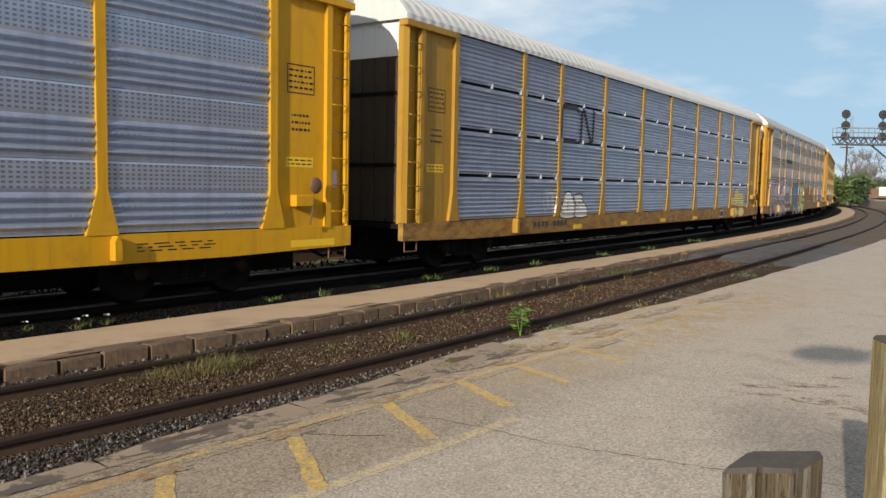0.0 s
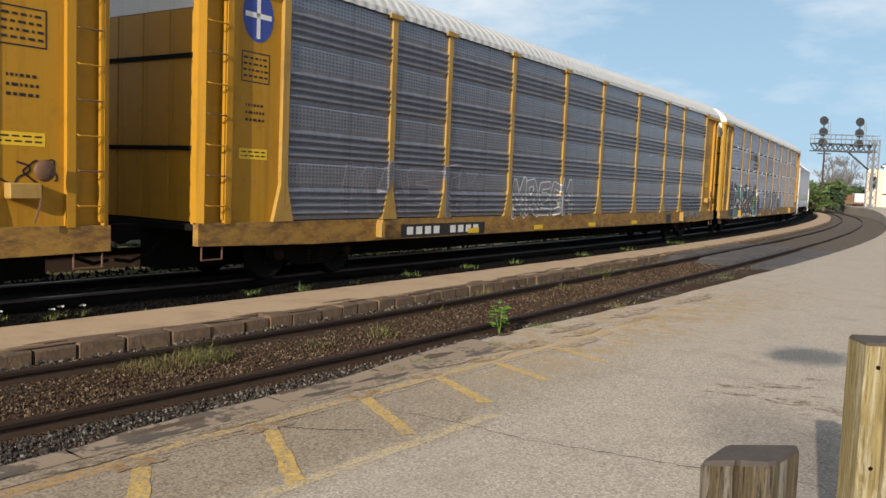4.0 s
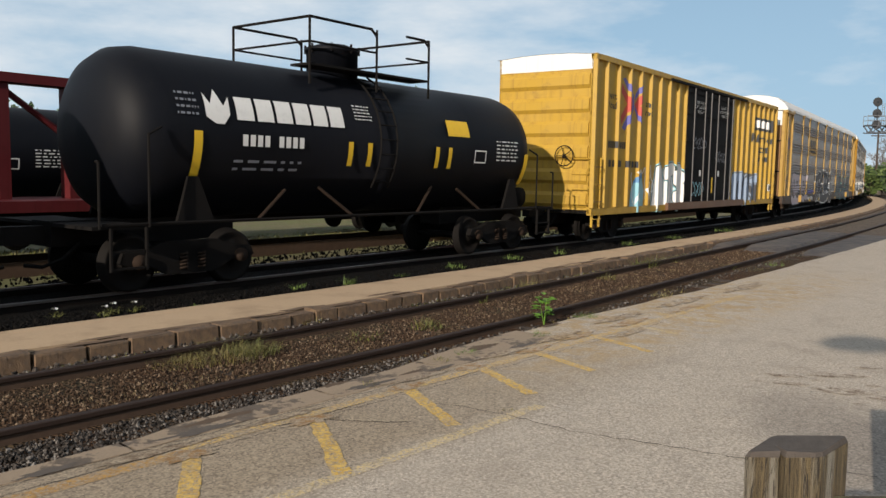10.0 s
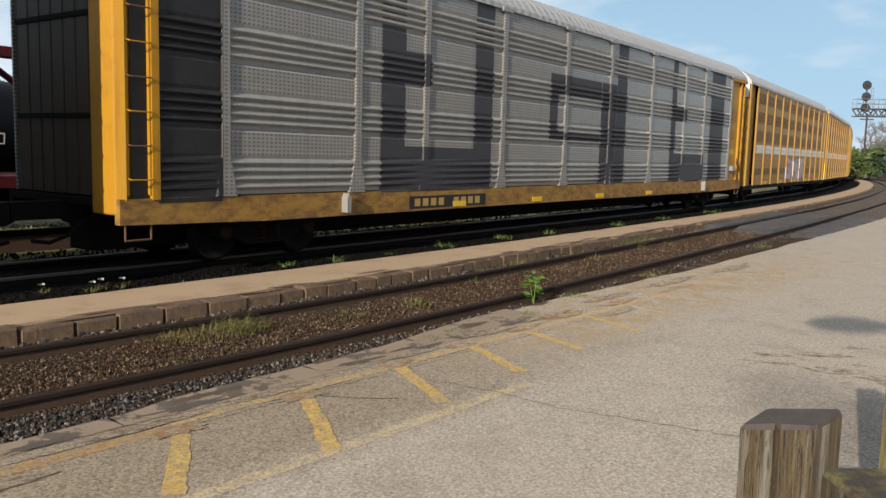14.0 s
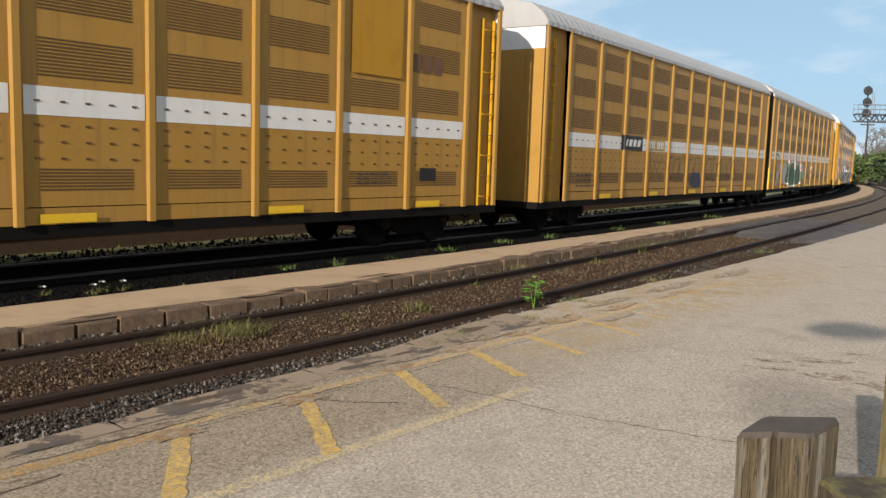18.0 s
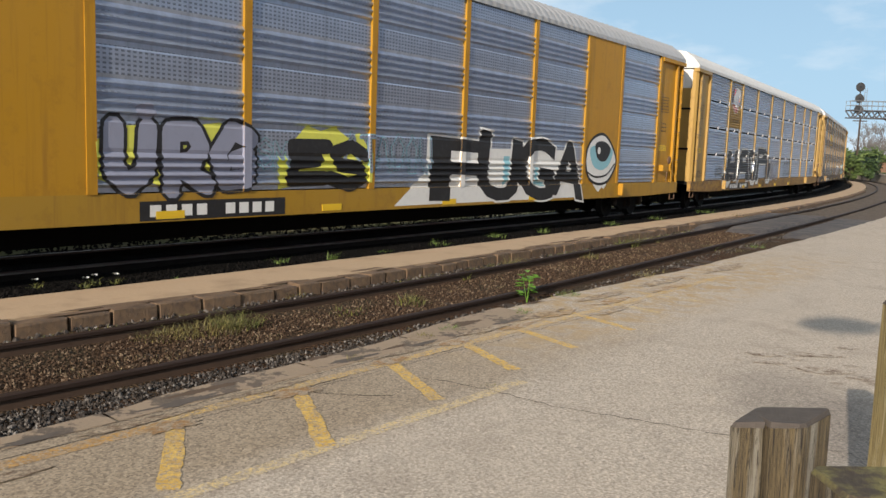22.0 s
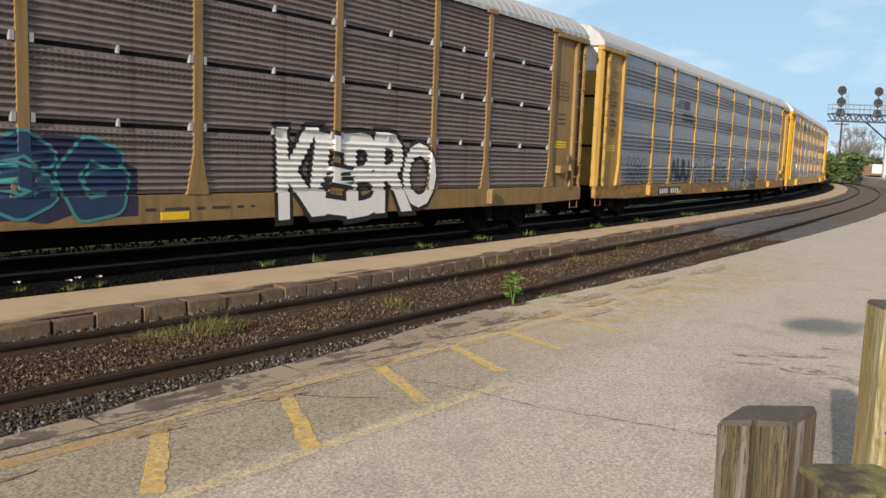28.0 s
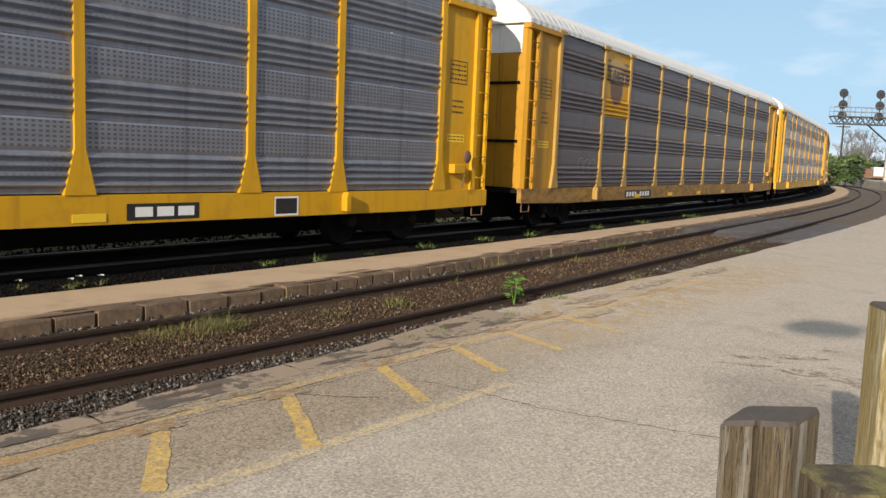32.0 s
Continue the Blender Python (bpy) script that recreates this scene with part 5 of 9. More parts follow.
def tank_car(half, label, big):
    car = thing("tank_car", Matrix(), label, "freight car", "cars of the train")
    r, zc = 1.33, 2.36
    # barrel with dished ends, turned about the x axis
    prof = [(0.02, -half), (0.45, -half + 0.04), (0.85, -half + 0.14), (1.12, -half + 0.30), (1.28, -half + 0.52), (r, -half + 0.80)]
    prof = prof + [(r, x) for x in (-half * 0.5, -0.06)] + [(r + 0.012, -0.05), (r + 0.012, 0.35), (r, 0.36), (r, half * 0.5)] + [(a, -b) for a, b in prof[::-1]]
    bm = bmesh.new()
    rings = []
    sides = 48
    for rad, x in prof:
        rings.append([bm.verts.new((x, rad * math.cos(i * 2 * math.pi / sides), zc + rad * math.sin(i * 2 * math.pi / sides))) for i in range(sides)])
    for a, b in zip(rings, rings[1:]):
        for i in range(sides):
            bm.faces.new((a[i], a[(i + 1) % sides], b[(i + 1) % sides], b[i]))
    bm.faces.new(rings[0])
    bm.faces.new(rings[-1][::-1])
    bmesh.ops.recalc_face_normals(bm, faces=bm.faces)
    part("tank", smooth(bm), TANK_BLACK, car)
    for e in (-1, 1):
        for y in (-1.24, 1.24):
            bm = bmesh.new()
            prism(bm, [(e * (half - 1.5), 1.05), (e * (half - 0.85), 1.05), (e * (half - 1.05), 1.72), (e * (half - 1.22), 1.72)], "y", y - 0.03, y + 0.03)
            part("saddle", bm, BLACK, car)
        bm = bmesh.new()
        box(bm, min(e * (half - 2.6), e * (half + 0.55)), max(e * (half - 2.6), e * (half + 0.55)), -0.28, 0.28, 0.68, 1.05)
        part("stub_sill", bm, BLACK, car)
        bm = bmesh.new()
        box(bm, min(e * (half - 0.35), e * (half + 0.55)), max(e * (half - 0.35), e * (half + 0.55)), -1.4, 1.4, 0.98, 1.03)
        part("end_platform", bm, BLACK, car)
        for x in (half - 0.3, half + 0.45):
            part("hand_rail", pipe(bmesh.new(), [(e * x, -1.42, 1.0), (e * x, -1.42, 2.3 if x < half else 1.9), (e * (x + (0.0 if x > half else -0.25)), -1.35, 2.42 if x < half else 1.9)], 0.02, 6), BLACK, car)
        bm = bmesh.new()
        for z in (0.42, 0.66):
            box(bm, min(e * (half - 0.28), e * (half + 0.3)), max(e * (half - 0.28), e * (half + 0.3)), -1.44, -1.40, z, z + 0.03)
        for x in (half - 0.26, half + 0.28):
            box(bm, min(e * x, e * (x + 0.03)), max(e * x, e * (x + 0.03)), -1.45, -1.40, 0.40, 1.0)
        part("step", bm, BLACK, car)
        bm = bmesh.new()
        pipe(bm, [(e * 0.9, -1.25, 1.02), (e * 1.6, -1.05, 1.55)], 0.03, 6)
        pipe(bm, [(e * 3.1, -1.25, 1.02), (e * 2.4, -1.1, 1.5)], 0.03, 6)
        part("brace", bm, RUST_DARK, car)
    bm = bmesh.new()
    pipe(bm, [(-half - 0.4, -1.40, 1.04), (half + 0.4, -1.40, 1.04)], 0.028, 6)
    part("side_rail", bm, BLACK, car)
    # dome, walkway and its railing on top
    zt = zc + r
    bm = bmesh.new()
    turn_z(bm, [(0.50, zt - 0.1), (0.50, zt + 0.42), (0.54, zt + 0.44), (0.54, zt + 0.50), (0.30, zt + 0.58), (0.06, zt + 0.60)], 24, -0.25)
    dome = part("dome", bm, TANK_BLACK, car)
    for i in range(8):
        bm = bmesh.new()
        t = i * math.pi / 4
        rod(bm, (-0.25 + 0.52 * math.cos(t), 0.52 * math.sin(t), zt + 0.40), (-0.25 + 0.52 * math.cos(t), 0.52 * math.sin(t), zt + 0.56), 0.025, 6)
        part("dome_bolt", bm, BLACK, dome)
    deck = part("walkway", box_mesh(-1.8, 1.45, -1.05, -0.55, zt - 0.02, zt + 0.02), BLACK, car)
    bm = bmesh.new()
    box(bm, -1.8, 1.45, 0.55, 1.05, zt - 0.02, zt + 0.02)
    part("far_walkway", bm, BLACK, car)
    up = zt + 0.80
    for y in (-1.05, 1.05):
        for x in (-1.8, -0.1, 1.45):
            part("rail_post", rod(bmesh.new(), (x, y, zt - 0.35), (x, y, up), 0.025, 6), BLACK, deck)
        for a, b in ((-1.8, -0.1), (0.75, 1.45)):
            part("top_rail", pipe(bmesh.new(), [(a, y, up), (b - 0.15, y, up), (b, y, up - 0.12), (b, y, zt + 0.05)], 0.025, 6), BLACK, deck)
            part("middle_rail", pipe(bmesh.new(), [(a, y, zt + 0.38), (b, y, zt + 0.38)], 0.02, 6), BLACK, deck)
    for x in (-1.8, 1.45):
        part("top_rail", rod(bmesh.new(), (x, -1.05, up), (x, 1.05, up), 0.025, 6), BLACK, deck)
        part("middle_rail", rod(bmesh.new(), (x, -1.05, zt + 0.38), (x, 1.05, zt + 0.38), 0.02, 6), BLACK, deck)
    bm = bmesh.new()
    for x in (-0.35, 0.1):
        pts = [(x, -(r + 0.1) * math.cos(t), zc + (r + 0.1) * math.sin(t)) for t in [radians(a) for a in range(-35, 75, 10)]]
        pipe(bm, pts, 0.02, 5)
    for a in range(-30, 70, 11):
        t = radians(a)
        rod(bm, (-0.35, -(r + 0.1) * math.cos(t), zc + (r + 0.1) * math.sin(t)), (0.1, -(r + 0.1) * math.cos(t), zc + (r + 0.1) * math.sin(t)), 0.015, 5)
    part("side_ladder", bm, BLACK, car)
    bm = bmesh.new()
    smooth(rod(bm, (half + 0.05, -0.75, 1.28), (half + 0.05, 0.35, 1.28), 0.24, 14))
    part("air_reservoir", bm, BLACK, car)

    def round_(x, z):
        return math.sqrt(max(0.05, (r + 0.015) ** 2 - (z - zc) ** 2))
    cut = [zc - 1.0 + 0.1 * i for i in range(22)]
    s = Side(round_, [], cut)
    # the maker's mark as plain pale shapes
    for i in range(6):
        a = -3.55 + i * 0.40
        plate(s, car, "name_bar", a, a + 0.34, 2.60, 2.96, "white", 0.004)
    bm = bmesh.new()
    poly(bm, [(-4.12, 2.62), (-3.95, 2.52), (-3.80, 2.52), (-3.68, 2.66), (-3.66, 2.95), (-3.78, 2.80), (-3.9, 3.05), (-4.02, 2.82), (-4.12, 2.98)])
    s.lay(car, "emblem", bm, "white", 0.004)
    number(s, car, -3.55, -2.05, 2.14, 2.44, "", "white")
    bars(s, car, -3.6, -2.2, 1.78, 2.02, "grey", 2)
    bars(s, car, -0.9, -0.45, 2.75, 3.05, "white", 5)
    bars(s, car, -half + 0.84, -half + 1.22, 2.60, 3.0, "grey", 4)
    plate(s, car, "notice", 1.8, 2.55, 2.60, 2.93, "yellow")
    for x in (-1.12, -0.62, 1.38, 1.80):
        plate(s, car, "reflector", x, x + 0.12, 1.93, 2.36, "yellow")
    plate(s, car, "reflector", -4.35, -4.2, 1.6, 2.4, "yellow")
    plate(s, car, "reflector", half - 0.75, half - 0.6, 1.6, 2.3, "yellow")
    frame_box(s, car, 2.72, 3.15, 2.06, 2.34, "white", 0.03)
    bars(s, car, 3.55, 4.4, 2.1, 2.6, "white", 6, 5)
    if big:
        part("valve_box", box_mesh(-4.95, -4.6, -1.40, -1.2, 1.06, 1.32, 0.02), steel_grey(), car, "small grey valve box on the side rail")
        scrawl(s, car, -1.75, -0.1, 1.55, 1.95, "grey", 5, 0.03, 5)
    truck(car, -half + 1.25)
    truck(car, half - 1.25)
    couplers(car, half + 0.35)
    return car


_grey = []


def steel_grey():
    if not _grey:
        _grey.append(steel_paint("grey_steel_saddle", (0.10, 0.10, 0.10), amount=0.4, fade=0.1))
    return _grey[0]


def turn_z(bm, profile, sides, x=0.0, y=0.0):
    """A lathe about an upright axis: profile of (radius, z)."""
    rings = [[bm.verts.new((x + r * math.cos(i * 2 * math.pi / sides), y + r * math.sin(i * 2 * math.pi / sides), z)) for i in range(sides)] for r, z in profile]
    for a, b in zip(rings, rings[1:]):
        for i in range(sides):
            bm.faces.new((a[i], a[(i + 1) % sides], b[(i + 1) % sides], b[i]))
    bm.faces.new(rings[-1])
    bm.faces.new(rings[0][::-1])
    bmesh.ops.recalc_face_normals(bm, faces=bm.faces)
    return smooth(bm)


def boxcar():
    car = thing("boxcar", Matrix(), "yellow ribbed boxcar with black double doors and sprayed paint", "freight car", "cars of the train")
    half, low, top = 9.25, 0.82, 5.0
    d0, d1 = -2.30, 2.75
    for a, b, n in ((-half, d0, 9), (d1, half, 9)):
        part("side_sheet", box_mesh(a, b, -1.44, -1.38, low, top), BOX_YELLOW, car)
        for i in range(n + 1):
            x = a + (b - a) * i / n
            x = min(max(x, a + 0.07), b - 0.07)
            put("side_rib", ("r",), lambda: prism(bmesh.new(), [(-0.07, 0.0), (-0.035, -0.085), (0.035, -0.085), (0.07, 0.0)], "z", low + 0.16, top - 0.12), BOX_YELLOW, car, x, -1.44)
    part("far_side", box_mesh(-half, half, 1.38, 1.44, low, top), BOX_YELLOW, car)
    part("side_sill", box_mesh(-half, half, -1.50, -1.36, low - 0.04, low + 0.14), BOX_YELLOW, car)
    part("top_chord", box_mesh(-half, half, -1.52, -1.36, top - 0.12, top + 0.02), BOX_YELLOW, car)
    part("floor", box_mesh(-half, half, -1.36, 1.36, low, low + 0.1), BLACK, car)
    part("centre_sill", box_mesh(-half, half, -0.3, 0.3, 0.5, low), BLACK, car)
    mid = (d0 + d1) / 2
    for a, b in ((d0 + 0.04, mid - 0.02), (mid + 0.02, d1 - 0.04)):
        door = part("door", box_mesh(a, b, -1.50, -1.42, low + 0.22, top - 0.14), DOOR_BLACK, car, "black sliding plug door")
        for z in (1.25, 2.2, 3.1, 4.0, 4.7):
            part("door_rib", box_mesh(a, b, -1.545, -1.501, z - 0.05, z + 0.05), DOOR_BLACK, door)
        for x in (a + 0.5, (a + b) / 2 + 0.35, b - 0.25):
            bm = bmesh.new()
            rod(bm, (x, -1.58, low + 0.2), (x, -1.58, top - 0.2), 0.022, 6)
            part("lock_rod", bm, steel_grey(), door)
    part("door_track", box_mesh(d0 - 1.6, d1 + 1.6, -1.60, -1.50, low - 0.03, low + 0.20), RUST, car, "rusty door track")
    part("door_track", box_mesh(d0 - 1.6, d1 + 1.6, -1.58, -1.50, top - 0.16, top - 0.08), DOOR_BLACK, car)
    for e in (-1, 1):
        part("end_sheet", box_mesh(min(e * half, e * (half - 0.05)), max(e * half, e * (half - 0.05)), -1.42, 1.42, low, 4.62), BOX_YELLOW, car)
        part("end_top", prism(bmesh.new(), [(-1.42, 4.625), (1.42, 4.625), (1.42, top), (0.75, top + 0.058), (0, top + 0.078), (-0.75, top + 0.058), (-1.42, top)], "x", min(e * half, e * (half - 0.05)), max(e * half, e * (half - 0.05))), END_WHITE, car, "white painted end top")
        for i in range(6):
            z = low + 0.35 + 0.63 * i
            put("end_rib", ("e",), lambda: prism(bmesh.new(), [(0.0, -0.20), (0.07, -0.10), (0.07, 0.12), (0.0, 0.22)], "y", -1.36, 1.36) if e > 0 else prism(bmesh.new(), [(0.0, -0.20), (0.0, 0.22), (-0.07, 0.12), (-0.07, -0.10)], "y", -1.36, 1.36), BOX_YELLOW, car, e * half if e < 0 else half, 0, z) if e < 0 else put("end_rib", ("f",), lambda: prism(bmesh.new(), [(0.0, -0.20), (0.07, -0.10), (0.07, 0.12), (0.0, 0.22)], "y", -1.36, 1.36), BOX_YELLOW, car, half, 0, z)
        ladder(car, e * (half - 0.32), -1.47, low - 0.35, low + 1.5, 0.45, BOX_YELLOW, 4)
        bm = bmesh.new()
        for i in range(4):
            z = low + 0.25 + 0.4 * i
            pipe(bm, [(e * half, -1.4, z), (e * (half + 0.1), -1.4, z), (e * (half + 0.1), -0.95, z), (e * half, -0.95, z)], 0.014, 6)
        part("end_grab", bm, BOX_YELLOW, car)
    bm = bmesh.new()
    for i in range(16):
        a, b = i * math.pi / 8, (i + 1) * math.pi / 8
        rod(bm, (0.27 * math.cos(a), 0, 0.27 * math.sin(a)), (0.27 * math.cos(b), 0, 0.27 * math.sin(b)), 0.016, 6)
    for i in range(5):
        a = i * 2 * math.pi / 5
        rod(bm, (0, 0, 0), (0.27 * math.cos(a), 0, 0.27 * math.sin(a)), 0.012, 5)
    rod(bm, (0, -0.03, 0), (0, 0.03, 0), 0.05, 8)
    bmesh.ops.rotate(bm, verts=bm.verts, matrix=Matrix.Rotation(radians(90), 3, "Z"))
    w = part("brake_wheel", bm, BLACK, car)
    w.location = (-half - 0.2, -0.75, 2.35)
    bm = bmesh.new()
    strip(bm, [(-1.52, top), (-0.75, top + 0.06), (0, top + 0.08), (0.75, top + 0.06), (1.52, top)], -half - 0.02, half + 0.02)
    part("roof", bm, ROOF, car)
    for i in range(14):
        put("roof_rib", ("r",), lambda: prism(bmesh.new(), [(-1.5, top + 0.005), (0, top + 0.085), (1.5, top + 0.005), (1.5, top + 0.035), (0, top + 0.115), (-1.5, top + 0.035)], "x", -0.04, 0.04), ROOF, car, -half + 0.7 + i * (2 * half - 1.4) / 13)
    ribs = [min(max(a + (b - a) * i / 9, a + 0.07), b - 0.07) for a, b in ((-half, d0), (d1, half)) for i in range(10)]

    def surf(x, z):
        if d0 < x < d1:
            return 1.51
        for p in ribs:
            d = abs(x - p)
            if d <= 0.071:
                return 1.44 + 0.085 * min(1.0, max(0.0, (0.07 - d) / 0.035))
        return 1.44
    s = Side(surf, sorted({p + o for p in ribs for o in (-0.071, -0.035, 0.035, 0.071)}), [])
    # crossed emblem: two bent bands
    for ink, pts in (("red", [(-7.45, 4.42), (-6.72, 3.90), (-7.42, 3.27), (-7.45, 3.52), (-7.05, 3.88), (-7.45, 4.16)]), ("violet", [(-7.40, 4.56), (-7.2, 4.60), (-6.6, 4.16), (-6.55, 3.78), (-7.15, 3.12), (-7.36, 3.20), (-6.68, 3.86), (-6.70, 4.02)]),
                     ("red", [(-6.0, 4.36), (-6.52, 3.90), (-5.96, 3.36), (-5.95, 3.62), (-6.22, 3.88), (-5.98, 4.12)]), ("violet", [(-6.02, 4.58), (-6.5, 4.18), (-6.5, 4.02), (-6.0, 4.40)]), ("violet", [(-6.5, 3.76), (-6.02, 3.22), (-5.93, 3.32), (-6.5, 3.88)])):
        bm = bmesh.new()
        poly(bm, pts)
        s.lay(car, "emblem_band", bm, ink, 0.004)
    for wd, x0, x1, z0, z1 in (("next", -8.32, -7.76, 3.94, 4.14), ("load", -8.32, -7.76, 3.68, 3.88), ("any", -5.70, -5.28, 3.90, 4.10), ("road", -5.70, -5.14, 3.64, 3.84)):
        text(s, car, wd, x0, x1, z0, z1, "black", 0.02)
    number(s, car, -8.3, -6.95, 2.55, 2.86, "", "black")
    number(s, car, -8.3, -6.0, 2.03, 2.34, "", "black")
    plate(s, car, "name_board", 6.0, 8.6, 3.84, 4.37, "black")
    for i in range(3):
        plate(s, car, "name_bar", 6.15 + i * 0.78, 6.78 + i * 0.78, 3.95, 4.26, "white", 0.007)
    text(s, car, "Railcar", 5.55, 7.12, 3.36, 3.68, "black", 0.03, "letter", 0.86, 0.0, 0.12)
    text(s, car, "Pooling", 7.28, 8.92, 3.36, 3.68, "black", 0.03, "letter", 0.86, 0.0, 0.12)
    text(s, car, "Experts", 6.45, 8.14, 2.94, 3.26, "black", 0.03, "letter", 0.86, 0.0, 0.12)
    for x0, x1 in ((6.5, 6.95), (7.05, 7.5), (7.6, 8.1)):
        plate(s, car, "name_bar", x0, x1, 2.56, 2.76, "black", 0.005)
    plate(s, car, "notice", 8.42, 8.95, 1.3, 1.62, "black")
    frame_box(s, car, 8.44, 8.93, 1.32, 1.60, "white", 0.03)
    cloud(s, car, -5.0, -2.32, 0.84, 2.2, "white", 3, "white sprayed ground")
    wild(s, car, -4.9, -2.35, 0.84, 2.3, "white", "dark_green", "sky", 3, 0.42, 3, "white sprayed figures with dark edges", 0.03)
    blobs(s, car, -6.6, -5.6, 0.75, 2.0, ("blue", "sky"), 3, 6)
    scrawl(s, car, -6.6, -4.9, 1.0, 2.2, "white", 3, 0.04, 16)
    cloud(s, car, 2.85, 6.5, 0.84, 2.1, "dark_grey", 7)
    wild(s, car, 2.9, 6.4, 0.84, 2.1, "steel_blue", "dark_grey", "steel_blue", 4, 0.32, 17, "grey-blue sprayed figures with dark edges", 0.03)
    flat = Side(lambda x, z: 1.55, [], [])
    for x in (-1.62, 1.02):
        for line_, a, b, z in (("CLOSE AND LOCK", 0.08, 0.98, 4.32), ("BOTH DOORS BEFORE", 0.0, 1.08, 4.17), ("MOVING CAR", 0.22, 0.86, 4.02)):
            text(flat, car, line_, x + a, x + b, z, z + 0.10, "white", 0.0, "letter", 0.72)
    scrawl(flat, car, -1.7, -0.4, 2.8, 3.2, "grey", 4, 0.03, 20)
    scrawl(flat, car, 0.7, 1.9, 2.4, 2.8, "grey", 4, 0.03, 21)
    scrawl(flat, car, -1.7, -0.5, 1.2, 1.7, "sky", 4, 0.035, 22)
    plate(flat, car, "notice", -1.0, -0.8, 1.9, 2.1, "white")
    plate(flat, car, "notice", 1.0, 1.2, 1.9, 2.1, "white")
    plate(flat, car, "reflector", 0.35, 0.5, 1.3, 1.85, "yellow")
    truck(car, -half + 2.0)
    truck(car, half - 2.0)
    couplers(car, half + 0.1)
    return car


def articulated_unit(joint, length, label):
    """One body of a two-part articulated rack car in ochre sheet, with perforated fields. joint: the end (-1, 1) at which the bodies meet."""
    car = thing("articulated_rack_car", Matrix(), label, "freight car", "cars of the train")
    half, low, step = length / 2, 0.78, 1.83
    inner, outer = half - 0.55, half - 0.45
    posts = [joint * (inner - 1.1) - joint * step * i for i in range(11)]
    posts = sorted(p for p in posts if abs(p) < half - 0.6)
    edges = sorted(posts + [joint * inner, -joint * outer])

    def perforated(x0, x1, z0, z1):
        """A slightly sunk field with rows of slots cut as dark grooves."""
        bm = bmesh.new()
        n = max(4, int((z1 - z0) / 0.042))
        for i in range(n):
            z = z0 + (z1 - z0) * (i + 0.5) / n
            box(bm, x0, x1, -SIDE + 0.014, -SIDE + 0.03, z - 0.011, z + 0.011)
        return bm
    free = -joint * outer
    for a, b in zip(edges, edges[1:]):
        if free in (a, b):
            put("end_recess", (round(b - a, 2),), lambda: box_mesh(-(b - a) / 2, (b - a) / 2, -SIDE + 0.14, -SIDE + 0.18, low, EAVE), OCHRE, car, (a + b) / 2)
            continue
        put("side_panel", (round(b - a, 2),), lambda: box_mesh(-(b - a) / 2 + 0.01, (b - a) / 2 - 0.01, -SIDE + 0.02, -SIDE + 0.06, low + 0.24, EAVE), OCHRE, car, (a + b) / 2)
        put("lower_panel", (round(b - a, 2),), lambda: box_mesh(-(b - a) / 2 + 0.04, (b - a) / 2 - 0.04, -SIDE + 0.03, -SIDE + 0.06, low + 0.01, low + 0.225), OCHRE, car, (a + b) / 2)
        m = min(0.2, (b - a) * 0.14)
        if b - a > 1.5:
            for z0, z1 in ((1.22, 1.52), (2.66, 3.16), (3.48, 3.96), (4.30, 4.76)):
                put("perforated_field", (round(b - a, 2), round(z0, 2)), lambda: perforated(-(b - a) / 2 + 0.27, (b - a) / 2 - 0.27, z0, z1), SLOT, car, (a + b) / 2)["kind"] = "stuff"
            for z in (1.64, 1.85, 2.06):
                put("rivet_row", (round(b - a, 2),), lambda: rivets(-(b - a) / 2 + 0.25, (b - a) / 2 - 0.25), SLOT, car, (a + b) / 2, -SIDE + 0.018, z)["kind"] = "stuff"
        put("white_stripe", (round(b - a, 2),), lambda: box_mesh(-(b - a) / 2 + 0.09, (b - a) / 2 - 0.09, -SIDE + 0.014, -SIDE + 0.0195, 2.18, 2.54), END_WHITE, car, (a + b) / 2)
        put("stripe_rivets", (round(b - a, 2),), lambda: rivets(-(b - a) / 2 + 0.25, (b - a) / 2 - 0.25), SLOT, car, (a + b) / 2, -SIDE + 0.014, 2.36)["kind"] = "stuff"
    for p in posts + [joint * inner, -joint * outer]:
        put("post", ("p",), lambda: prism(bmesh.new(), [(-0.07, 0.0), (-0.07, -0.03), (-0.045, -0.05), (0.045, -0.05), (0.07, -0.03), (0.07, 0.0)], "z", low, EAVE), OCHRE, car, p, -SIDE + 0.02)
    part("side_sill", box_mesh(-half + 0.3, half - 0.3, -SIDE + 0.04, SIDE - 0.04, 0.62, low), BLACK, car)
    part("far_side", box_mesh(-half + 0.4, half - 0.4, SIDE - 0.06, SIDE - 0.02, low, EAVE), OCHRE, car)
    for i in range(6):
        put("cross_bearer", ("b",), lambda: box_mesh(-0.1, 0.1, -SIDE + 0.2, -SIDE + 0.5, 0.40, 0.62), BLACK, car, -half + 3 + i * (length - 6) / 5)
    rack_roof(half - 0.35, ROOF_GREY, car)
    # bellows at the joint, end plate and doors at the free end
    j = joint * (half - 0.28)
    for i in range(5):
        put("bellows_fold", ("f",), lambda: box_mesh(-0.045, 0.045, -SIDE + 0.05, SIDE - 0.05, 0.75, EAVE + 0.12, 0.02), GAP_BLACK, car, joint * (inner + 0.14 + 0.115 * i))
    bm = bmesh.new()
    x0, x1 = sorted((joint * (inner - 0.02), joint * (inner + 0.10)))
    box(bm, x0, x1, -SIDE - 0.01, -SIDE + 0.05, low, low + 1.0, 0.008)
    part("corner_guard", bm, INK["yellow"], car, "bright yellow corner guard")
    e = -joint
    x = e * (half - 0.42)
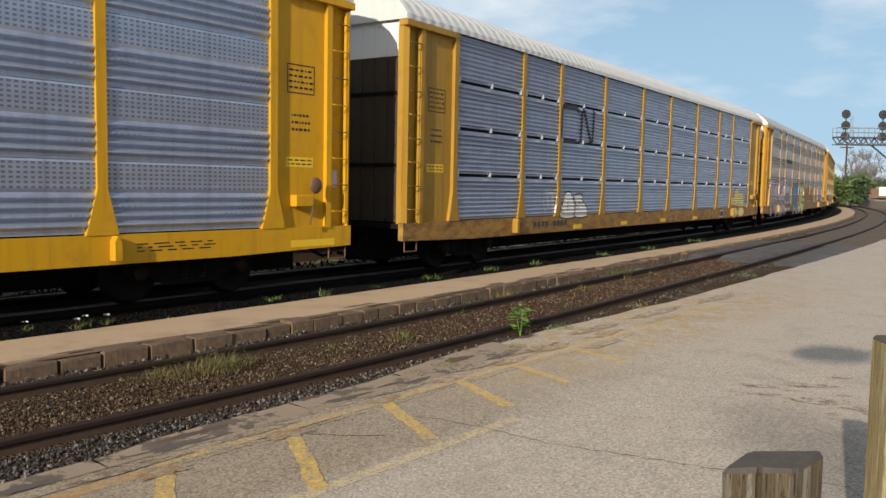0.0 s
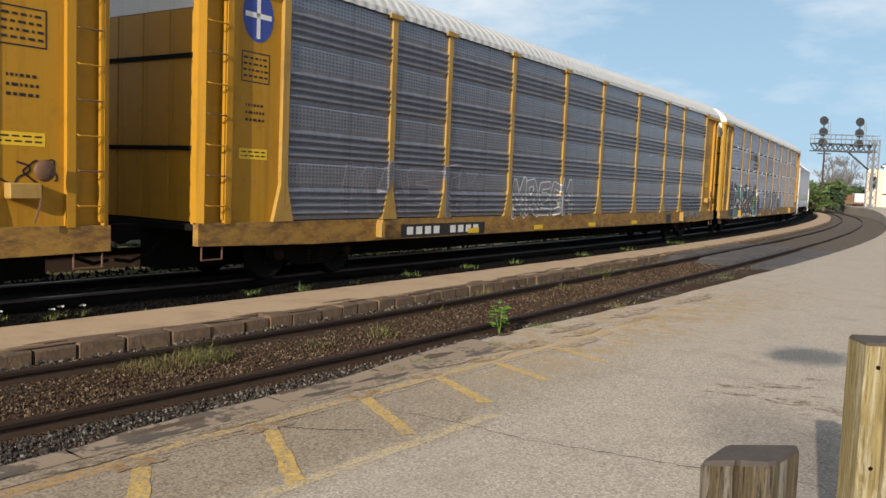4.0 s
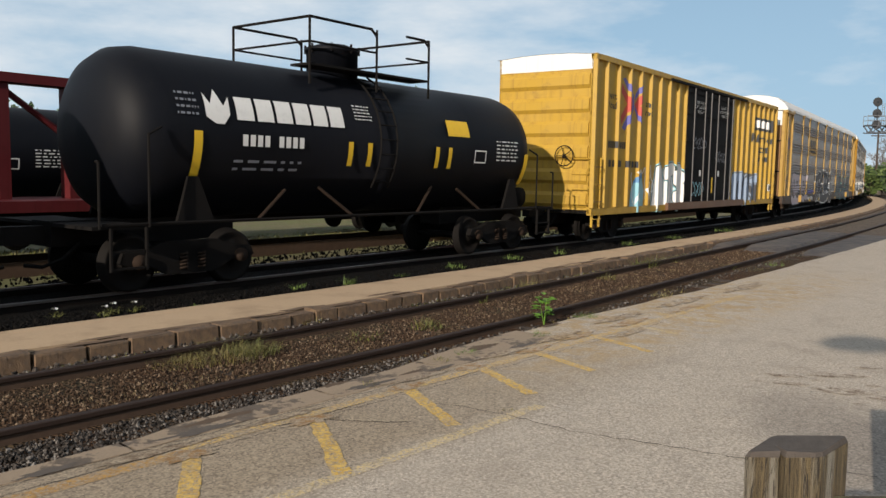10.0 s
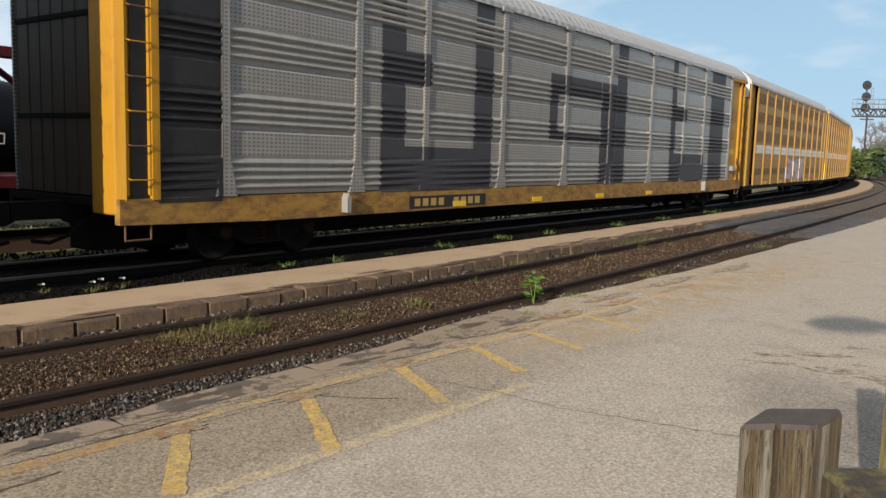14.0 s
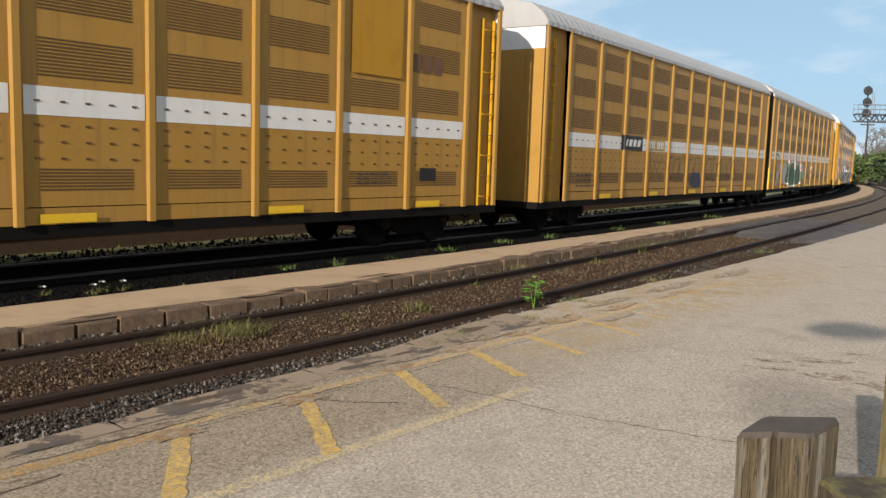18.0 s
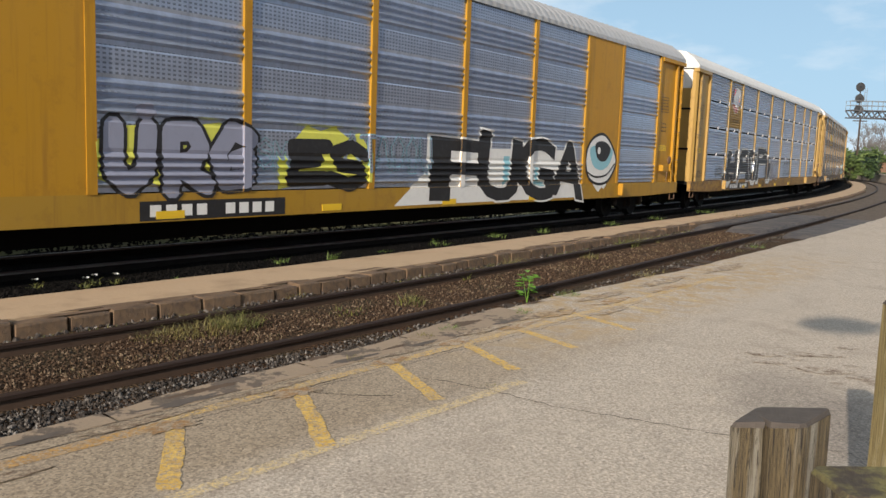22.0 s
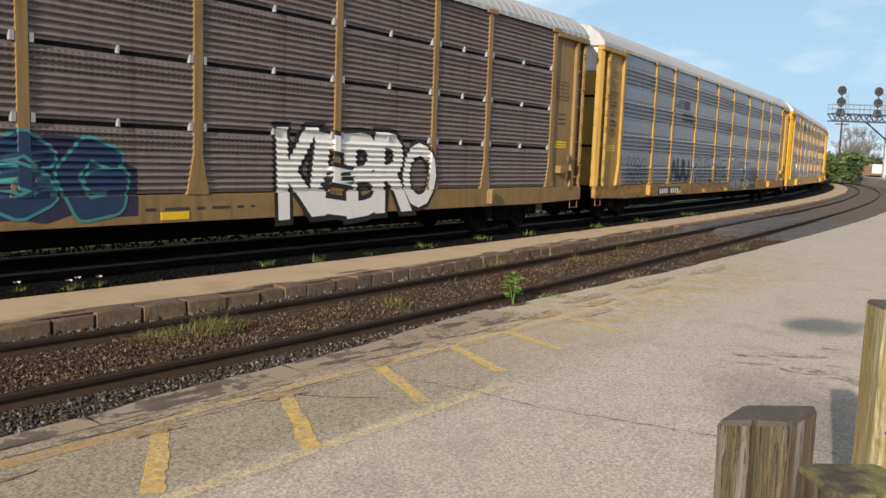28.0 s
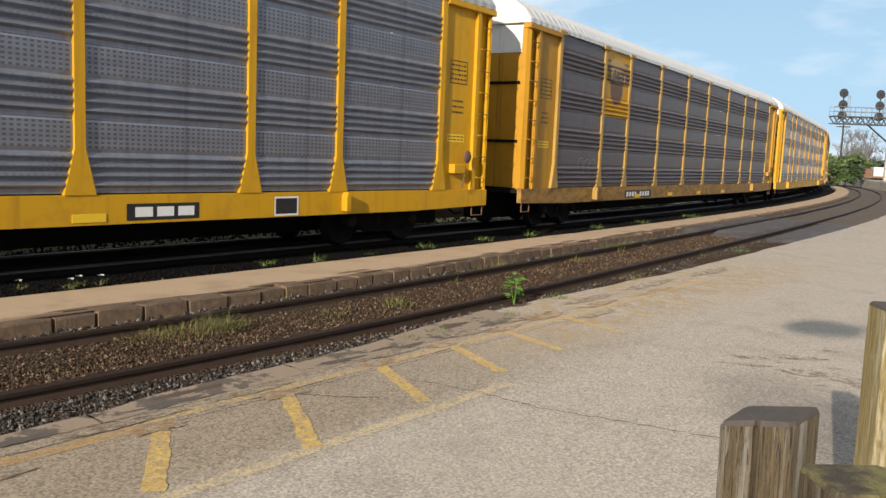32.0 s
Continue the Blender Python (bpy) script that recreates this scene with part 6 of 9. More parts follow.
    put("end_door", ("d",), lambda: box_mesh(-0.04, 0.04, -SIDE + 0.06, SIDE - 0.06, low, EAVE - 0.6), OCHRE, car, x)
    put("end_door_top", ("d",), lambda: box_mesh(-0.04, 0.04, -SIDE + 0.06, SIDE - 0.06, EAVE - 0.595, EAVE), END_WHITE, car, x)
    ladder(car, e * (half - 0.75), -SIDE + 0.08, low, EAVE - 0.3, 0.40, YELLOW, 9)
    truck(car, joint * half * 0.94 if joint > 0 else -half * 0.9)
    truck(car, -joint * (half - 2.6))
    if joint < 0:
        couplers(car, half - 0.35)
    layout = [(p, 0.085, 0) for p in posts]

    def surf(xx, z):
        for p in posts:
            if abs(xx - p) <= 0.07:
                return SIDE + 0.032
        return SIDE - 0.013
    s = Side(surf, [p + d for p in posts for d in (-0.072, -0.069, 0.069, 0.072)], [])
    for p in posts[1::2]:
        plate(s, car, "reflector", p + 0.25, p + 1.0, low + 0.03, low + 0.15, "yellow", 0.03)
    return car, s


def rivets(x0, x1):
    bm = bmesh.new()
    n = 5
    for i in range(n):
        x = x0 + (x1 - x0) * i / (n - 1)
        box(bm, x - 0.035, x + 0.035, -0.01, 0.0, -0.012, 0.012)
    return bm


SLOT = plain("dark_brown_slots", (0.115, 0.064, 0.018), 0.8)


# ---- the cars in their order, with their paint ----
def shield(side, car, x0, x1, z0, z1, faded=False):
    """A striped shield emblem on a yellow plate, with no lettering."""
    cx, hw, h = (x0 + x1) / 2, (x1 - x0) / 2, z1 - z0
    edge = [(-1.0, 0.92), (-0.5, 0.97), (0.0, 1.0), (0.5, 0.97), (1.0, 0.92), (0.98, 0.55), (0.9, 0.25), (0.6, 0.08), (0.0, 0.0), (-0.6, 0.08), (-0.9, 0.25), (-0.98, 0.55)]
    for k, ink, lift in ((1.0, "white" if not faded else "tan", 0.006), (0.92, "shield_red" if not faded else RUST, 0.008)):
        bm = bmesh.new()
        poly(bm, [(cx + u * hw * k, z0 + h / 2 + (v - 0.5) * h * k) for u, v in edge])
        side.lay(car, "shield", bm, ink, lift)
    if not faded:
        bm = bmesh.new()
        for i in range(6):
            a = cx - 0.80 * hw + i * 0.29 * hw
            poly(bm, rect(a, a + 0.13 * hw, z0 + (0.13 if i in (0, 5) else 0.08) * h, z0 + 0.60 * h))
        side.lay(car, "shield_stripe", bm, "white", 0.012)
        bm = bmesh.new()
        poly(bm, [(cx - 0.9 * hw, z0 + 0.60 * h), (cx + 0.9 * hw, z0 + 0.60 * h), (cx + 0.92 * hw, z0 + 0.88 * h), (cx, z0 + 0.95 * h), (cx - 0.92 * hw, z0 + 0.88 * h)])
        side.lay(car, "shield_top", bm, "shield_blue", 0.010)
        bm = bmesh.new()
        for z in (0.66, 0.77):
            poly(bm, rect(cx - 0.55 * hw, cx + 0.55 * hw, z0 + z * h, z0 + (z + 0.07) * h))
        side.lay(car, "shield_bar", bm, "white", 0.014)


def ends_side():
    return Side(lambda x, z: SIDE - 0.06, [], [])


ENDS = [-17.5, 11.4, 40.2, 69.0, 97.85, 126.6, 146.8, 159.3, 172.4, 193.55, 222.3, 251.2, 273.05, 295.1, 317.3, 339.6, 368.4, 397.4, 426.3, 455.1, 483.5, 512.5, 541.4, 570.3, 599.2]
CARS = []


def join(car, i, shift=0.0):
    CARS.append((car, (ENDS[i] + ENDS[i + 1]) / 2 + shift))


# 0: bright yellow with plain panels
car, s = autorack("bright yellow autorack with clean galvanised panels", YELLOW, SILVER, ROOF, "band", flare=0.16, caps=False)
bars(s, car, 9.6, 10.9, 0.80, 0.95, "black", 3, 3, "sill_stencil")
plate(s, car, "notice", 6.2, 6.6, 0.75, 1.0, "black")
plate(s, car, "reflector", 12.4, 13.4, 0.74, 0.86, "yellow")
plate(ends_side(), car, "warning_label", 13.25, 13.5, 1.75, 2.05, "pink")
join(car, 0, -0.2)

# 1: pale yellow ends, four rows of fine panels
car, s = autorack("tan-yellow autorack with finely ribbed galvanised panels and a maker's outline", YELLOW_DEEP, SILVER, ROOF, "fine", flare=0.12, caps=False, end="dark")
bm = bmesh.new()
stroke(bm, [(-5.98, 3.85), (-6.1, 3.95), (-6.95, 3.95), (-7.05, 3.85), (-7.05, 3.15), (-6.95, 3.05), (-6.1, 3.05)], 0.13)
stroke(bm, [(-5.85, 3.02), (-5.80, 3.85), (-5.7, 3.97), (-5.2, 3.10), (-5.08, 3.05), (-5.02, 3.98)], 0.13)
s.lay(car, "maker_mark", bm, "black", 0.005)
for pts in ([(-6.95, 1.02), (-7.02, 1.22), (-6.80, 1.42), (-6.72, 1.66), (-6.40, 1.70), (-6.22, 1.55), (-6.10, 1.30), (-6.16, 1.02)], [(-6.10, 1.02), (-6.02, 1.34), (-6.16, 1.60), (-5.66, 1.64), (-5.62, 1.46), (-5.36, 1.32), (-5.30, 1.04)]):
    filled(s, car, pts, "white", "black", 0.035, "white sprayed block letter with black edges")
swoop(s, car, [(-6.52, 1.20), (-6.52, 1.46)], 0.035, "black")
swoop(s, car, [(-5.88, 1.20), (-5.86, 1.42), (-5.66, 1.36)], 0.03, "black")
scrawl(s, car, -7.9, -7.2, 1.15, 1.75, "white", 3, 0.03, 2)
bubbles(s, car, ((9.55, 1.36, 0.42, 0.26), (10.75, 1.36, 0.55, 0.33), (9.75, 0.86, 0.5, 0.20), (10.8, 0.88, 0.46, 0.20), (10.07, 1.52, 0.38, 0.38)), "pale_yellow", "red", 0.035, "pale yellow sprayed bubble with red edges")
plate(s, car, "notice", 7.66, 8.12, 0.72, 0.98, "black")
frame_box(s, car, 7.66, 8.12, 0.72, 0.98, "white", 0.025)
scrawl(s, car, 11.5, 11.95, 1.25, 1.65, "violet", 2, 0.03, 18)
number(s, car, -8.6, -6.4, 0.78, 1.0, "", "dark_grey")
join(car, 1, -0.08)

# 2: large pink, blue and orange pieces
car, s = autorack("dull tan autorack sprayed with pink, blue and orange lettering", YELLOW_TAN, SILVER_DULL, ROOF_GREY, "band", flare=0.16, ends=YELLOW_ORANGE)
piece(s, car, "TYPEK", -12.0, -6.85, 0.72, 2.35, "pink", "black", "mauve", 3, 0.075, "pale pink sprayed lettering with black edges")
cloud(s, car, -3.9, 1.6, 0.68, 1.75, "orange", 10)
for ch_, a, b, ink in (("K", -3.45, -1.8, "blue"), ("O", -2.0, -1.15, "blue"), ("S", -1.25, -0.2, "pale_yellow"), ("e", -0.25, 1.2, "pale_yellow")):
    piece(s, car, ch_, a, b, 0.64, 2.26, ink, "black", "orange", 3, 0.085, ("sky blue" if ink == "blue" else "pale yellow") + " sprayed letter with black edges", 0.98)
cloud(s, car, 1.4, 6.4, 0.68, 1.5, "orange", 9)
wild(s, car, 1.4, 6.35, 0.7, 2.1, "orange", "dark_green", "lime", 4, 0.36, 11, "orange sprayed figures with green edges", 0.035, (5, 5, 1, 6))
for i in range(9):
    plate(s, car, "name_bar", -6.9 + i * 0.25, -6.72 + i * 0.25, 3.38, 3.60 if i else 3.75, "black", 0.005)
number(s, car, -6.75, -4.65, 0.70, 0.94)
scrawl(s, car, -4.6, -3.7, 1.7, 2.1, "black", 2, 0.04, 14)
scrawl(s, car, -6.7, -5.2, 1.35, 1.75, "dark_grey", 4, 0.03, 15)
for x, z, n in ((-12.9, 1.95, 3), (-12.85, 1.35, 3), (12.7, 1.6, 2)):
    scrawl(ends_side(), car, x - 0.4, x + 0.4, z, z + 0.35, "black", n, 0.025, int(z * 10))
join(car, 2, -0.1)

# 3: brown-grey panels, a round emblem
car, s = autorack("grimy yellow autorack with brown-grey panels and a round blue emblem", YELLOW_OLD, SILVER_DULL, ROOF, "band", flare=0.16, ends=YELLOW_ORANGE)
bm = bmesh.new()
poly(bm, [(-12.62 + 0.33 * math.cos(i * math.pi / 10), 4.36 + 0.42 * math.sin(i * math.pi / 10)) for i in range(20)])
ends_side().lay(car, "emblem", bm, "shield_blue", 0.004)
bm = bmesh.new()
poly(bm, rect(-12.66, -12.58, 4.0, 4.72))
poly(bm, rect(-12.9, -12.34, 4.32, 4.40))
ends_side().lay(car, "emblem_cross", bm, "white", 0.008)
wild(s, car, -4.1, -0.6, 1.05, 2.05, "grey", "white", "", 5, 0.16, 24, "grey sprayed figures with white edges", 0.03)
wild(s, car, -10.5, -5.6, 1.1, 2.2, SILVER_DULL, "mauve", "", 5, 0.24, 25, "", 0.02)
wild(s, car, 9.3, 11.7, 0.8, 1.85, SILVER_DULL, "black", "", 4, 0.16, 26, "black sprayed outlines", 0.03)
number(s, car, -8.7, -5.4, 0.68, 0.95)
plate(s, car, "notice", 7.6, 8.15, 0.68, 1.0, "black")
join(car, 3)

# 4: dark blue and teal piece over half the side
car, s = autorack("yellow autorack with fine grey panels and a dark blue sprayed piece", YELLOW_DEEP, SILVER, ROOF, "fine", flare=0.12)
cloud(s, car, -11.9, -3.0, 0.68, 2.42, "purple", 30, "", 0.002)
cloud(s, car, -11.95, -3.8, 0.62, 2.36, "navy", 31, "dark blue and teal sprayed piece with white edges", 0.003)
for pts in ([(-10.05, 1.95), (-9.6, 2.2), (-8.9, 2.05), (-8.75, 1.85), (-9.2, 1.55), (-9.95, 1.65)], [(-8.6, 2.0), (-8.25, 2.0), (-8.3, 1.7), (-8.6, 1.65)], [(-10.6, 1.05), (-10.0, 1.2), (-9.35, 1.1), (-9.5, 0.75), (-10.3, 0.72), (-10.65, 0.8)],
            [(-6.9, 2.0), (-6.4, 2.1), (-6.3, 1.9), (-6.6, 1.6)], [(-5.6, 1.2), (-4.15, 1.3), (-4.25, 0.75), (-5.3, 0.75)]):
    filled(s, car, pts, "teal", "", 0.04, "", 0.007)
for pts in ([(-10.65, 1.65), (-10.35, 2.05), (-10.2, 1.8), (-10.0, 1.55), (-9.5, 1.55), (-9.2, 1.4), (-9.05, 1.1), (-9.4, 1.35), (-9.6, 1.5), (-9.95, 1.42), (-10.35, 1.26), (-10.6, 1.28), (-10.55, 1.5), (-10.65, 1.65)],
            [(-10.2, 1.7), (-10.05, 2.05), (-9.65, 2.25), (-9.2, 2.25), (-8.8, 2.07), (-8.7, 1.87), (-9.0, 1.65), (-9.1, 1.5)],
            [(-10.0, 1.22), (-10.55, 1.18), (-10.8, 0.95), (-10.78, 0.75), (-10.5, 0.68), (-10.0, 0.7), (-9.6, 0.74), (-9.4, 0.95), (-9.15, 0.7), (-8.6, 0.7), (-8.25, 0.8)],
            [(-8.7, 1.95), (-8.3, 2.15), (-7.9, 2.02), (-7.35, 2.18), (-7.05, 2.13)], [(-8.6, 1.9), (-8.75, 1.3), (-8.3, 1.67), (-8.15, 1.56)], [(-8.4, 1.05), (-8.0, 1.45), (-7.4, 1.56), (-7.9, 1.3), (-7.3, 0.97)],
            [(-7.02, 2.15), (-6.92, 1.6), (-6.6, 1.05)], [(-6.9, 2.0), (-6.4, 2.2), (-6.2, 1.92), (-6.55, 1.6), (-6.2, 1.3), (-5.6, 1.7), (-5.9, 1.93)],
            [(-6.2, 1.3), (-5.6, 1.1), (-4.9, 1.62), (-4.77, 2.02), (-4.32, 2.05), (-4.45, 1.54), (-4.02, 1.6)], [(-4.1, 1.97), (-4.13, 1.28), (-4.04, 0.91), (-4.4, 0.72), (-5.35, 0.74), (-5.13, 0.9), (-5.7, 1.05)],
            [(-5.95, 2.0), (-5.35, 2.23), (-4.9, 2.04)]):
    swoop(s, car, pts, 0.075, "white", 0.012, "white sprayed outline")
filled(s, car, [(-7.0, 1.45), (-6.9, 1.32), (-7.02, 1.22), (-7.12, 1.34)], "red", "", 0.03, "", 0.016)
for word_, x0, x1, z in (("CHASE", -11.45, -10.85, 1.84), ("THIS", -11.42, -10.95, 1.60), ("NOT THE", -11.48, -10.78, 1.34), ("FAME!", -11.45, -10.85, 1.06)):
    text(s, car, word_, x0, x1, z, z + 0.18, "white", 0.0, "sprayed_letter", 0.85, 0.14)
for x0, x1, z1, k in ((-11.55, -11.1, 2.48, 1), (-10.76, -10.36, 2.46, 2)):
    cloud(s, car, x0, x1, 1.9, z1, "navy", 330 + k, "", 0.006)
for cx, cz, rx, rz in ((-4.05, 1.72, 0.30, 0.16), (-3.95, 1.50, 0.24, 0.12), (-5.05, 1.62, 0.32, 0.14), (-5.2, 1.25, 0.16, 0.26)):
    bm = bmesh.new()
    poly(bm, [(cx + rx * math.cos(t * 0.5236) * (1.15 if t % 3 else 0.85), cz + rz * math.sin(t * 0.5236)) for t in range(12)])
    s.lay(car, "sprayed_patch", bm, "lime", 0.02)
feathers(s, car, -2.4, 5.2, 0.74, 2.15, (("dark_grey", 46, 0.06), ("lilac", 34, 0.05), ("white", 22, 0.03)), 40, "black and white sprayed fan of feathers")
bm = bmesh.new()
poly(bm, [(3.8, 1.25), (4.2, 1.72), (4.7, 1.9), (5.1, 1.82), (5.36, 1.55), (5.34, 1.15), (5.16, 0.96), (5.08, 1.25), (4.6, 1.12)])
s.lay(car, "sprayed_head", bm, "dark_grey", 0.009)
bm = bmesh.new()
poly(bm, [(4.0, 1.35), (4.3, 1.66), (4.72, 1.8), (5.06, 1.72), (5.26, 1.5), (5.26, 1.2), (5.16, 1.36), (4.6, 1.24)])
s.lay(car, "sprayed_head", bm, "lilac", 0.012)
bm = bmesh.new()
for i in range(4):
    poly(bm, rect(-6.9 + 0.2 * i, -5.7, 3.62 + 0.09 * i, 3.67 + 0.09 * i))
poly(bm, rect(-5.65, -4.75, 3.58, 3.95))
poly(bm, rect(-5.75, -4.5, 3.38, 3.48))
poly(bm, rect(-5.75, -4.5, 3.18, 3.28))
s.lay(car, "maker_mark", bm, "dark_grey", 0.005)
scrawl(s, car, -1.15, 0.5, 3.5, 3.9, "dark_grey", 4, 0.03, 44)
scrawl(s, car, -1.15, 1.0, 2.85, 3.3, "dark_grey", 5, 0.03, 45)
number(s, car, -8.4, -6.2, 0.72, 0.94)
for z in (1.4, 2.2, 3.0, 3.7):
    scrawl(ends_side(), car, -12.95, -12.35, z, z + 0.4, "black" if z != 3.0 else "white", 3, 0.025, int(z * 9))
join(car, 4, -0.1)

join(covered_hopper(), 5, 0.5)
join(tank_car(5.45, "black tank car with pale maker's marks and a railed dome", True), 6, 0.35)
join(tank_car(5.45, "black tank car with a railed dome and yellow reflectors", False), 7, 0.65)
join(boxcar(), 8, 0.45)

# 9: sooty brown panels, pink-grey and dark pieces
car, s = autorack("grimy yellow autorack with sooty brown panels and sprayed lettering", YELLOW_OLD, BROWN_PANEL, ROOF, "band", flare=0.13, sill=SILL_BLACK, end="rust")
piece(s, car, "SELEC", -11.3, -6.95, 0.72, 2.10, "mauve", "black", "", 7, 0.085, "grey-mauve sprayed lettering with black edges")
plate(s, car, "emblem_board", -6.95, -4.40, 3.15, 4.12, "tan")
bm = bmesh.new()
for a in (-6.45, -5.85, -5.25):
    poly(bm, rect(a, a + 0.48, 3.5, 3.95))
poly(bm, rect(-6.45, -4.77, 3.28, 3.4))
s.lay(car, "maker_mark", bm, "black", 0.006)
number(s, car, -6.8, -4.85, 0.72, 1.0)
piece(s, car, "TREBC", -4.4, 2.15, 0.72, 2.12, "black", "white", "", 51, 0.125, "heavy black sprayed letters with white edges", 1.06)
for i, z in enumerate((1.62, 1.38, 1.14)):
    scrawl(s, car, 2.2 + 0.12 * i, 3.0 + 0.12 * i, z, z + 0.18, "white", 5, 0.022, 57 + i)
wild(s, car, 4.3, 11.7, 0.66, 2.15, "dark_panel", "black", "teal", 8, 0.34, 53, "grey sprayed figures with black and teal edges", 0.045, (3, 8, 5, 6, 0, 5, 4, 1))
scrawl(s, car, 4.6, 11.6, 1.0, 1.95, "white", 8, 0.018, 55)
plate(s, car, "sprayed_patch", -6.6, -4.6, 1.1, 1.28, "violet")
es = ends_side()
text(es, car, "HATE", -12.92, -12.28, 1.72, 1.98, "black", 0.0, "letter", 0.9)
text(es, car, "ON", -12.76, -12.42, 1.42, 1.66, "black", 0.0, "letter", 0.9)
scrawl(es, car, -12.95, -12.3, 3.2, 3.8, "violet", 3, 0.03, 56)
join(car, 9, -0.28)

# 10: grey-white panels with great dark strokes
car, s = autorack("grey-white autorack with great dark painted strokes", WHITE_PANEL, WHITE_PANEL, ROOF_GREY, "band", flare=0.13, ends=YELLOW_ORANGE, sill=SILL_GRIME, end="dark")
for x0, x1, z0, z1 in ((-13.2, -12.1, 1.0, 5.0), (-8.45, -7.75, 1.05, 5.0), (-8.3, -6.95, 3.1, 3.72), (-8.45, -4.9, 1.05, 1.92), (-5.4, -4.7, 1.05, 5.0), (-2.1, 0.75, 3.35, 3.84), (-2.1, -1.7, 2.22, 3.35), (-1.7, 0.75, 2.22, 2.4),
                       (0.78, 1.75, 1.07, 3.84), (1.76, 2.42, 1.07, 5.0), (6.0, 7.4, 3.07, 3.5), (6.0, 6.4, 1.1, 5.0), (6.4, 9.3, 1.1, 2.0), (9.8, 11.3, 1.07, 5.0)):
    plate(s, car, "painted_stroke", x0, x1, z0, z1, "black" if x0 < -9 else "dark_grey", 0.004)
number(s, car, -7.6, -4.9, 0.70, 0.95, "black", "tan")
plate(ends_side(), car, "painted_stroke", -13.58, -12.22, 1.0, 5.0, "black", 0.006, "black painted end plate")
part("end_post", box_mesh(-HALF - 0.02, -HALF + 0.07, -1.42, -0.86, 0.85, 4.9, 0.02), YELLOW_ORANGE, car, "orange-yellow end post")
join(car, 10)

# 11 to 14: two articulated ochre cars of two bodies each
car, s = articulated_unit(1, ENDS[12] - ENDS[11], "ochre articulated rack car with a white stripe and pink sprayed piece")
cloud(s, car, -1.9, 3.5, 0.9, 2.1, "mauve", 61)
wild(s, car, -1.7, 3.3, 0.88, 2.1, "pink", "black", "", 5, 0.26, 62, "pink and grey sprayed piece with black edges", 0.04)
bars(s, car, 3.8, 5.2, 1.62, 1.95, "dark_grey", 2, 6)
join(car, 11)
car, s = articulated_unit(-1, 21.5, "ochre articulated rack car with a white stripe")
for i in range(3):
    plate(s, car, "name_bar", 7.45 + 0.32 * i, 7.70 + 0.32 * i, 3.42, 3.76, RUST)
plate(s, car, "repainted_patch", 5.80, 7.15, 3.25, 4.95, YELLOW_ORANGE, 0.02)
plate(s, car, "notice", 7.75, 8.25, 1.32, 1.58, "black")
bars(s, car, 6.0, 6.9, 1.25, 1.5, "dark_grey", 3, 12)
join(car, 12, -0.275)
car, s = articulated_unit(1, 21.6, "ochre articulated rack car with a black name board and scrawled lines")
plate(s, car, "name_board", -5.72, -4.12, 2.18, 2.60, "black", 0.012)
for i in range(4):
    bm = bmesh.new()
    poly(bm, [(-5.5 + 0.32 * i, 2.29), (-5.28 + 0.32 * i, 2.29), (-5.22 + 0.32 * i, 2.49), (-5.44 + 0.32 * i, 2.49)])
    s.lay(car, "name_bar", bm, "white", 0.016)
number(s, car, -3.72, -2.2, 2.2, 2.56, "tan", "white")
bars(s, car, -8.5, -7.4, 1.1, 1.5, "dark_grey", 3, 9)
for x0, x1, n in ((-1.8, -0.2, 3), (0.1, 1.4, 2), (2.1, 4.0, 3), (4.1, 7.0, 5)):
    scrawl(s, car, x0, x1, 1.2, 2.15, "black", n, 0.03, int(x0 * 10))
blobs(s, car, 0.4, 1.6, 1.0, 1.6, ("navy",), 2, 66)
scrawl(s, car, -3.4, -2.2, 1.5, 2.0, "dark_grey", 3, 0.02, 67)
join(car, 13, 0.3)
car, s = articulated_unit(-1, 21.6, "ochre articulated rack car with a dark green sprayed piece")
cloud(s, car, -7.35, -1.4, 0.95, 2.30, "pale_grey", 70)
for x0, x1, z0, z1, k in ((-8.5, -7.9, 1.2, 1.7, 1), (-7.95, -7.5, 1.45, 2.1, 2), (-8.7, -8.3, 0.95, 1.2, 3)):
    cloud(s, car, x0, x1, z0, z1, "pale_grey", 90 + k, "", 0.0015)
cloud(s, car, -1.55, -0.4, 1.15, 2.1, "pale_grey", 69)
spiky = [(-6.45, 1.05), (-6.3, 1.45), (-5.85, 1.95), (-5.6, 2.14), (-5.4, 2.0), (-5.1, 1.94), (-4.6, 2.15), (-4.42, 2.07), (-4.1, 2.2), (-3.7, 1.75), (-3.4, 2.3), (-2.95, 1.93), (-2.38, 2.25), (-2.2, 1.86), (-1.8, 1.63), (-1.75, 1.03), (-2.5, 0.9), (-5.2, 0.86), (-5.5, 1.0)]
filled(s, car, [(x, z + 0.10 if z > 1.5 else z) for x, z in spiky], "shield_red", "", 0.04, "", 0.006, False)
filled(s, car, spiky, "green", "white", 0.085, "dark green spiky sprayed piece with white and red edges", 0.010, False)
for pts in ([(-5.75, 1.1), (-5.55, 1.75), (-5.2, 1.8), (-5.05, 1.1)], [(-5.65, 1.42), (-5.1, 1.42)], [(-4.85, 1.1), (-4.8, 1.85), (-4.45, 1.4), (-4.15, 1.85), (-4.1, 1.05)], [(-3.8, 1.05), (-3.65, 1.65), (-3.3, 1.7), (-3.3, 1.35), (-3.6, 1.3), (-3.1, 1.0)], [(-2.2, 1.65), (-2.65, 1.75), (-2.75, 1.45), (-2.25, 1.3), (-2.35, 1.05), (-2.85, 1.05)]):
    swoop(s, car, pts, 0.10, "dark_green", 0.018)
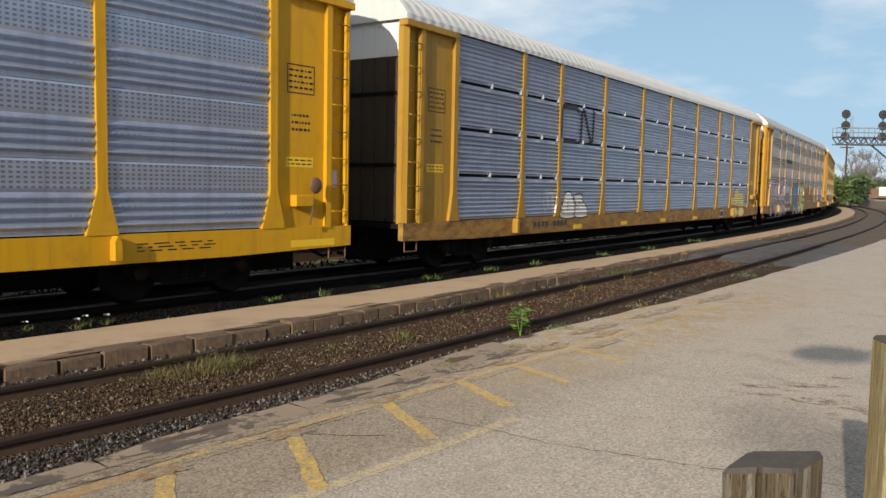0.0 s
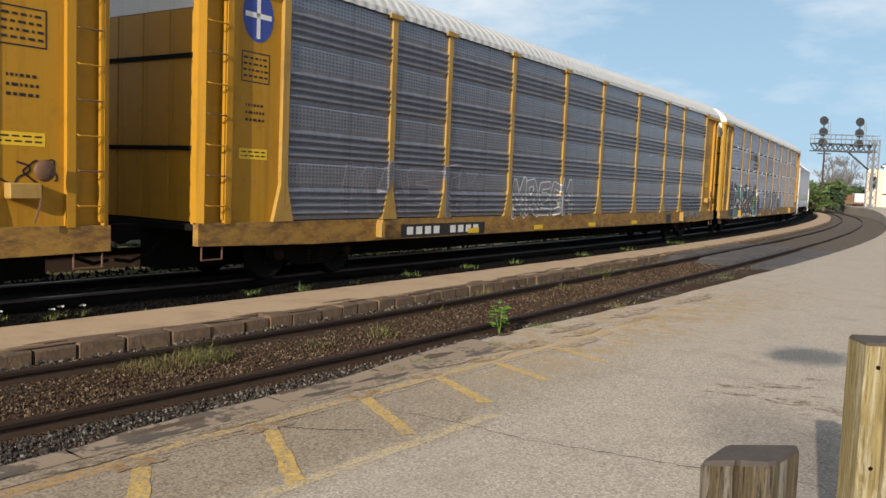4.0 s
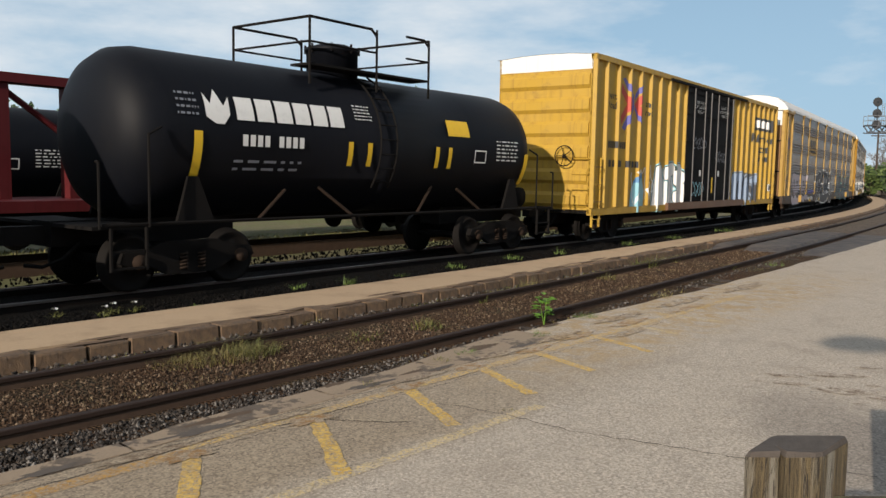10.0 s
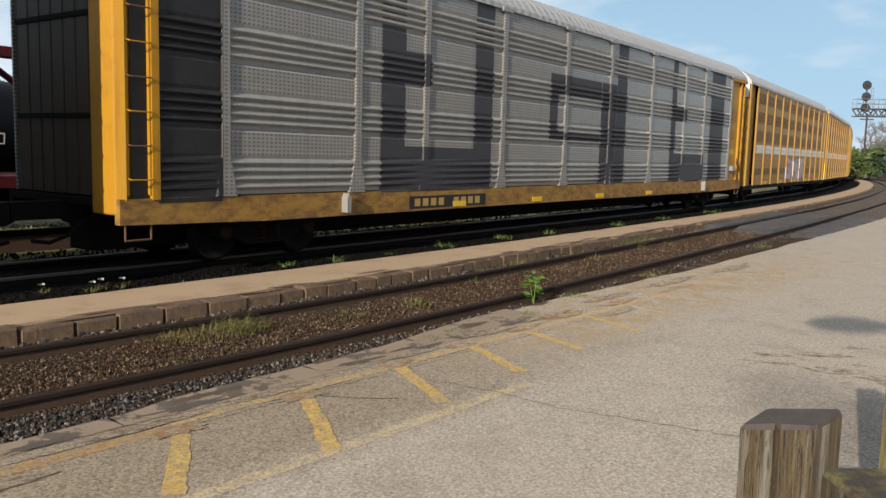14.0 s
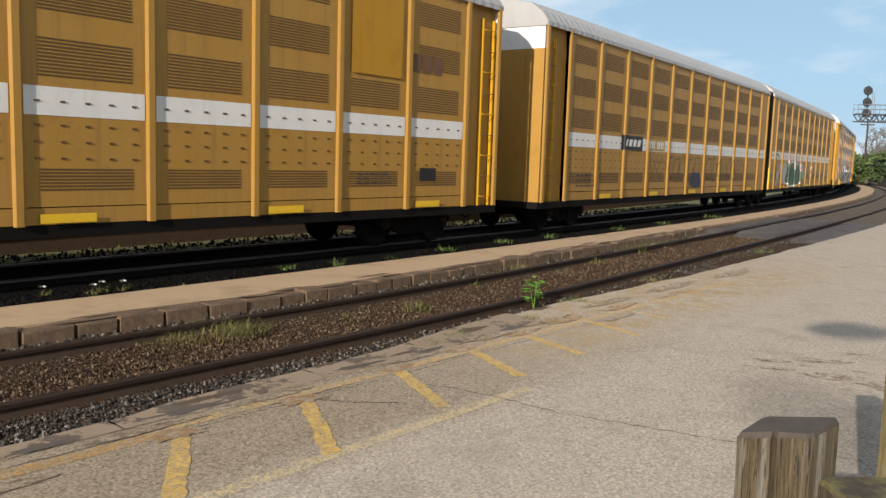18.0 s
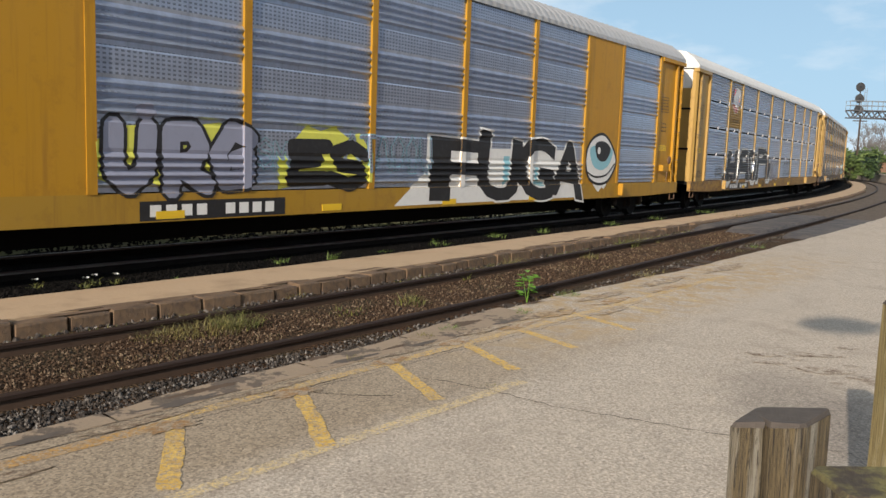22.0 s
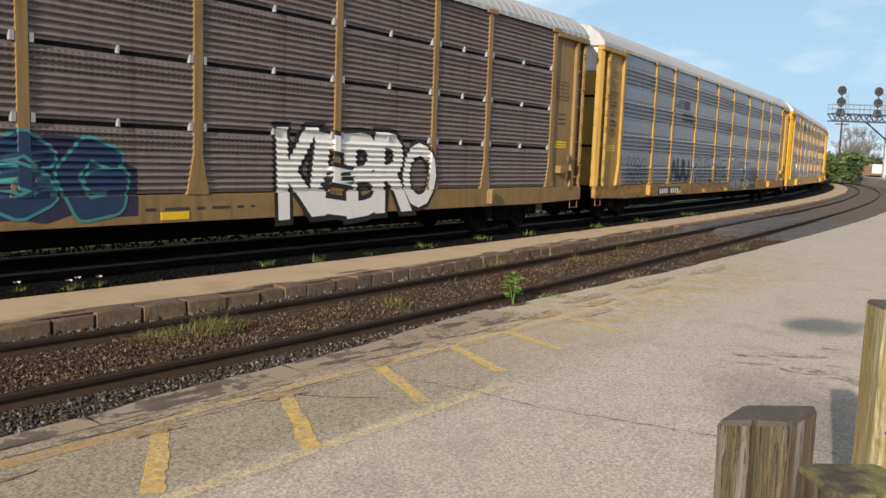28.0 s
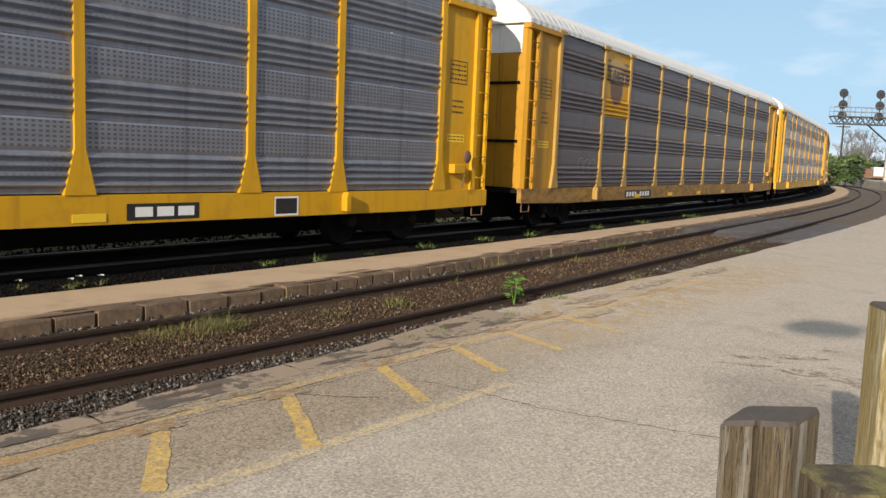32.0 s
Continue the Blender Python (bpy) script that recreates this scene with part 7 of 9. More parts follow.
swoop(s, car, [(-9.05, 1.1), (-9.1, 2.1), (-8.9, 2.4), (-8.4, 2.4), (-8.1, 2.2)], 0.06, "black", 0.012)
filled(s, car, [(-6.75, 1.05), (-6.5, 1.08), (-6.45, 0.88), (-6.72, 0.86)], "shield_red", "", 0.03, "", 0.012)
for x in (-1.6, 1.2, 7.6):
    scrawl(s, car, x, x + 1.2, 1.3, 2.0, "navy" if x < 0 else "white", 3, 0.03, int(x * 7))
plate(s, car, "name_bar", 8.1, 9.0, 3.2, 3.45, RUST)
plate(s, car, "notice", -10.1, -9.75, 1.3, 1.5, "black")
join(car, 14, -0.35)

# 15: broad yellow fields between silver panels, black-and-white letters and an eye
car, s = autorack("yellow autorack, silver panels, black and white letters, painted eye", YELLOW_ORANGE, SILVER, ROOF_GREY, "band", flare=0, caps=False, end="yellow",
                  posts=[-11.85, -9.25, -7.1, -4.5, -1.57, 1.35, 4.2, 6.95, 9.07, 11.85], solid=(1, 7))
s = rack_side("band", 4, [(p, 0.075, 0) for p in (-11.85, -9.25, -7.1, -4.5, -1.57, 1.35, 4.2, 6.95, 9.07, 11.85)])
base = s.surf
s.surf = lambda x, z: SIDE + 0.002 if DECK < z and (-9.2 < x < -7.15 or 7.0 < x < 9.0) else base(x, z)
bm = bmesh.new()
stroke(bm, [(-8.25, 4.75), (-8.35, 4.85), (-8.95, 4.85), (-9.02, 4.75), (-9.02, 4.25), (-8.92, 4.16), (-8.3, 4.16)], 0.10)
stroke(bm, [(-8.12, 4.16), (-8.08, 4.78), (-8.0, 4.88), (-7.6, 4.2), (-7.5, 4.16), (-7.45, 4.88)], 0.10)
s.lay(car, "maker_mark", bm, "white", 0.005)
bars(s, car, -9.0, -7.4, 3.9, 4.05, "white", 1)
number(s, car, -6.4, -3.7, 0.68, 0.96)
cloud(s, car, -7.05, -4.3, 1.12, 2.25, "lime_yellow", 80)
wild(s, car, -6.95, -4.3, 0.98, 2.2, "lilac", "black", "", 3, 0.30, 81, "lilac-grey sprayed figures with black edges over yellow", 0.055, (4, 1, 2))
bm = bmesh.new()
poly(bm, [(-6.28 + 0.16 * math.cos(i * math.pi / 6), 2.22 + 0.12 * math.sin(i * math.pi / 6)) for i in range(12)])
s.lay(car, "sprayed_figure", bm, "lilac", 0.008)
cloud(s, car, -3.85, -1.55, 1.08, 2.2, "lime_yellow", 83)
wild(s, car, -3.7, -1.65, 1.05, 2.0, "black", "black", "", 2, 0.22, 84, "black sprayed sign over yellow", 0.02, (5, 0))
wild(s, car, -2.3, 0.3, 1.35, 2.1, SILVER, "sky", "", 6, 0.06, 85, "", 0.012)
wild(s, car, -4.3, -3.6, 1.4, 1.9, SILVER, "sky", "", 2, 0.06, 86, "", 0.012)
bm = bmesh.new()
poly(bm, [(-0.9, 0.72), (6.9, 0.72), (6.2, 1.95), (1.5, 1.9), (0.6, 1.75)])
s.lay(car, "sprayed_patch", bm, "white", 0.003)
piece(s, car, "FUGA", 0.35, 6.95, 0.74, 2.12, "black", "white", "", 9, 0.075, "black sprayed letters on white and sky blue", 1.0)
plate(s, car, "sprayed_patch", 3.0, 3.6, 0.95, 1.75, "sky", 0.004)
plate(s, car, "sprayed_patch", 4.4, 4.9, 0.85, 1.5, "sky", 0.004)
cx, cz = 8.02, 1.72
almond = [(-0.92, 0.30), (-0.60, 0.60), (0.0, 0.72), (0.50, 0.48), (0.90, 0.02), (0.72, -0.34), (0.36, -0.60), (-0.2, -0.66), (-0.75, -0.50), (-0.98, -0.10)]
filled(s, car, [(cx + u, cz + v) for u, v in almond], "white", "black", 0.075, "painted eye, white with a black edge", 0.006)
filled(s, car, [(cx + u, cz + v) for u, v in ((-0.72, 0.34), (0.0, 0.42), (0.62, 0.30), (0.50, -0.06), (0.10, -0.26), (-0.40, -0.22), (-0.70, 0.04))], "sky", "", 0.03, "sky blue iris", 0.012)
filled(s, car, [(cx + u, cz + v) for u, v in ((-0.46, 0.44), (0.05, 0.52), (0.48, 0.34), (0.30, 0.04), (-0.02, -0.04), (-0.34, 0.08))], "black", "", 0.03, "black pupil", 0.016)
filled(s, car, [(cx - 0.24 + 0.09 * math.cos(i * math.pi / 4), cz + 0.26 + 0.10 * math.sin(i * math.pi / 4)) for i in range(8)], "white", "", 0.03, "", 0.020)
swoop(s, car, [(cx - 0.95, cz - 0.30), (cx - 0.4, cz - 0.46), (cx + 0.3, cz - 0.40), (cx + 0.82, cz - 0.08)], 0.05, "black", 0.016)
filled(s, car, [(cx - 0.55, cz - 0.60), (cx - 0.20, cz - 0.66), (cx + 0.35, cz - 0.62), (cx + 0.20, cz - 0.80), (cx + 0.05, cz - 0.74), (cx - 0.12, cz - 0.88), (cx - 0.34, cz - 0.76)], "white", "", 0.04, "", 0.005)
join(car, 15)

# 16: fine panels, shield plate, black and white piece
car, s = autorack("tan-yellow autorack with fine grey panels, shield plate and black sprayed letters", YELLOW_TAN, SILVER, ROOF, "fine", flare=0, caps=False, posts=[-12.1, -9.15, -7.1, -4.25, -1.25, 1.7, 4.7, 7.65, 9.7, 12.3])
plate(s, car, "emblem_plate", -9.02, -7.2, 3.15, 4.98, YELLOW_TAN, 0.004)
shield(s, car, -8.6, -7.6, 3.72, 4.78)
text(s, car, "BUILDING", -8.95, -8.15, 3.38, 3.52, "black", 0.0)
text(s, car, "AMERICA", -8.05, -7.28, 3.38, 3.52, "black", 0.0)
filled(s, car, [(-9.62, 1.05), (-9.54, 0.72), (-9.27, 0.83), (-8.91, 0.91), (-8.97, 0.72), (-8.64, 0.74), (-8.19, 1.01), (-8.69, 0.97), (-9.33, 0.99)], "white", "black", 0.03, "white sprayed shadow under black letters", 0.004, False)
filled(s, car, [(-4.83, 1.01), (-4.23, 0.9), (-3.72, 0.97), (-4.04, 0.76), (-4.57, 0.8)], "white", "black", 0.03, "white sprayed shadow under black letters", 0.004, False)
filled(s, car, [(-3.71, 0.95), (-3.06, 1.03), (-3.18, 0.81), (-3.65, 0.81)], "white", "black", 0.03, "white sprayed shadow under black letters", 0.004, False)
filled(s, car, [(-1.62, 0.96), (-0.84, 0.98), (-0.28, 1.38), (-0.21, 1.22), (-0.82, 0.81), (-1.44, 0.83)], "white", "black", 0.03, "white sprayed shadow under black letters", 0.004, False)
filled(s, car, [(-8.8, 2.28), (-8.25, 2.25), (-8.14, 2.1), (-8.36, 1.8), (-7.73, 1.8), (-7.74, 2.29), (-7.14, 2.31), (-7.22, 1.06), (-7.72, 1.02), (-7.75, 1.32), (-8.53, 1.34), (-8.24, 1.03), (-8.69, 0.97), (-9.33, 0.99), (-9.6, 1.11), (-9.54, 1.27), (-9.22, 1.4), (-8.95, 1.32), (-9.1, 1.64), (-9.05, 1.93)], "dark_grey", "white", 0.075, "black sprayed letter with white edges", 0.008, False)
filled(s, car, [(-6.58, 2.34), (-5.44, 2.37), (-5.27, 2.09), (-4.83, 1), (-5.62, 0.98), (-5.63, 1.33), (-6.69, 1.35), (-7.01, 0.94), (-7.26, 0.75), (-7.21, 1.44), (-6.96, 1.92)], "dark_grey", "white", 0.075, "black sprayed letter with white edges", 0.008, False)
filled(s, car, [(-5.35, 2.1), (-5.14, 2.34), (-4.59, 2.41), (-4.21, 2.29), (-4.07, 2.19), (-3.55, 2.25), (-3.59, 1.58), (-3.75, 1.01), (-4.24, 0.94), (-4.83, 1.02)], "dark_grey", "white", 0.075, "black sprayed letter with white edges", 0.008, False)
filled(s, car, [(-3.49, 2.5), (-1.97, 2.48), (-2, 2.21), (-1.13, 2.14), (-1.01, 1.78), (-0.61, 1.9), (-0.42, 1.49), (-0.84, 1.02), (-1.58, 1), (-1.68, 1.73), (-3.08, 1.73), (-3.08, 1.06), (-3.43, 0.94), (-3.75, 1.01), (-3.51, 1.58)], "dark_grey", "white", 0.075, "black sprayed letter with white edges", 0.008, False)
filled(s, car, [(-4.76, 2.03), (-4.61, 1.81), (-4.24, 1.84), (-4.12, 2.11), (-4.05, 1.8), (-4.31, 1.48), (-4.54, 1.39), (-4.7, 1.57)], SILVER, "white", 0.10, "", 0.016)
filled(s, car, [(-6.28, 1.96), (-5.77, 1.96), (-5.76, 1.84), (-6.28, 1.83)], SILVER, "white", 0.06, "", 0.016, False)
filled(s, car, [(-3.14, 2.17), (-2.36, 2.16), (-2.35, 2.05), (-3.13, 2.05)], SILVER, "white", 0.06, "", 0.016, False)
piece(s, car, "SCT", -0.49, 1.3, 1.08, 1.95, "lilac", "white", "dark_grey", 11, 0.05, "grey sprayed letters with white edges", 0.95)
scrawl(s, car, -2.39, -1.67, 0.74, 0.98, "black", 4, 0.03, 89)
number(s, car, -8.4, -5, 0.68, 0.94)
scrawl(s, car, -10.61, -9.62, 1.22, 1.6, "dark_grey", 5, 0.03, 90)
scrawl(s, car, 2.85, 4.85, 1.15, 2.0, "dark_green", 5, 0.03, 91)
scrawl(s, car, 10.94, 11.6, 1.15, 1.8, "black", 3, 0.03, 92)
scrawl(ends_side(), car, -12.95, -12.3, 1.2, 1.45, "black", 4, 0.02, 93)
join(car, 16)

# 17: grey panels with an orange emblem and thin outlines
car, s = autorack("grimy tan autorack with brown-grey panels and an orange emblem", DRAB, BROWN_PANEL, ROOF_GREY, "band", flare=0.16, sill=SILL_BLACK, ends=YELLOW_TAN)
bm = bmesh.new()
for a in (-6.42, -5.9, -5.38):
    poly(bm, rect(a, a + 0.44, 3.48, 3.98))
poly(bm, rect(-6.45, -4.9, 3.24, 3.36))
s.lay(car, "maker_mark", bm, "yellow", 0.005)
wild(s, car, -11.8, -9.4, 0.98, 2.05, BROWN_PANEL, "black", "", 4, 0.22, 94, "black sprayed outlines", 0.02, (8, 3, 5, 1))
for x0, x1, n in ((-8.7, -7.2, 2), (-6.95, -5.9, 1), (-5.3, -2.6, 3)):
    wild(s, car, x0, x1, 1.05, 1.98, BROWN_PANEL, "white", "", n, 0.26, int(x0 * -9), "thin white sprayed outlines", 0.013)
for x0, x1 in ((-5.8, -5.2), (-2.5, -1.6)):
    scrawl(s, car, x0, x1, 1.4, 1.75, "white", 3, 0.02, int(x0 * -7))
cloud(s, car, 1.6, 5.1, 1.0, 1.75, "mauve", 95)
wild(s, car, 1.7, 5.0, 1.02, 1.8, "white", "grey", "", 6, 0.13, 96, "pale sprayed figures", 0.025)
wild(s, car, 8.1, 11.9, 1.02, 2.0, "white", "teal", "", 5, 0.18, 97, "white and teal sprayed figures", 0.035)
number(s, car, -7.5, -4.8, 0.68, 0.92)
plate(s, car, "reflector", -12.0, -11.0, 0.74, 0.84, "yellow")
join(car, 17, -0.15)

# 18: sooty brown, fine panels with dark joints, teal and white pieces
car, s = autorack("grimy tan autorack with sooty brown panels, teal and white sprayed lettering", DRAB, RUSTY_PANEL, ROOF_GREY, "fine", flare=0.12)
plate(s, car, "emblem_board", -7.05, -4.35, 3.05, 4.05, "tan")
bm = bmesh.new()
for a in (-6.7, -6.0, -5.3):
    poly(bm, rect(a, a + 0.58, 3.42, 3.9))
poly(bm, rect(-6.7, -4.72, 3.16, 3.3))
s.lay(car, "maker_mark", bm, "black", 0.006)
cloud(s, car, -3.0, 0.3, 0.70, 1.95, "navy", 101, "dark blue sprayed ground")
wild(s, car, -2.8, 0.1, 0.72, 1.95, "dark_blue", "teal", "", 3, 0.26, 102, "teal and purple sprayed figures", 0.045)
piece(s, car, "KEBRO", 3.0, 7.1, 0.72, 2.08, "white", "black", "black", 12, 0.07, "white sprayed letters with black edges")
scrawl(s, car, -4.6, -2.9, 1.05, 1.9, "black", 3, 0.035, 103)
number(s, car, -6.6, -5.4, 0.68, 0.94)
bars(s, car, 0.4, 2.4, 0.80, 0.92, "dark_grey", 1, 8)
join(car, 18)

# 19: dull panels, barred emblem, black outlines
car, s = autorack("yellow autorack with dull brown-grey panels and black sprayed outlines", YELLOW_OLD, SILVER_DULL, ROOF_GREY, "band", flare=0.14)
bm = bmesh.new()
for i in range(4):
    poly(bm, rect(-7.0 + 0.2 * i, -5.9, 3.75 + 0.08 * i, 3.80 + 0.08 * i))
poly(bm, rect(-5.85, -5.1, 3.72, 4.05))
poly(bm, rect(-6.0, -4.75, 3.50, 3.60))
poly(bm, rect(-6.0, -4.6, 3.30, 3.40))
s.lay(car, "maker_mark", bm, "dark_grey", 0.005)
wild(s, car, -11.3, -9.5, 1.1, 1.95, SILVER_DULL, "black", "", 3, 0.16, 110, "", 0.03)
wild(s, car, -7.0, -4.7, 1.1, 1.95, "black", "black", "", 3, 0.14, 111, "black sprayed figures", 0.02)
wild(s, car, -4.4, 0.9, 0.95, 2.1, SILVER_DULL, "black", "", 5, 0.24, 112, "", 0.04, (1, 4, 8, 0, 5))
wild(s, car, 1.35, 5.2, 0.72, 2.0, SILVER_DULL, "black", "", 5, 0.36, 114, "black sprayed outlines", 0.04, (1, 3, 4, 7, 5))
wild(s, car, 5.3, 6.95, 1.05, 1.7, SILVER_DULL, "black", "", 4, 0.07, 113, "", 0.022)
number(s, car, -8.25, -5.75, 0.68, 0.96)
plate(s, car, "number_board", 5.2, 6.6, 0.72, 0.94, "black")
es = ends_side()
for i in range(7):
    scrawl(es, car, -12.85, -12.35, 2.5 + 0.28 * i, 2.70 + 0.28 * i, "black", 3, 0.02, 120 + i)
join(car, 19, -0.12)

# 20: bright yellow with a shield and white outlines
car, s = autorack("bright yellow autorack with grey panels, shield plate and white sprayed outlines", YELLOW, SILVER_DULL, ROOF_GREY, "band", flare=0.15)
plate(s, car, "emblem_plate", -9.02, -7.2, 3.1, 5.0, YELLOW, 0.004)
shield(s, car, -8.75, -7.6, 3.42, 4.92)
text(s, car, "BUILDING", -6.6, -4.65, 4.22, 4.58, "black", 0.02)
text(s, car, "AMERICA", -4.2, -2.4, 4.22, 4.58, "black", 0.02)
wild(s, car, -11.9, -8.3, 1.08, 2.12, SILVER_DULL, "white", "", 5, 0.22, 130, "white sprayed outlines", 0.035, (7, 5, 2, 3, 0))
scrawl(s, car, -11.2, -10.4, 2.1, 2.35, "white", 3, 0.025, 131)
number(s, car, -7.4, -5.0, 0.70, 0.94)
plate(s, car, "name_board", 4.95, 6.15, 0.70, 0.94, "black")
for i in range(3):
    plate(s, car, "name_bar", 5.08 + 0.35 * i, 5.36 + 0.35 * i, 0.75, 0.89, "white", 0.007)
plate(s, car, "notice", 7.62, 8.15, 0.68, 1.0, "black")
frame_box(s, car, 7.62, 8.15, 0.68, 1.0, "white", 0.03)
join(car, 20, -0.1)

# 21: brown panels and a faded shield
car, s = autorack("yellow autorack with sooty brown panels and a faded shield plate", YELLOW_OLD, SOOT_PANEL, ROOF, "band", flare=0.12, ends=YELLOW_ORANGE)
plate(s, car, "emblem_plate", -9.02, -7.2, 3.1, 5.0, YELLOW, 0.004)
shield(s, car, -8.7, -7.6, 3.4, 4.8, True)
number(s, car, -7.0, -4.6, 0.70, 0.94)
scrawl(s, car, -10.6, -9.4, 1.3, 1.9, "grey", 3, 0.03, 140)
join(car, 21)
car, s = autorack("yellow autorack with dull grey panels", YELLOW, SILVER_DULL, ROOF, "band", flare=0.14)
join(car, 22)
car, s = autorack("tan-yellow autorack with dull grey panels", YELLOW_TAN, SILVER_DULL, ROOF_GREY, "band", flare=0.14)
join(car, 23)


# ---- between the tracks: kerb stones, sleepers, loose stones ----
bed = [o for o in scene.objects if o.name == "track_bed"][0]
deck_ = [o for o in scene.objects if o.name == "platform"][0]
lot_ = [o for o in scene.objects if o.name == "pavement"][0]
rnd = random.Random(5)


def kerb_mesh(k):
    r = random.Random(k)

    def build():
        bm = bmesh.new()
        box(bm, -0.325, 0.325, -0.13, 0.13, -0.24, 0.0, 0.014)
        for v in bm.verts:
            v.co += Vector((r.uniform(-1, 1), r.uniform(-1, 1), r.uniform(-1, 1))) * 0.010
        return bm
    return shared(("kerb_stone", k), build)


s = -9.0
while s < 68:
    w = rnd.uniform(0.34, 0.58) if s < 30 else 1.0
    p = NEAR.at(s + w / 2, 1.52 + rnd.uniform(-0.012, 0.012))
    ob = part("kerb_stone", kerb_mesh(rnd.randrange(5)), KERB, deck_)
    ob.matrix_basis = pose(p.x, p.y, 0.028 + rnd.uniform(-0.025, 0.008), rnd.uniform(-1.5, 1.5), rnd.uniform(-0.8, 0.8), NEAR.turn(s + w / 2)) @ Matrix.Diagonal(((w - 0.03) / 0.65, 1, 1, 1))
    s += w


def sleeper_mesh(k):
    r = random.Random(k)

    def build():
        bm = bmesh.new()
        box(bm, -0.115, 0.115, -1.28, 1.28, -0.16, 0.0, 0.012)
        for v in bm.verts:
            v.co += Vector((r.uniform(-1, 1) * 0.012, r.uniform(-1, 1) * 0.03, r.uniform(-1, 1) * 0.006))
        return bm
    return shared(("sleeper", k), build)


for i in range(118):
    s = -9 + 0.56 * i
    if 22.4 < s < 30.6:
        continue
    p = NEAR.at(s + rnd.uniform(-0.03, 0.03), rnd.uniform(-0.04, 0.04))
    ob = part("sleeper", sleeper_mesh(i % 4), TIE, bed)
    ob.matrix_basis = pose(p.x, p.y, -0.130 + rnd.uniform(-0.018, 0.008), 0, 0, NEAR.turn(s) + rnd.uniform(-1.2, 1.2))


def stones(name, track, zones, z, label, seed, mat=STONES):
    """Loose stones strewn over stretches of (s0, s1, off0, off1, count, size0, size1), as one object."""
    r = random.Random(seed)
    verts, faces = [], []
    base = [Vector(v) for v in ((1, 0, 0), (-1, 0, 0), (0, 1, 0), (0, -1, 0), (0, 0, 1), (0, 0, -1))]
    tris = [(0, 2, 4), (2, 1, 4), (1, 3, 4), (3, 0, 4), (2, 0, 5), (1, 2, 5), (3, 1, 5), (0, 3, 5)]
    for s0, s1, o0, o1, count, a, b in zones:
        for _ in range(count):
            p = track.at(r.uniform(s0, s1), r.uniform(o0, o1), z + r.uniform(-0.012, 0.02))
            size = r.uniform(a, b)
            turn = Euler((r.uniform(0, 6), r.uniform(0, 6), r.uniform(0, 6))).to_matrix()
            k = len(verts)
            for v in base:
                verts.append(p + turn @ Vector((v.x * size * r.uniform(0.7, 1.3), v.y * size * r.uniform(0.6, 1.1), v.z * size * r.uniform(0.5, 0.9))))
            faces += [tuple(k + i for i in t) for t in tris]
    me = bpy.data.meshes.new(name)
    me.from_pydata(verts, [], faces)
    me.materials.append(mat)
    return tagged(new(name, me), label, "gravel", kind="stuff")


stones("gravel", NEAR, [(-1, 3.0, -1.60, -0.86, 5600, 0.008, 0.023), (3.0, 5.6, -1.46, -0.86, 2600, 0.008, 0.022), (5.6, 8, -1.25, -0.86, 800, 0.010, 0.024), (8, 30, -1.1, -0.86, 900, 0.012, 0.028), (-8, 12, 0.86, 1.40, 2600, 0.013, 0.034), (12, 40, 0.86, 1.38, 1800, 0.016, 0.034)], -0.115, "grey and white crushed stones beside the rails", 3)
m_ = Mat("brown_stones")
BROWN_STONES = m_.done(m_.mix(m_.island(), (0.034, 0.022, 0.015), m_.mix(m_.ramp(m_.island(), 0.74, 1.0), (0.098, 0.063, 0.040), (0.20, 0.15, 0.105))), 0.92, 0.0, m_.noise(60, 3), 0.4, 0.004, 0.15)
stones("gravel", NEAR, [(-2, 9, -0.68, 0.68, 17000, 0.006, 0.021), (9, 22, -0.68, 0.68, 9000, 0.009, 0.024), (-8, -2, -0.68, 0.68, 1500, 0.010, 0.026)], -0.118, "brown rusty gravel and dirt between the rails", 4, BROWN_STONES)
# loose stones blackened the same way, for the shade below the cars
m_ = Mat("shade_black_stones")
STONES_SHADED = m_.done(m_.mix(m_.island(), (0.002, 0.0018, 0.0016), (0.009, 0.008, 0.0075)), 0.9, 0.0, m_.noise(60, 3), 0.4, 0.004, 0.1)
stones("gravel", MAIN, [(0, 30, -2.3, -0.9, 5200, 0.018, 0.042), (0, 40, 0.9, 3.0, 4200, 0.02, 0.045)], -0.125, "dark stones of the main track, blackened for the train's shade", 6, STONES_SHADED)

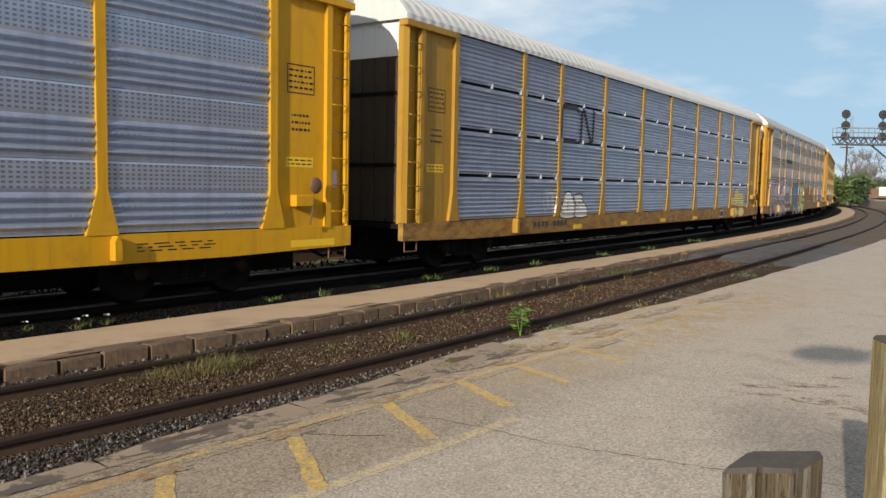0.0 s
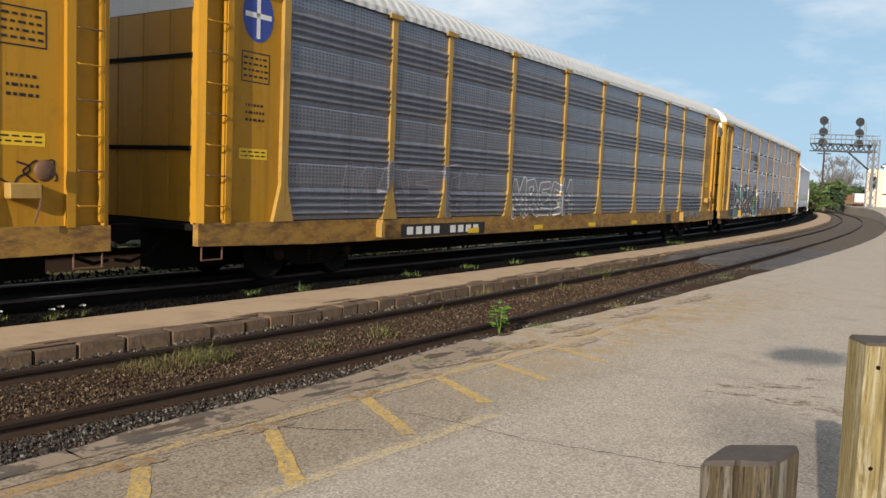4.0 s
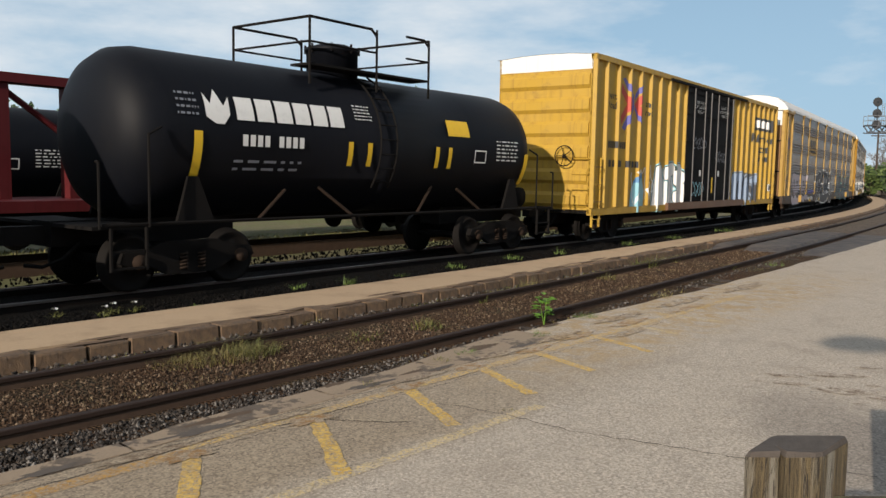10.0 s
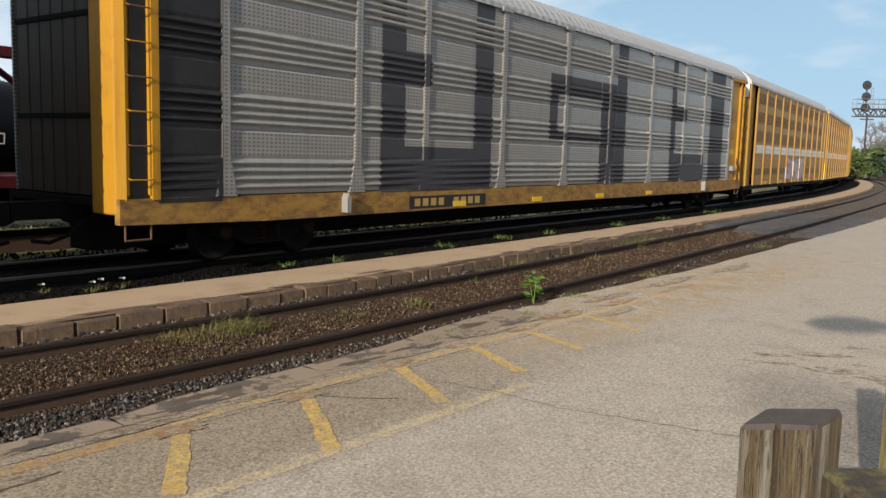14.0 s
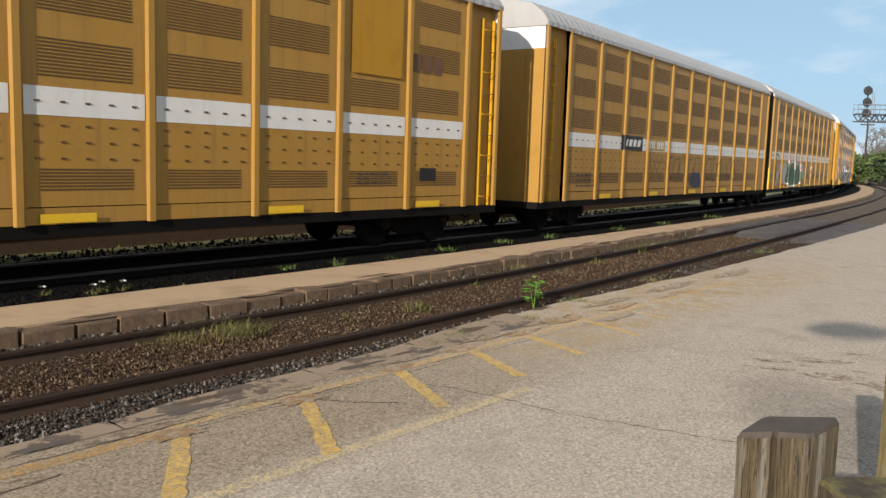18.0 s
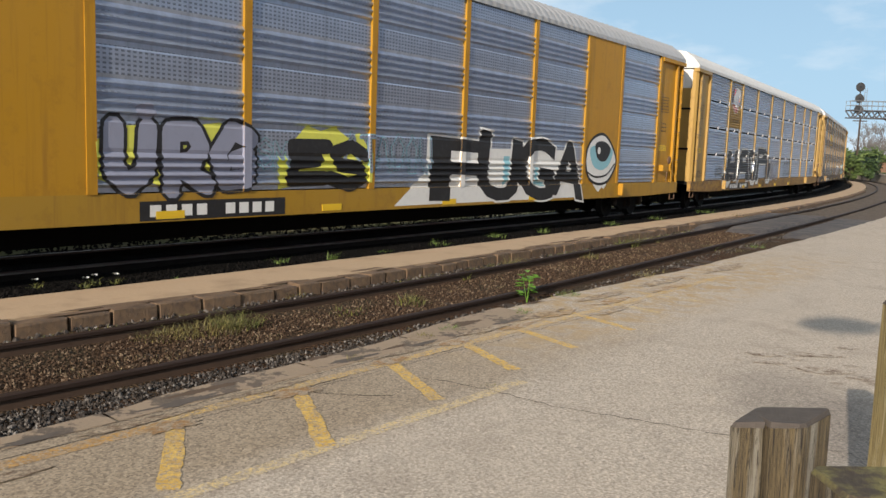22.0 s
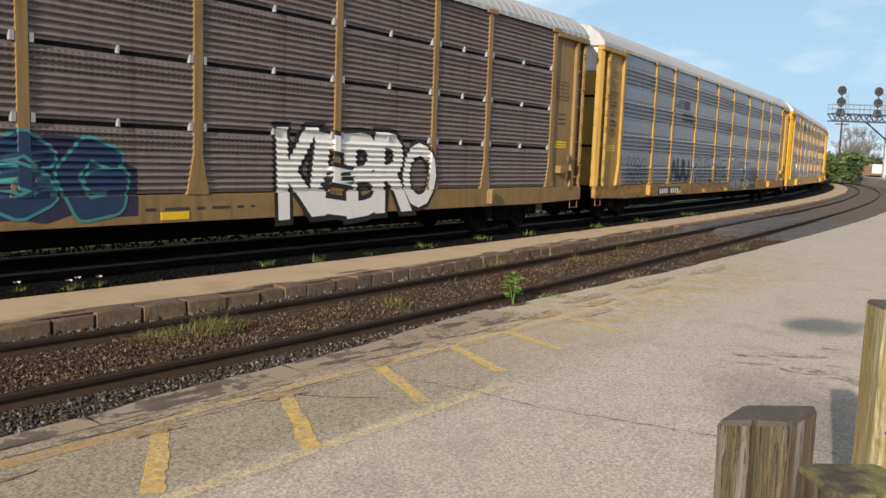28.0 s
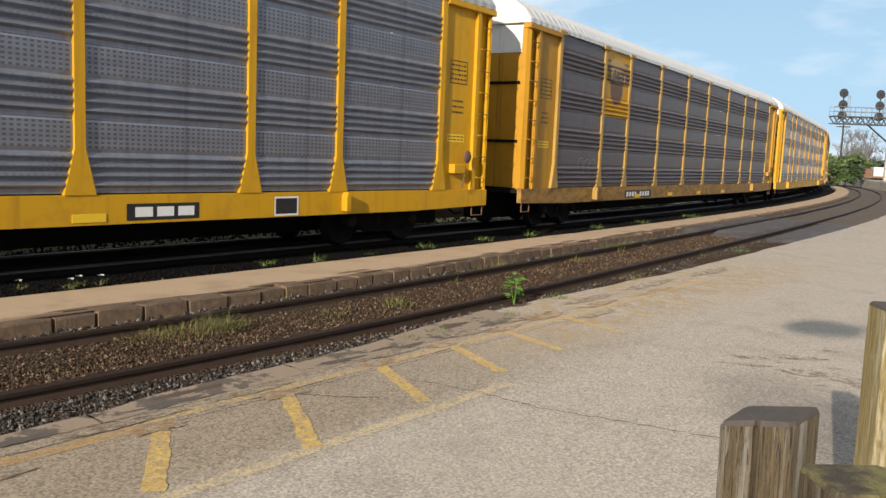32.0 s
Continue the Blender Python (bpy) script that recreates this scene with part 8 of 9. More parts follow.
# crossing planks: a dark surface with gaps for the wheel flanges
m_ = Mat("crossing_asphalt")
CROSSING = m_.done(m_.mix(m_.ramp(m_.noise(1.6, 6, 0.72), 0.42, 0.60), m_.mix(m_.noise(30, 4, 0.7), (0.030, 0.028, 0.031), (0.066, 0.060, 0.062)), m_.mix(m_.noise(40, 4, 0.7), (0.075, 0.064, 0.058), (0.14, 0.118, 0.10))), 0.8, 0.0, m_.noise(40, 5, 0.7), 0.4, 0.006)
for o0, o1 in ((-2.6, -0.80), (-0.66, 0.66), (0.80, 1.40)):
    bm = bmesh.new()
    rows = []
    for i in range(49):
        s = 21.2 + 11.0 * i / 48
        rag_ = 0.7 * noise.noise((o0 * 3.0, i * 0.0, 2.0))
        up = min(1.0, max(0.0, (s - 21.2 - 0.5 - rag_) / 1.2)) * min(1.0, max(0.0, (32.2 - s) / 1.5))
        z = -0.15 + (0.115 if o0 < -2 else 0.160) * up * up * (3 - 2 * up)
        rows.append([bm.verts.new(NEAR.at(s, o0 + (o1 - o0) * k / 8, -0.19 if k in (0, 8) else z + 0.008 * noise.noise((s * 1.7, k * 0.9, o0)) + 0.03 * (1 - up) * noise.noise((s * 3.1, k * 0.7, 5.0)))) for k in range(9)])
    for a, b in zip(rows, rows[1:]):
        for j in range(8):
            bm.faces.new((a[j], a[j + 1], b[j + 1], b[j]))
    bmesh.ops.recalc_face_normals(bm, faces=bm.faces)
    tagged(part("crossing", bm, CROSSING), "dark tarred crossing surface between the rails", "crossing", kind="structure")


# ---- road paint, cracks and stains on the lot ----
def sheet(points, z):
    bm = bmesh.new()
    bm.faces.new([bm.verts.new((x, y, z)) for x, y in points])
    bmesh.ops.recalc_face_normals(bm, faces=bm.faces)
    for f in bm.faces:
        if f.normal.z < 0:
            f.normal_flip()
    return bm


def band(a, b, w, z):
    a, b = Vector(a), Vector(b)
    d = (b - a).normalized()
    n = Vector((-d.y, d.x)) * w / 2
    r = random.Random(int(abs(a.x * 1000 + b.y * 100)))
    k = 16
    up = [a.lerp(b, i / k) + n * r.uniform(0.78, 1.12) for i in range(k + 1)]
    dn = [a.lerp(b, i / k) - n * r.uniform(0.78, 1.12) for i in range(k, -1, -1)]
    return sheet([tuple(v) for v in up + dn], z)


STALLS = [((-1.74, 5.07), (-1.42, 4.02)), ((-1.11, 5.89), (-0.71, 4.73)), ((-0.51, 6.81), (-0.06, 5.75)), ((0.09, 7.68), (0.56, 6.66)), ((0.63, 8.42), (1.19, 7.53)),
          ((1.32, 9.40), (1.93, 8.44)), ((1.94, 10.11), (2.48, 9.43)), ((2.54, 10.88), (3.26, 10.31))]
for i, (a, b) in enumerate(STALLS):
    part("stall_line", band(a, b, 0.125 - 0.003 * i, 0.0064), LINE if i < 6 else LINE_FAINT, lot_)
bm = bmesh.new()
ribbon(bm, LOT, [(-2.15, 0.0062), (-2.02, 0.0062)], -4, 2.7, 0.5)
part("edge_line", bm, LINE_ORANGE, lot_)
bm = bmesh.new()
ribbon(bm, LOT, [(-2.06, 0.0068), (-1.95, 0.0068)], 2.72, 12.5, 0.5)
part("edge_line", bm, LINE_WORN, lot_)
bm = bmesh.new()
ribbon(bm, LOT, [(-3.17, 0.0044), (-3.06, 0.0044)], 1.0, 5.2, 0.5)
part("edge_line", bm, LINE_GHOST, lot_)
CRACK = plain("crack_shadow", (0.045, 0.038, 0.033), 0.95)


def crack(pts, w, seed):
    r = random.Random(seed)
    bm = bmesh.new()
    prev = None
    for (x0, y0), (x1, y1) in zip(pts, pts[1:]):
        for i in range(14):
            f = i / 14
            x, y = x0 + (x1 - x0) * f + r.uniform(-1, 1) * 0.014, y0 + (y1 - y0) * f + r.uniform(-1, 1) * 0.014
            h = w * r.uniform(0.35, 1.0) / 2
            q = (bm.verts.new((x, y - h, 0.0062)), bm.verts.new((x, y + h, 0.0062)))
            if prev:
                bm.faces.new((prev[0], q[0], q[1], prev[1]))
            prev = q
    part("crack", bm, CRACK, lot_)


crack([(-0.35, 6.36), (-0.05, 6.26), (0.36, 6.02), (0.79, 5.68), (1.25, 5.48), (1.81, 5.2), (2.6, 4.9)], 0.016, 1)
crack([(-1.0, 5.82), (-0.6, 5.78), (-0.35, 5.82)], 0.02, 2)
crack([(-3.2, 4.2), (-2.0, 5.1), (-1.2, 5.75), (-0.6, 6.55), (0.2, 7.5), (1.1, 8.8)], 0.018, 3)
crack([(-2.35, 5.45), (-2.05, 5.30)], 0.02, 4)
def worn_stain_mat(name, c, d, keep):
    """Thin grime that lets the asphalt show through."""
    m = Mat(name)
    bare, relief = asphalt_color(m)
    gone = m.ramp(m.noise(9, 7, 0.8), keep - 0.07, keep + 0.07)
    return m.done(m.mix(gone, m.mix(m.noise(30, 5, 0.7), c, d), bare), 0.9, 0.0, relief, 0.5, 0.005)


RUST_WASH = worn_stain_mat("rusty_wash", (0.17, 0.085, 0.028), (0.38, 0.205, 0.06), 0.47)
BROWN_WASH = worn_stain_mat("brown_grime", (0.085, 0.055, 0.033), (0.21, 0.14, 0.085), 0.47)


def stain(x, y, w, h, turn, seed, mat=BROWN_WASH, rag=1.0):
    r = random.Random(seed)
    c, s = math.cos(radians(turn)), math.sin(radians(turn))
    pts = []
    for i in range(72):
        t = i * 2 * math.pi / 72
        k = 0.62 + rag * 0.32 * noise.noise((math.cos(t) * 1.6 + seed * 3.1, math.sin(t) * 1.6, 0.5)) + rag * 0.22 * noise.noise((math.cos(t) * 5.5, math.sin(t) * 5.5 + seed, 2.5)) + rag * r.uniform(-0.05, 0.05)
        u, v = math.cos(t) * w / 2 * k, math.sin(t) * h / 2 * k
        pts.append((x + u * c - v * s, y + u * s + v * c))
    part("stain", sheet(pts, (0.0115 if seed >= 20 else 0.0056) + (seed % 40) * 0.00002), mat, lot_)


for i, (x, y, w, h) in enumerate(((2.95, 7.52, 0.5, 0.20), (2.90, 7.22, 0.5, 0.18), (3.42, 7.58, 0.9, 0.24), (3.3, 7.0, 0.9, 0.4), (3.7, 6.7, 1.0, 0.5), (2.62, 7.3, 0.2, 0.06), (3.2, 7.36, 0.2, 0.05), (3.6, 7.2, 0.2, 0.05), (3.2, 6.6, 0.12, 0.05), (2.0, 6.1, 0.1, 0.04), (1.2, 6.6, 0.08, 0.04), (3.9, 7.9, 0.4, 0.1))):
    stain(x, y, w, h, -10, i + 1)
DIRT = plain("grey_dirt_film", (0.135, 0.112, 0.093), 0.95, 0, 50, 0.7)
for i, (s, o, w, h) in enumerate(((3.0, -1.78, 0.9, 0.16), (4.7, -1.72, 0.8, 0.16), (5.6, -1.74, 0.5, 0.12), (7.0, -1.70, 0.7, 0.14), (2.0, -1.8, 0.6, 0.14), (9.5, -1.55, 0.7, 0.1))):
    p = LOT.at(s, o)
    stain(p.x, p.y, w, h, LOT.turn(s), 20 + i, DIRT)
# a strip of old concrete slabs along the edge, with brown dirt worn into it
m_ = Mat("edge_slab_concrete")
SLAB = m_.done(m_.mix(m_.ramp(m_.noise(2.2, 8, 0.72), 0.525, 0.56), m_.mix(m_.noise(50, 4, 0.7), (0.22, 0.165, 0.112), (0.37, 0.285, 0.20)), m_.mix(m_.noise(30, 4), (0.075, 0.058, 0.045), (0.16, 0.125, 0.095))), 0.92, 0.0, m_.noise(35, 5, 0.7), 0.4, 0.008)
for a, b in ((-4.0, -1.2), (-1.18, 0.9), (0.92, 2.5), (2.52, 4.25), (4.27, 5.6), (5.62, 7.6)):
    bm = bmesh.new()
    n = 12
    rows = []
    for i in range(n + 1):
        s = a + (b - a) * i / n
        e = -1.615 + lot_edge(s) + noise.noise((s * 2.3, 4.0, 0)) * 0.03
        w = -1.84 + 0.02 * noise.noise((s * 3.1, 9.0, 0)) + (0.2 * lot_edge(s))
        rows.append([bm.verts.new(LOT.at(s, o, z)) for o, z in ((e + 0.02, -0.12), (e, 0.002), (e - 0.02, 0.0105), (w, 0.0105), (w, -0.02))])
    for p, q in zip(rows, rows[1:]):
        for j in range(4):
            bm.faces.new((p[j], p[j + 1], q[j + 1], q[j]))
    bmesh.ops.recalc_face_normals(bm, faces=bm.faces)
    part("edge_slab", bm, SLAB, lot_)
EARTH = plain("brown_earth", (0.135, 0.088, 0.055), 0.95, 0, 50, 0.7, 0.4)
SAND = plain("sandy_dirt", (0.40, 0.27, 0.13), 0.95, 0, 50, 0.6, 0.3)
for i, (s, o, w, h, mt) in enumerate(((3.3, -1.62, 0.9, 0.14, 0), (4.5, -1.48, 0.42, 0.16, 0), (5.3, -1.66, 0.5, 0.10, 0), (6.6, -1.45, 0.8, 0.22, 0), (8.2, -1.25, 0.6, 0.10, 0),
                                      (1.2, -2.32, 1.0, 0.10, 0))):
    p = LOT.at(s, o)
    stain(p.x, p.y, w, h, LOT.turn(s), 180 + i, SAND if mt else EARTH)

# rust and brown grime where the stall lines meet the edge, and along the worn line
for i, (s, o, w, h) in enumerate(((2.7, -2.16, 0.55, 0.30), (3.71, -2.12, 0.6, 0.30), (4.86, -1.97, 0.6, 0.28), (5.85, -1.92, 0.65, 0.26), (6.86, -1.91, 0.8, 0.26), (7.85, -1.86, 0.9, 0.26), (9.0, -1.85, 1.4, 0.28), (10.6, -1.9, 1.6, 0.3))):
    p = LOT.at(s, o)
    stain(p.x, p.y, w, h, LOT.turn(s), 240 + i, RUST_WASH)
for i, (s, o, w, h) in enumerate(((1.2, -2.28, 2.2, 0.30), (2.6, -1.95, 1.3, 0.16), (3.6, -1.93, 1.2, 0.12), (5.2, -1.83, 1.3, 0.14), (6.4, -1.76, 1.4, 0.22), (7.6, -1.72, 1.6, 0.3), (9.2, -1.6, 1.8, 0.34), (11.2, -1.6, 2.2, 0.4), (13.5, -1.7, 2.4, 0.4), (8.4, -2.2, 1.0, 0.12))):
    p = LOT.at(s, o)
    stain(p.x, p.y, w, h, LOT.turn(s), 260 + i, BROWN_WASH)
# dark cracks on both sides of the worn line and between the slabs
for o, a, b, w, k in ((-2.00, -1.0, 12.0, 0.016, 21), (-2.13, 2.7, 9.5, 0.012, 22), (-1.86, 1.0, 8.0, 0.012, 23)):
    crack([tuple(LOT.at(a + (b - a) * i / 9, o + 0.03 * noise.noise((i * 0.7, o, 1.0))).xy) for i in range(10)], w, k)
# grime and broken edges on the platform behind the kerb
PLATFORM_DIRT = plain("brown_platform_dirt", (0.20, 0.130, 0.080), 0.95, 0, 50, 0.7, 0.3)
k_ = random.Random(17)
for i in range(30):
    s = 1.5 + 0.75 * i + k_.uniform(-0.3, 0.3)
    o = k_.uniform(1.50, 1.80)
    p, w, h = NEAR.at(s, o), k_.uniform(0.4, 1.3), k_.uniform(0.05, 0.14)
    pts = []
    for j in range(28):
        t = j * 2 * math.pi / 28
        r_ = 0.5 + 0.28 * noise.noise((math.cos(t) * 2.2 + i * 3.1, math.sin(t) * 2.2, 0.5)) + k_.uniform(-0.06, 0.06)
        pts.append(tuple(NEAR.at(s + math.cos(t) * w * r_, o + math.sin(t) * h * r_).xy))
    part("dirt_streak", sheet(pts, 0.0350 + 0.00006 * i), PLATFORM_DIRT, deck_)

# ---- weeds ----
def leaf_mat(name, a, b):
    m = Mat(name)
    mm = m.done(m.mix(m.island(), a, b), 0.6, 0.0, m.noise(30, 3), 0.2, 0.004)
    m.bsdf.inputs["Transmission Weight"].default_value = 0.0
    return mm


LEAF = leaf_mat("fresh_leaf", (0.06, 0.16, 0.015), (0.17, 0.32, 0.04))
DRY = leaf_mat("dry_weed", (0.065, 0.062, 0.020), (0.24, 0.20, 0.065))
STRAW = leaf_mat("straw_stalks", (0.075, 0.058, 0.026), (0.27, 0.205, 0.095))
LEAF_DULL = leaf_mat("dull_green_weed", (0.06, 0.11, 0.02), (0.16, 0.22, 0.05))
GRASS = leaf_mat("grass_blades", (0.045, 0.058, 0.012), (0.17, 0.17, 0.04))
PETAL = plain("white_petals", (0.80, 0.80, 0.78), 0.7)


def blade(bm, p, d, length, w, droop):
    side = Vector((-d.y, d.x, 0)).normalized() * w / 2
    prev = None
    for i in range(4):
        f = i / 3
        c = p + Vector((d.x * f * droop, d.y * f * droop, 1 - 0.35 * f * droop)) * (length * f)
        k = (1 - f) * 0.9 + 0.1
        q = (bm.verts.new(c - side * k), bm.verts.new(c + side * k))
        if prev:
            bm.faces.new((prev[0], prev[1], q[1], q[0]))
        prev = q


def tuft(x, y, z, r, h, n, mat, label, seed, wide=0.012):
    t = thing("weed", pose(x, y, z), label, "weed", "weeds by the tracks")
    k = random.Random(seed)
    bm = bmesh.new()
    for _ in range(n):
        a, d = k.uniform(0, 6.28), k.uniform(0, 1) ** 0.6 * r
        b = a + k.gauss(0, 0.9)
        blade(bm, Vector((math.cos(a) * d, math.sin(a) * d, 0)), Vector((math.cos(b), math.sin(b), 0)), h * k.uniform(0.4, 1.0), wide * k.uniform(0.6, 1.4), k.uniform(0.3, 1.5))
    part("foliage", bm, mat, t)
    return t


def leafy(x, y, z, h, n, seed):
    """A young broad-leaved plant: a stem and pairs of pointed leaves."""
    t = thing("weed", pose(x, y, z), "bright green broad-leaved weed beside the rail", "weed", "weeds by the tracks")
    k = random.Random(seed)
    bm = bmesh.new()
    for i in range(3):
        rod(bm, (0, 0, 0), (k.uniform(-0.08, 0.08), k.uniform(-0.08, 0.08), h * k.uniform(0.7, 0.95)), 0.006, 5, 0.003)
    part("stem", bm, LEAF, t)
    for i in range(n):
        bm = bmesh.new()
        a, zz = k.uniform(0, 6.28), h * (0.25 + 0.75 * i / n)
        d = Vector((math.cos(a), math.sin(a), k.uniform(-0.3, 0.35)))
        sd = Vector((-d.y, d.x, 0)).normalized()
        c = Vector((d.x * 0.04, d.y * 0.04, zz))
        ln, w = k.uniform(0.09, 0.15), k.uniform(0.035, 0.055)
        v = [bm.verts.new(c), bm.verts.new(c + d * ln * 0.45 + sd * w + Vector((0, 0, 0.012))), bm.verts.new(c + d * ln), bm.verts.new(c + d * ln * 0.45 - sd * w + Vector((0, 0, 0.012)))]
        m_ = bm.verts.new(c + d * ln * 0.5 - Vector((0, 0, 0.006)))
        for a_, b_ in ((0, 1), (1, 2), (2, 3), (3, 0)):
            bm.faces.new((v[a_], v[b_], m_))
        part("leaf", bm, LEAF, t)
    return t


leafy(1.0, 10.55, -0.12, 0.40, 26, 2)
tuft(-2.52, 8.24, -0.13, 0.40, 0.24, 420, DRY, "sprawling dry weed tuft between the rails", 3, 0.006)
tuft(-2.85, 7.95, -0.13, 0.34, 0.15, 360, DRY, "low dry weed tuft between the rails", 4, 0.006)
tuft(-2.25, 8.45, -0.13, 0.26, 0.26, 240, GRASS, "upright grass tuft between the rails", 13, 0.006)
for i, (x, y, r, h, n) in enumerate(((-2.08, 10.40, 0.20, 0.16, 90), (-1.75, 10.98, 0.16, 0.15, 70), (1.05, 13.85, 0.18, 0.28, 110), (3.8, 17.75, 0.3, 0.34, 130), (-0.55, 10.35, 0.12, 0.15, 50), (0.2, 12.3, 0.1, 0.14, 40), (9.4, 27.2, 0.5, 0.35, 130), (5.6, 17.6, 0.15, 0.2, 60), (1.6, 10.9, 0.14, 0.12, 50), (-0.1, 8.35, 0.14, 0.09, 50), (-5.0, 6.6, 0.12, 0.14, 40), (-0.5, 10.1, 0.2, 0.14, 70), (2.6, 15.5, 0.2, 0.18, 80), (-3.6, 8.9, 0.15, 0.12, 50), (4.6, 19.0, 0.3, 0.25, 90), (-1.2, 9.4, 0.22, 0.10, 60))):
    tuft(x, y, -0.12, r, h, n, GRASS if i % 2 else DRY, "small weed tuft by the near track", 30 + i)
for i, (s, o, r, h, n) in enumerate(((5.79, -1.57, 0.12, 0.07, 50), (6.22, -1.57, 0.12, 0.08, 50), (4.71, -1.74, 0.10, 0.05, 40), (9.02, -1.38, 0.16, 0.10, 60), (4.9, -3.03, 0.07, 0.03, 20), (7.55, -1.56, 0.14, 0.07, 50), (11.5, -1.4, 0.18, 0.09, 60), (17.5, -1.5, 0.2, 0.14, 60))):
    p = NEAR.at(s, o)
    tuft(p.x, p.y, 0.0, r, h, n, LEAF_DULL if i % 2 else DRY, "small weed in a crack of the lot's edge", 110 + i, 0.008)
for i, (s, o, r, h, n) in enumerate(((8.87, -1.5, 0.16, 0.20, 80), (9.85, -1.75, 0.14, 0.30, 80), (13.2, -1.5, 0.30, 0.22, 130), (15.6, -1.4, 0.3, 0.22, 130), (17.6, -1.5, 0.2, 0.28, 90), (11.4, -1.6, 0.2, 0.12, 60), (21.5, -1.6, 0.3, 0.25, 110), (25, -1.6, 0.35, 0.25, 120), (30, -1.7, 0.5, 0.3, 160), (6.6, -1.9, 0.12, 0.1, 40))):
    p = MAIN.at(s, o)
    tuft(p.x, p.y, -0.13, r * 0.8, h * 0.8, n // 2, LEAF_DULL, "weed tuft beside the main track", 60 + i)
for i, (s, o) in enumerate(((5.4, -1.65), (5.6, -1.5), (4.85, -1.4), (5.85, -1.6))):
    p = MAIN.at(s, o, -0.13)
    w = tuft(p.x, p.y, p.z, 0.10, 0.12, 36, GRASS, "small weed with white flowers by the main track", 80 + i)
    bm = bmesh.new()
    for k in range(5):
        t = k * 2 * math.pi / 5
        c = Vector((0.03 * math.cos(t), 0.03 * math.sin(t), 0.14))
        bm.faces.new([bm.verts.new(c + Vector((0.02 * math.cos(t + a), 0.02 * math.sin(t + a), 0.012 * math.sin(a)))) for a in (0, 1.57, 3.14, 4.71)])
    part("flower", bm, PETAL, w)


def grass_field(name, track, s0, s1, o0, o1, count, h, label, mat, seed, z=-0.42, w=0.035, patchy=0.0):
    r = random.Random(seed)
    bm = bmesh.new()
    for _ in range(count):
        p = track.at(r.uniform(s0, s1), r.uniform(o0, o1), z)
        if patchy and noise.noise((p.x * 1.1, p.y * 1.1, 1.0)) < patchy:
            continue
        a = r.uniform(0, 6.28)
        blade(bm, p, Vector((math.cos(a), math.sin(a), 0)), h * r.uniform(0.4, 1.0), w * r.uniform(0.6, 1.4), r.uniform(0.2, 0.9))
    return tagged(part(name, bm, mat), label, "grass", kind="stuff")


grass_field("grass", MAIN, -8, 44, 5.2, 11.5, 6500, 0.12, "rough grass and weeds beyond the main track", GRASS, 7)
grass_field("grass", MAIN, -8, 44, 5.6, 11.0, 3200, 0.15, "dry yellow grass beyond the main track", DRY, 8)
grass_field("grass", NEAR, -6, 30, -0.62, 0.62, 9000, 0.06, "dry low weeds growing in the near track bed", STRAW, 9, -0.125, 0.007, 0.06)
grass_field("grass", NEAR, -2, 30, 0.86, 1.36, 3200, 0.085, "low green weeds along the foot of the kerb", GRASS, 10, -0.125, 0.010, 0.10)
grass_field("grass", NEAR, 5, 30, -1.3, -0.86, 1400, 0.06, "low dry weeds beside the near rail", DRY, 11, -0.12, 0.010, 0.15)


# ---- beyond the train ----
RED_STEEL = steel_paint("red_oxide_steel", (0.085, 0.012, 0.014), dirt=(0.03, 0.009, 0.008), amount=0.5, fade=0.03)


def centre_beam_car():
    """An empty flat car with a red centre beam of posts, at rest on the next track."""
    c = thing("flat_car", Matrix(), "red centre-beam flat car standing empty on the next track", "freight car")
    p = MAIN.at(12.0, 6.2)
    c.matrix_basis = pose(p.x, p.y, -0.1, 0, 0, MAIN.turn(12))
    part("floor", box_mesh(-11, 11, -1.4, 1.4, 1.05, 1.28), RED_STEEL, c)
    part("top_beam", box_mesh(-11, 11, -0.28, 0.28, 3.72, 3.92), RED_STEEL, c)
    part("centre_sill", box_mesh(-11, 11, -0.35, 0.35, 0.6, 1.05), BLACK, c)
    for i in range(15):
        x = -10.5 + 1.5 * i
        put("beam_post", ("p",), lambda: box_mesh(-0.12, 0.12, -0.2, 0.2, 1.28, 3.72), RED_STEEL, c, x)
        if i % 2 == 0:
            bm = bmesh.new()
            rod(bm, (x, 0, 3.65), (x + 1.5, 0, 2.6), 0.07, 6)
            part("brace", bm, RED_STEEL, c)
    for e in (-1, 1):
        part("bulkhead", box_mesh(min(e * 10.9, e * 11.1), max(e * 10.9, e * 11.1), -1.4, 1.4, 1.28, 3.9), RED_STEEL, c)
        truck(c, e * 8.6)
    return c


centre_beam_car()
far_ = tank_car(5.45, "black tank car standing on a far track", False)
p_ = MAIN.at(6.0, 10.6)
far_.matrix_basis = pose(p_.x, p_.y, -0.25, 0, 0, MAIN.turn(6))
far_ = tank_car(5.45, "black tank car standing on a far track", False)
p_ = MAIN.at(19.2, 10.6)
far_.matrix_basis = pose(p_.x, p_.y, -0.25, 0, 0, MAIN.turn(19))
for side in (-0.753, 0.753):
    bm = bmesh.new()
    ribbon(bm, MAIN, [(6.2 + side - 0.04, -0.42), (6.2 + side - 0.035, -0.10), (6.2 + side + 0.035, -0.10), (6.2 + side + 0.04, -0.42)], -20, 60, 2.0)
    tagged(part("rail", bm, RAIL_RUST), "rusty rail of the next track", "rail", "rails of the tracks")

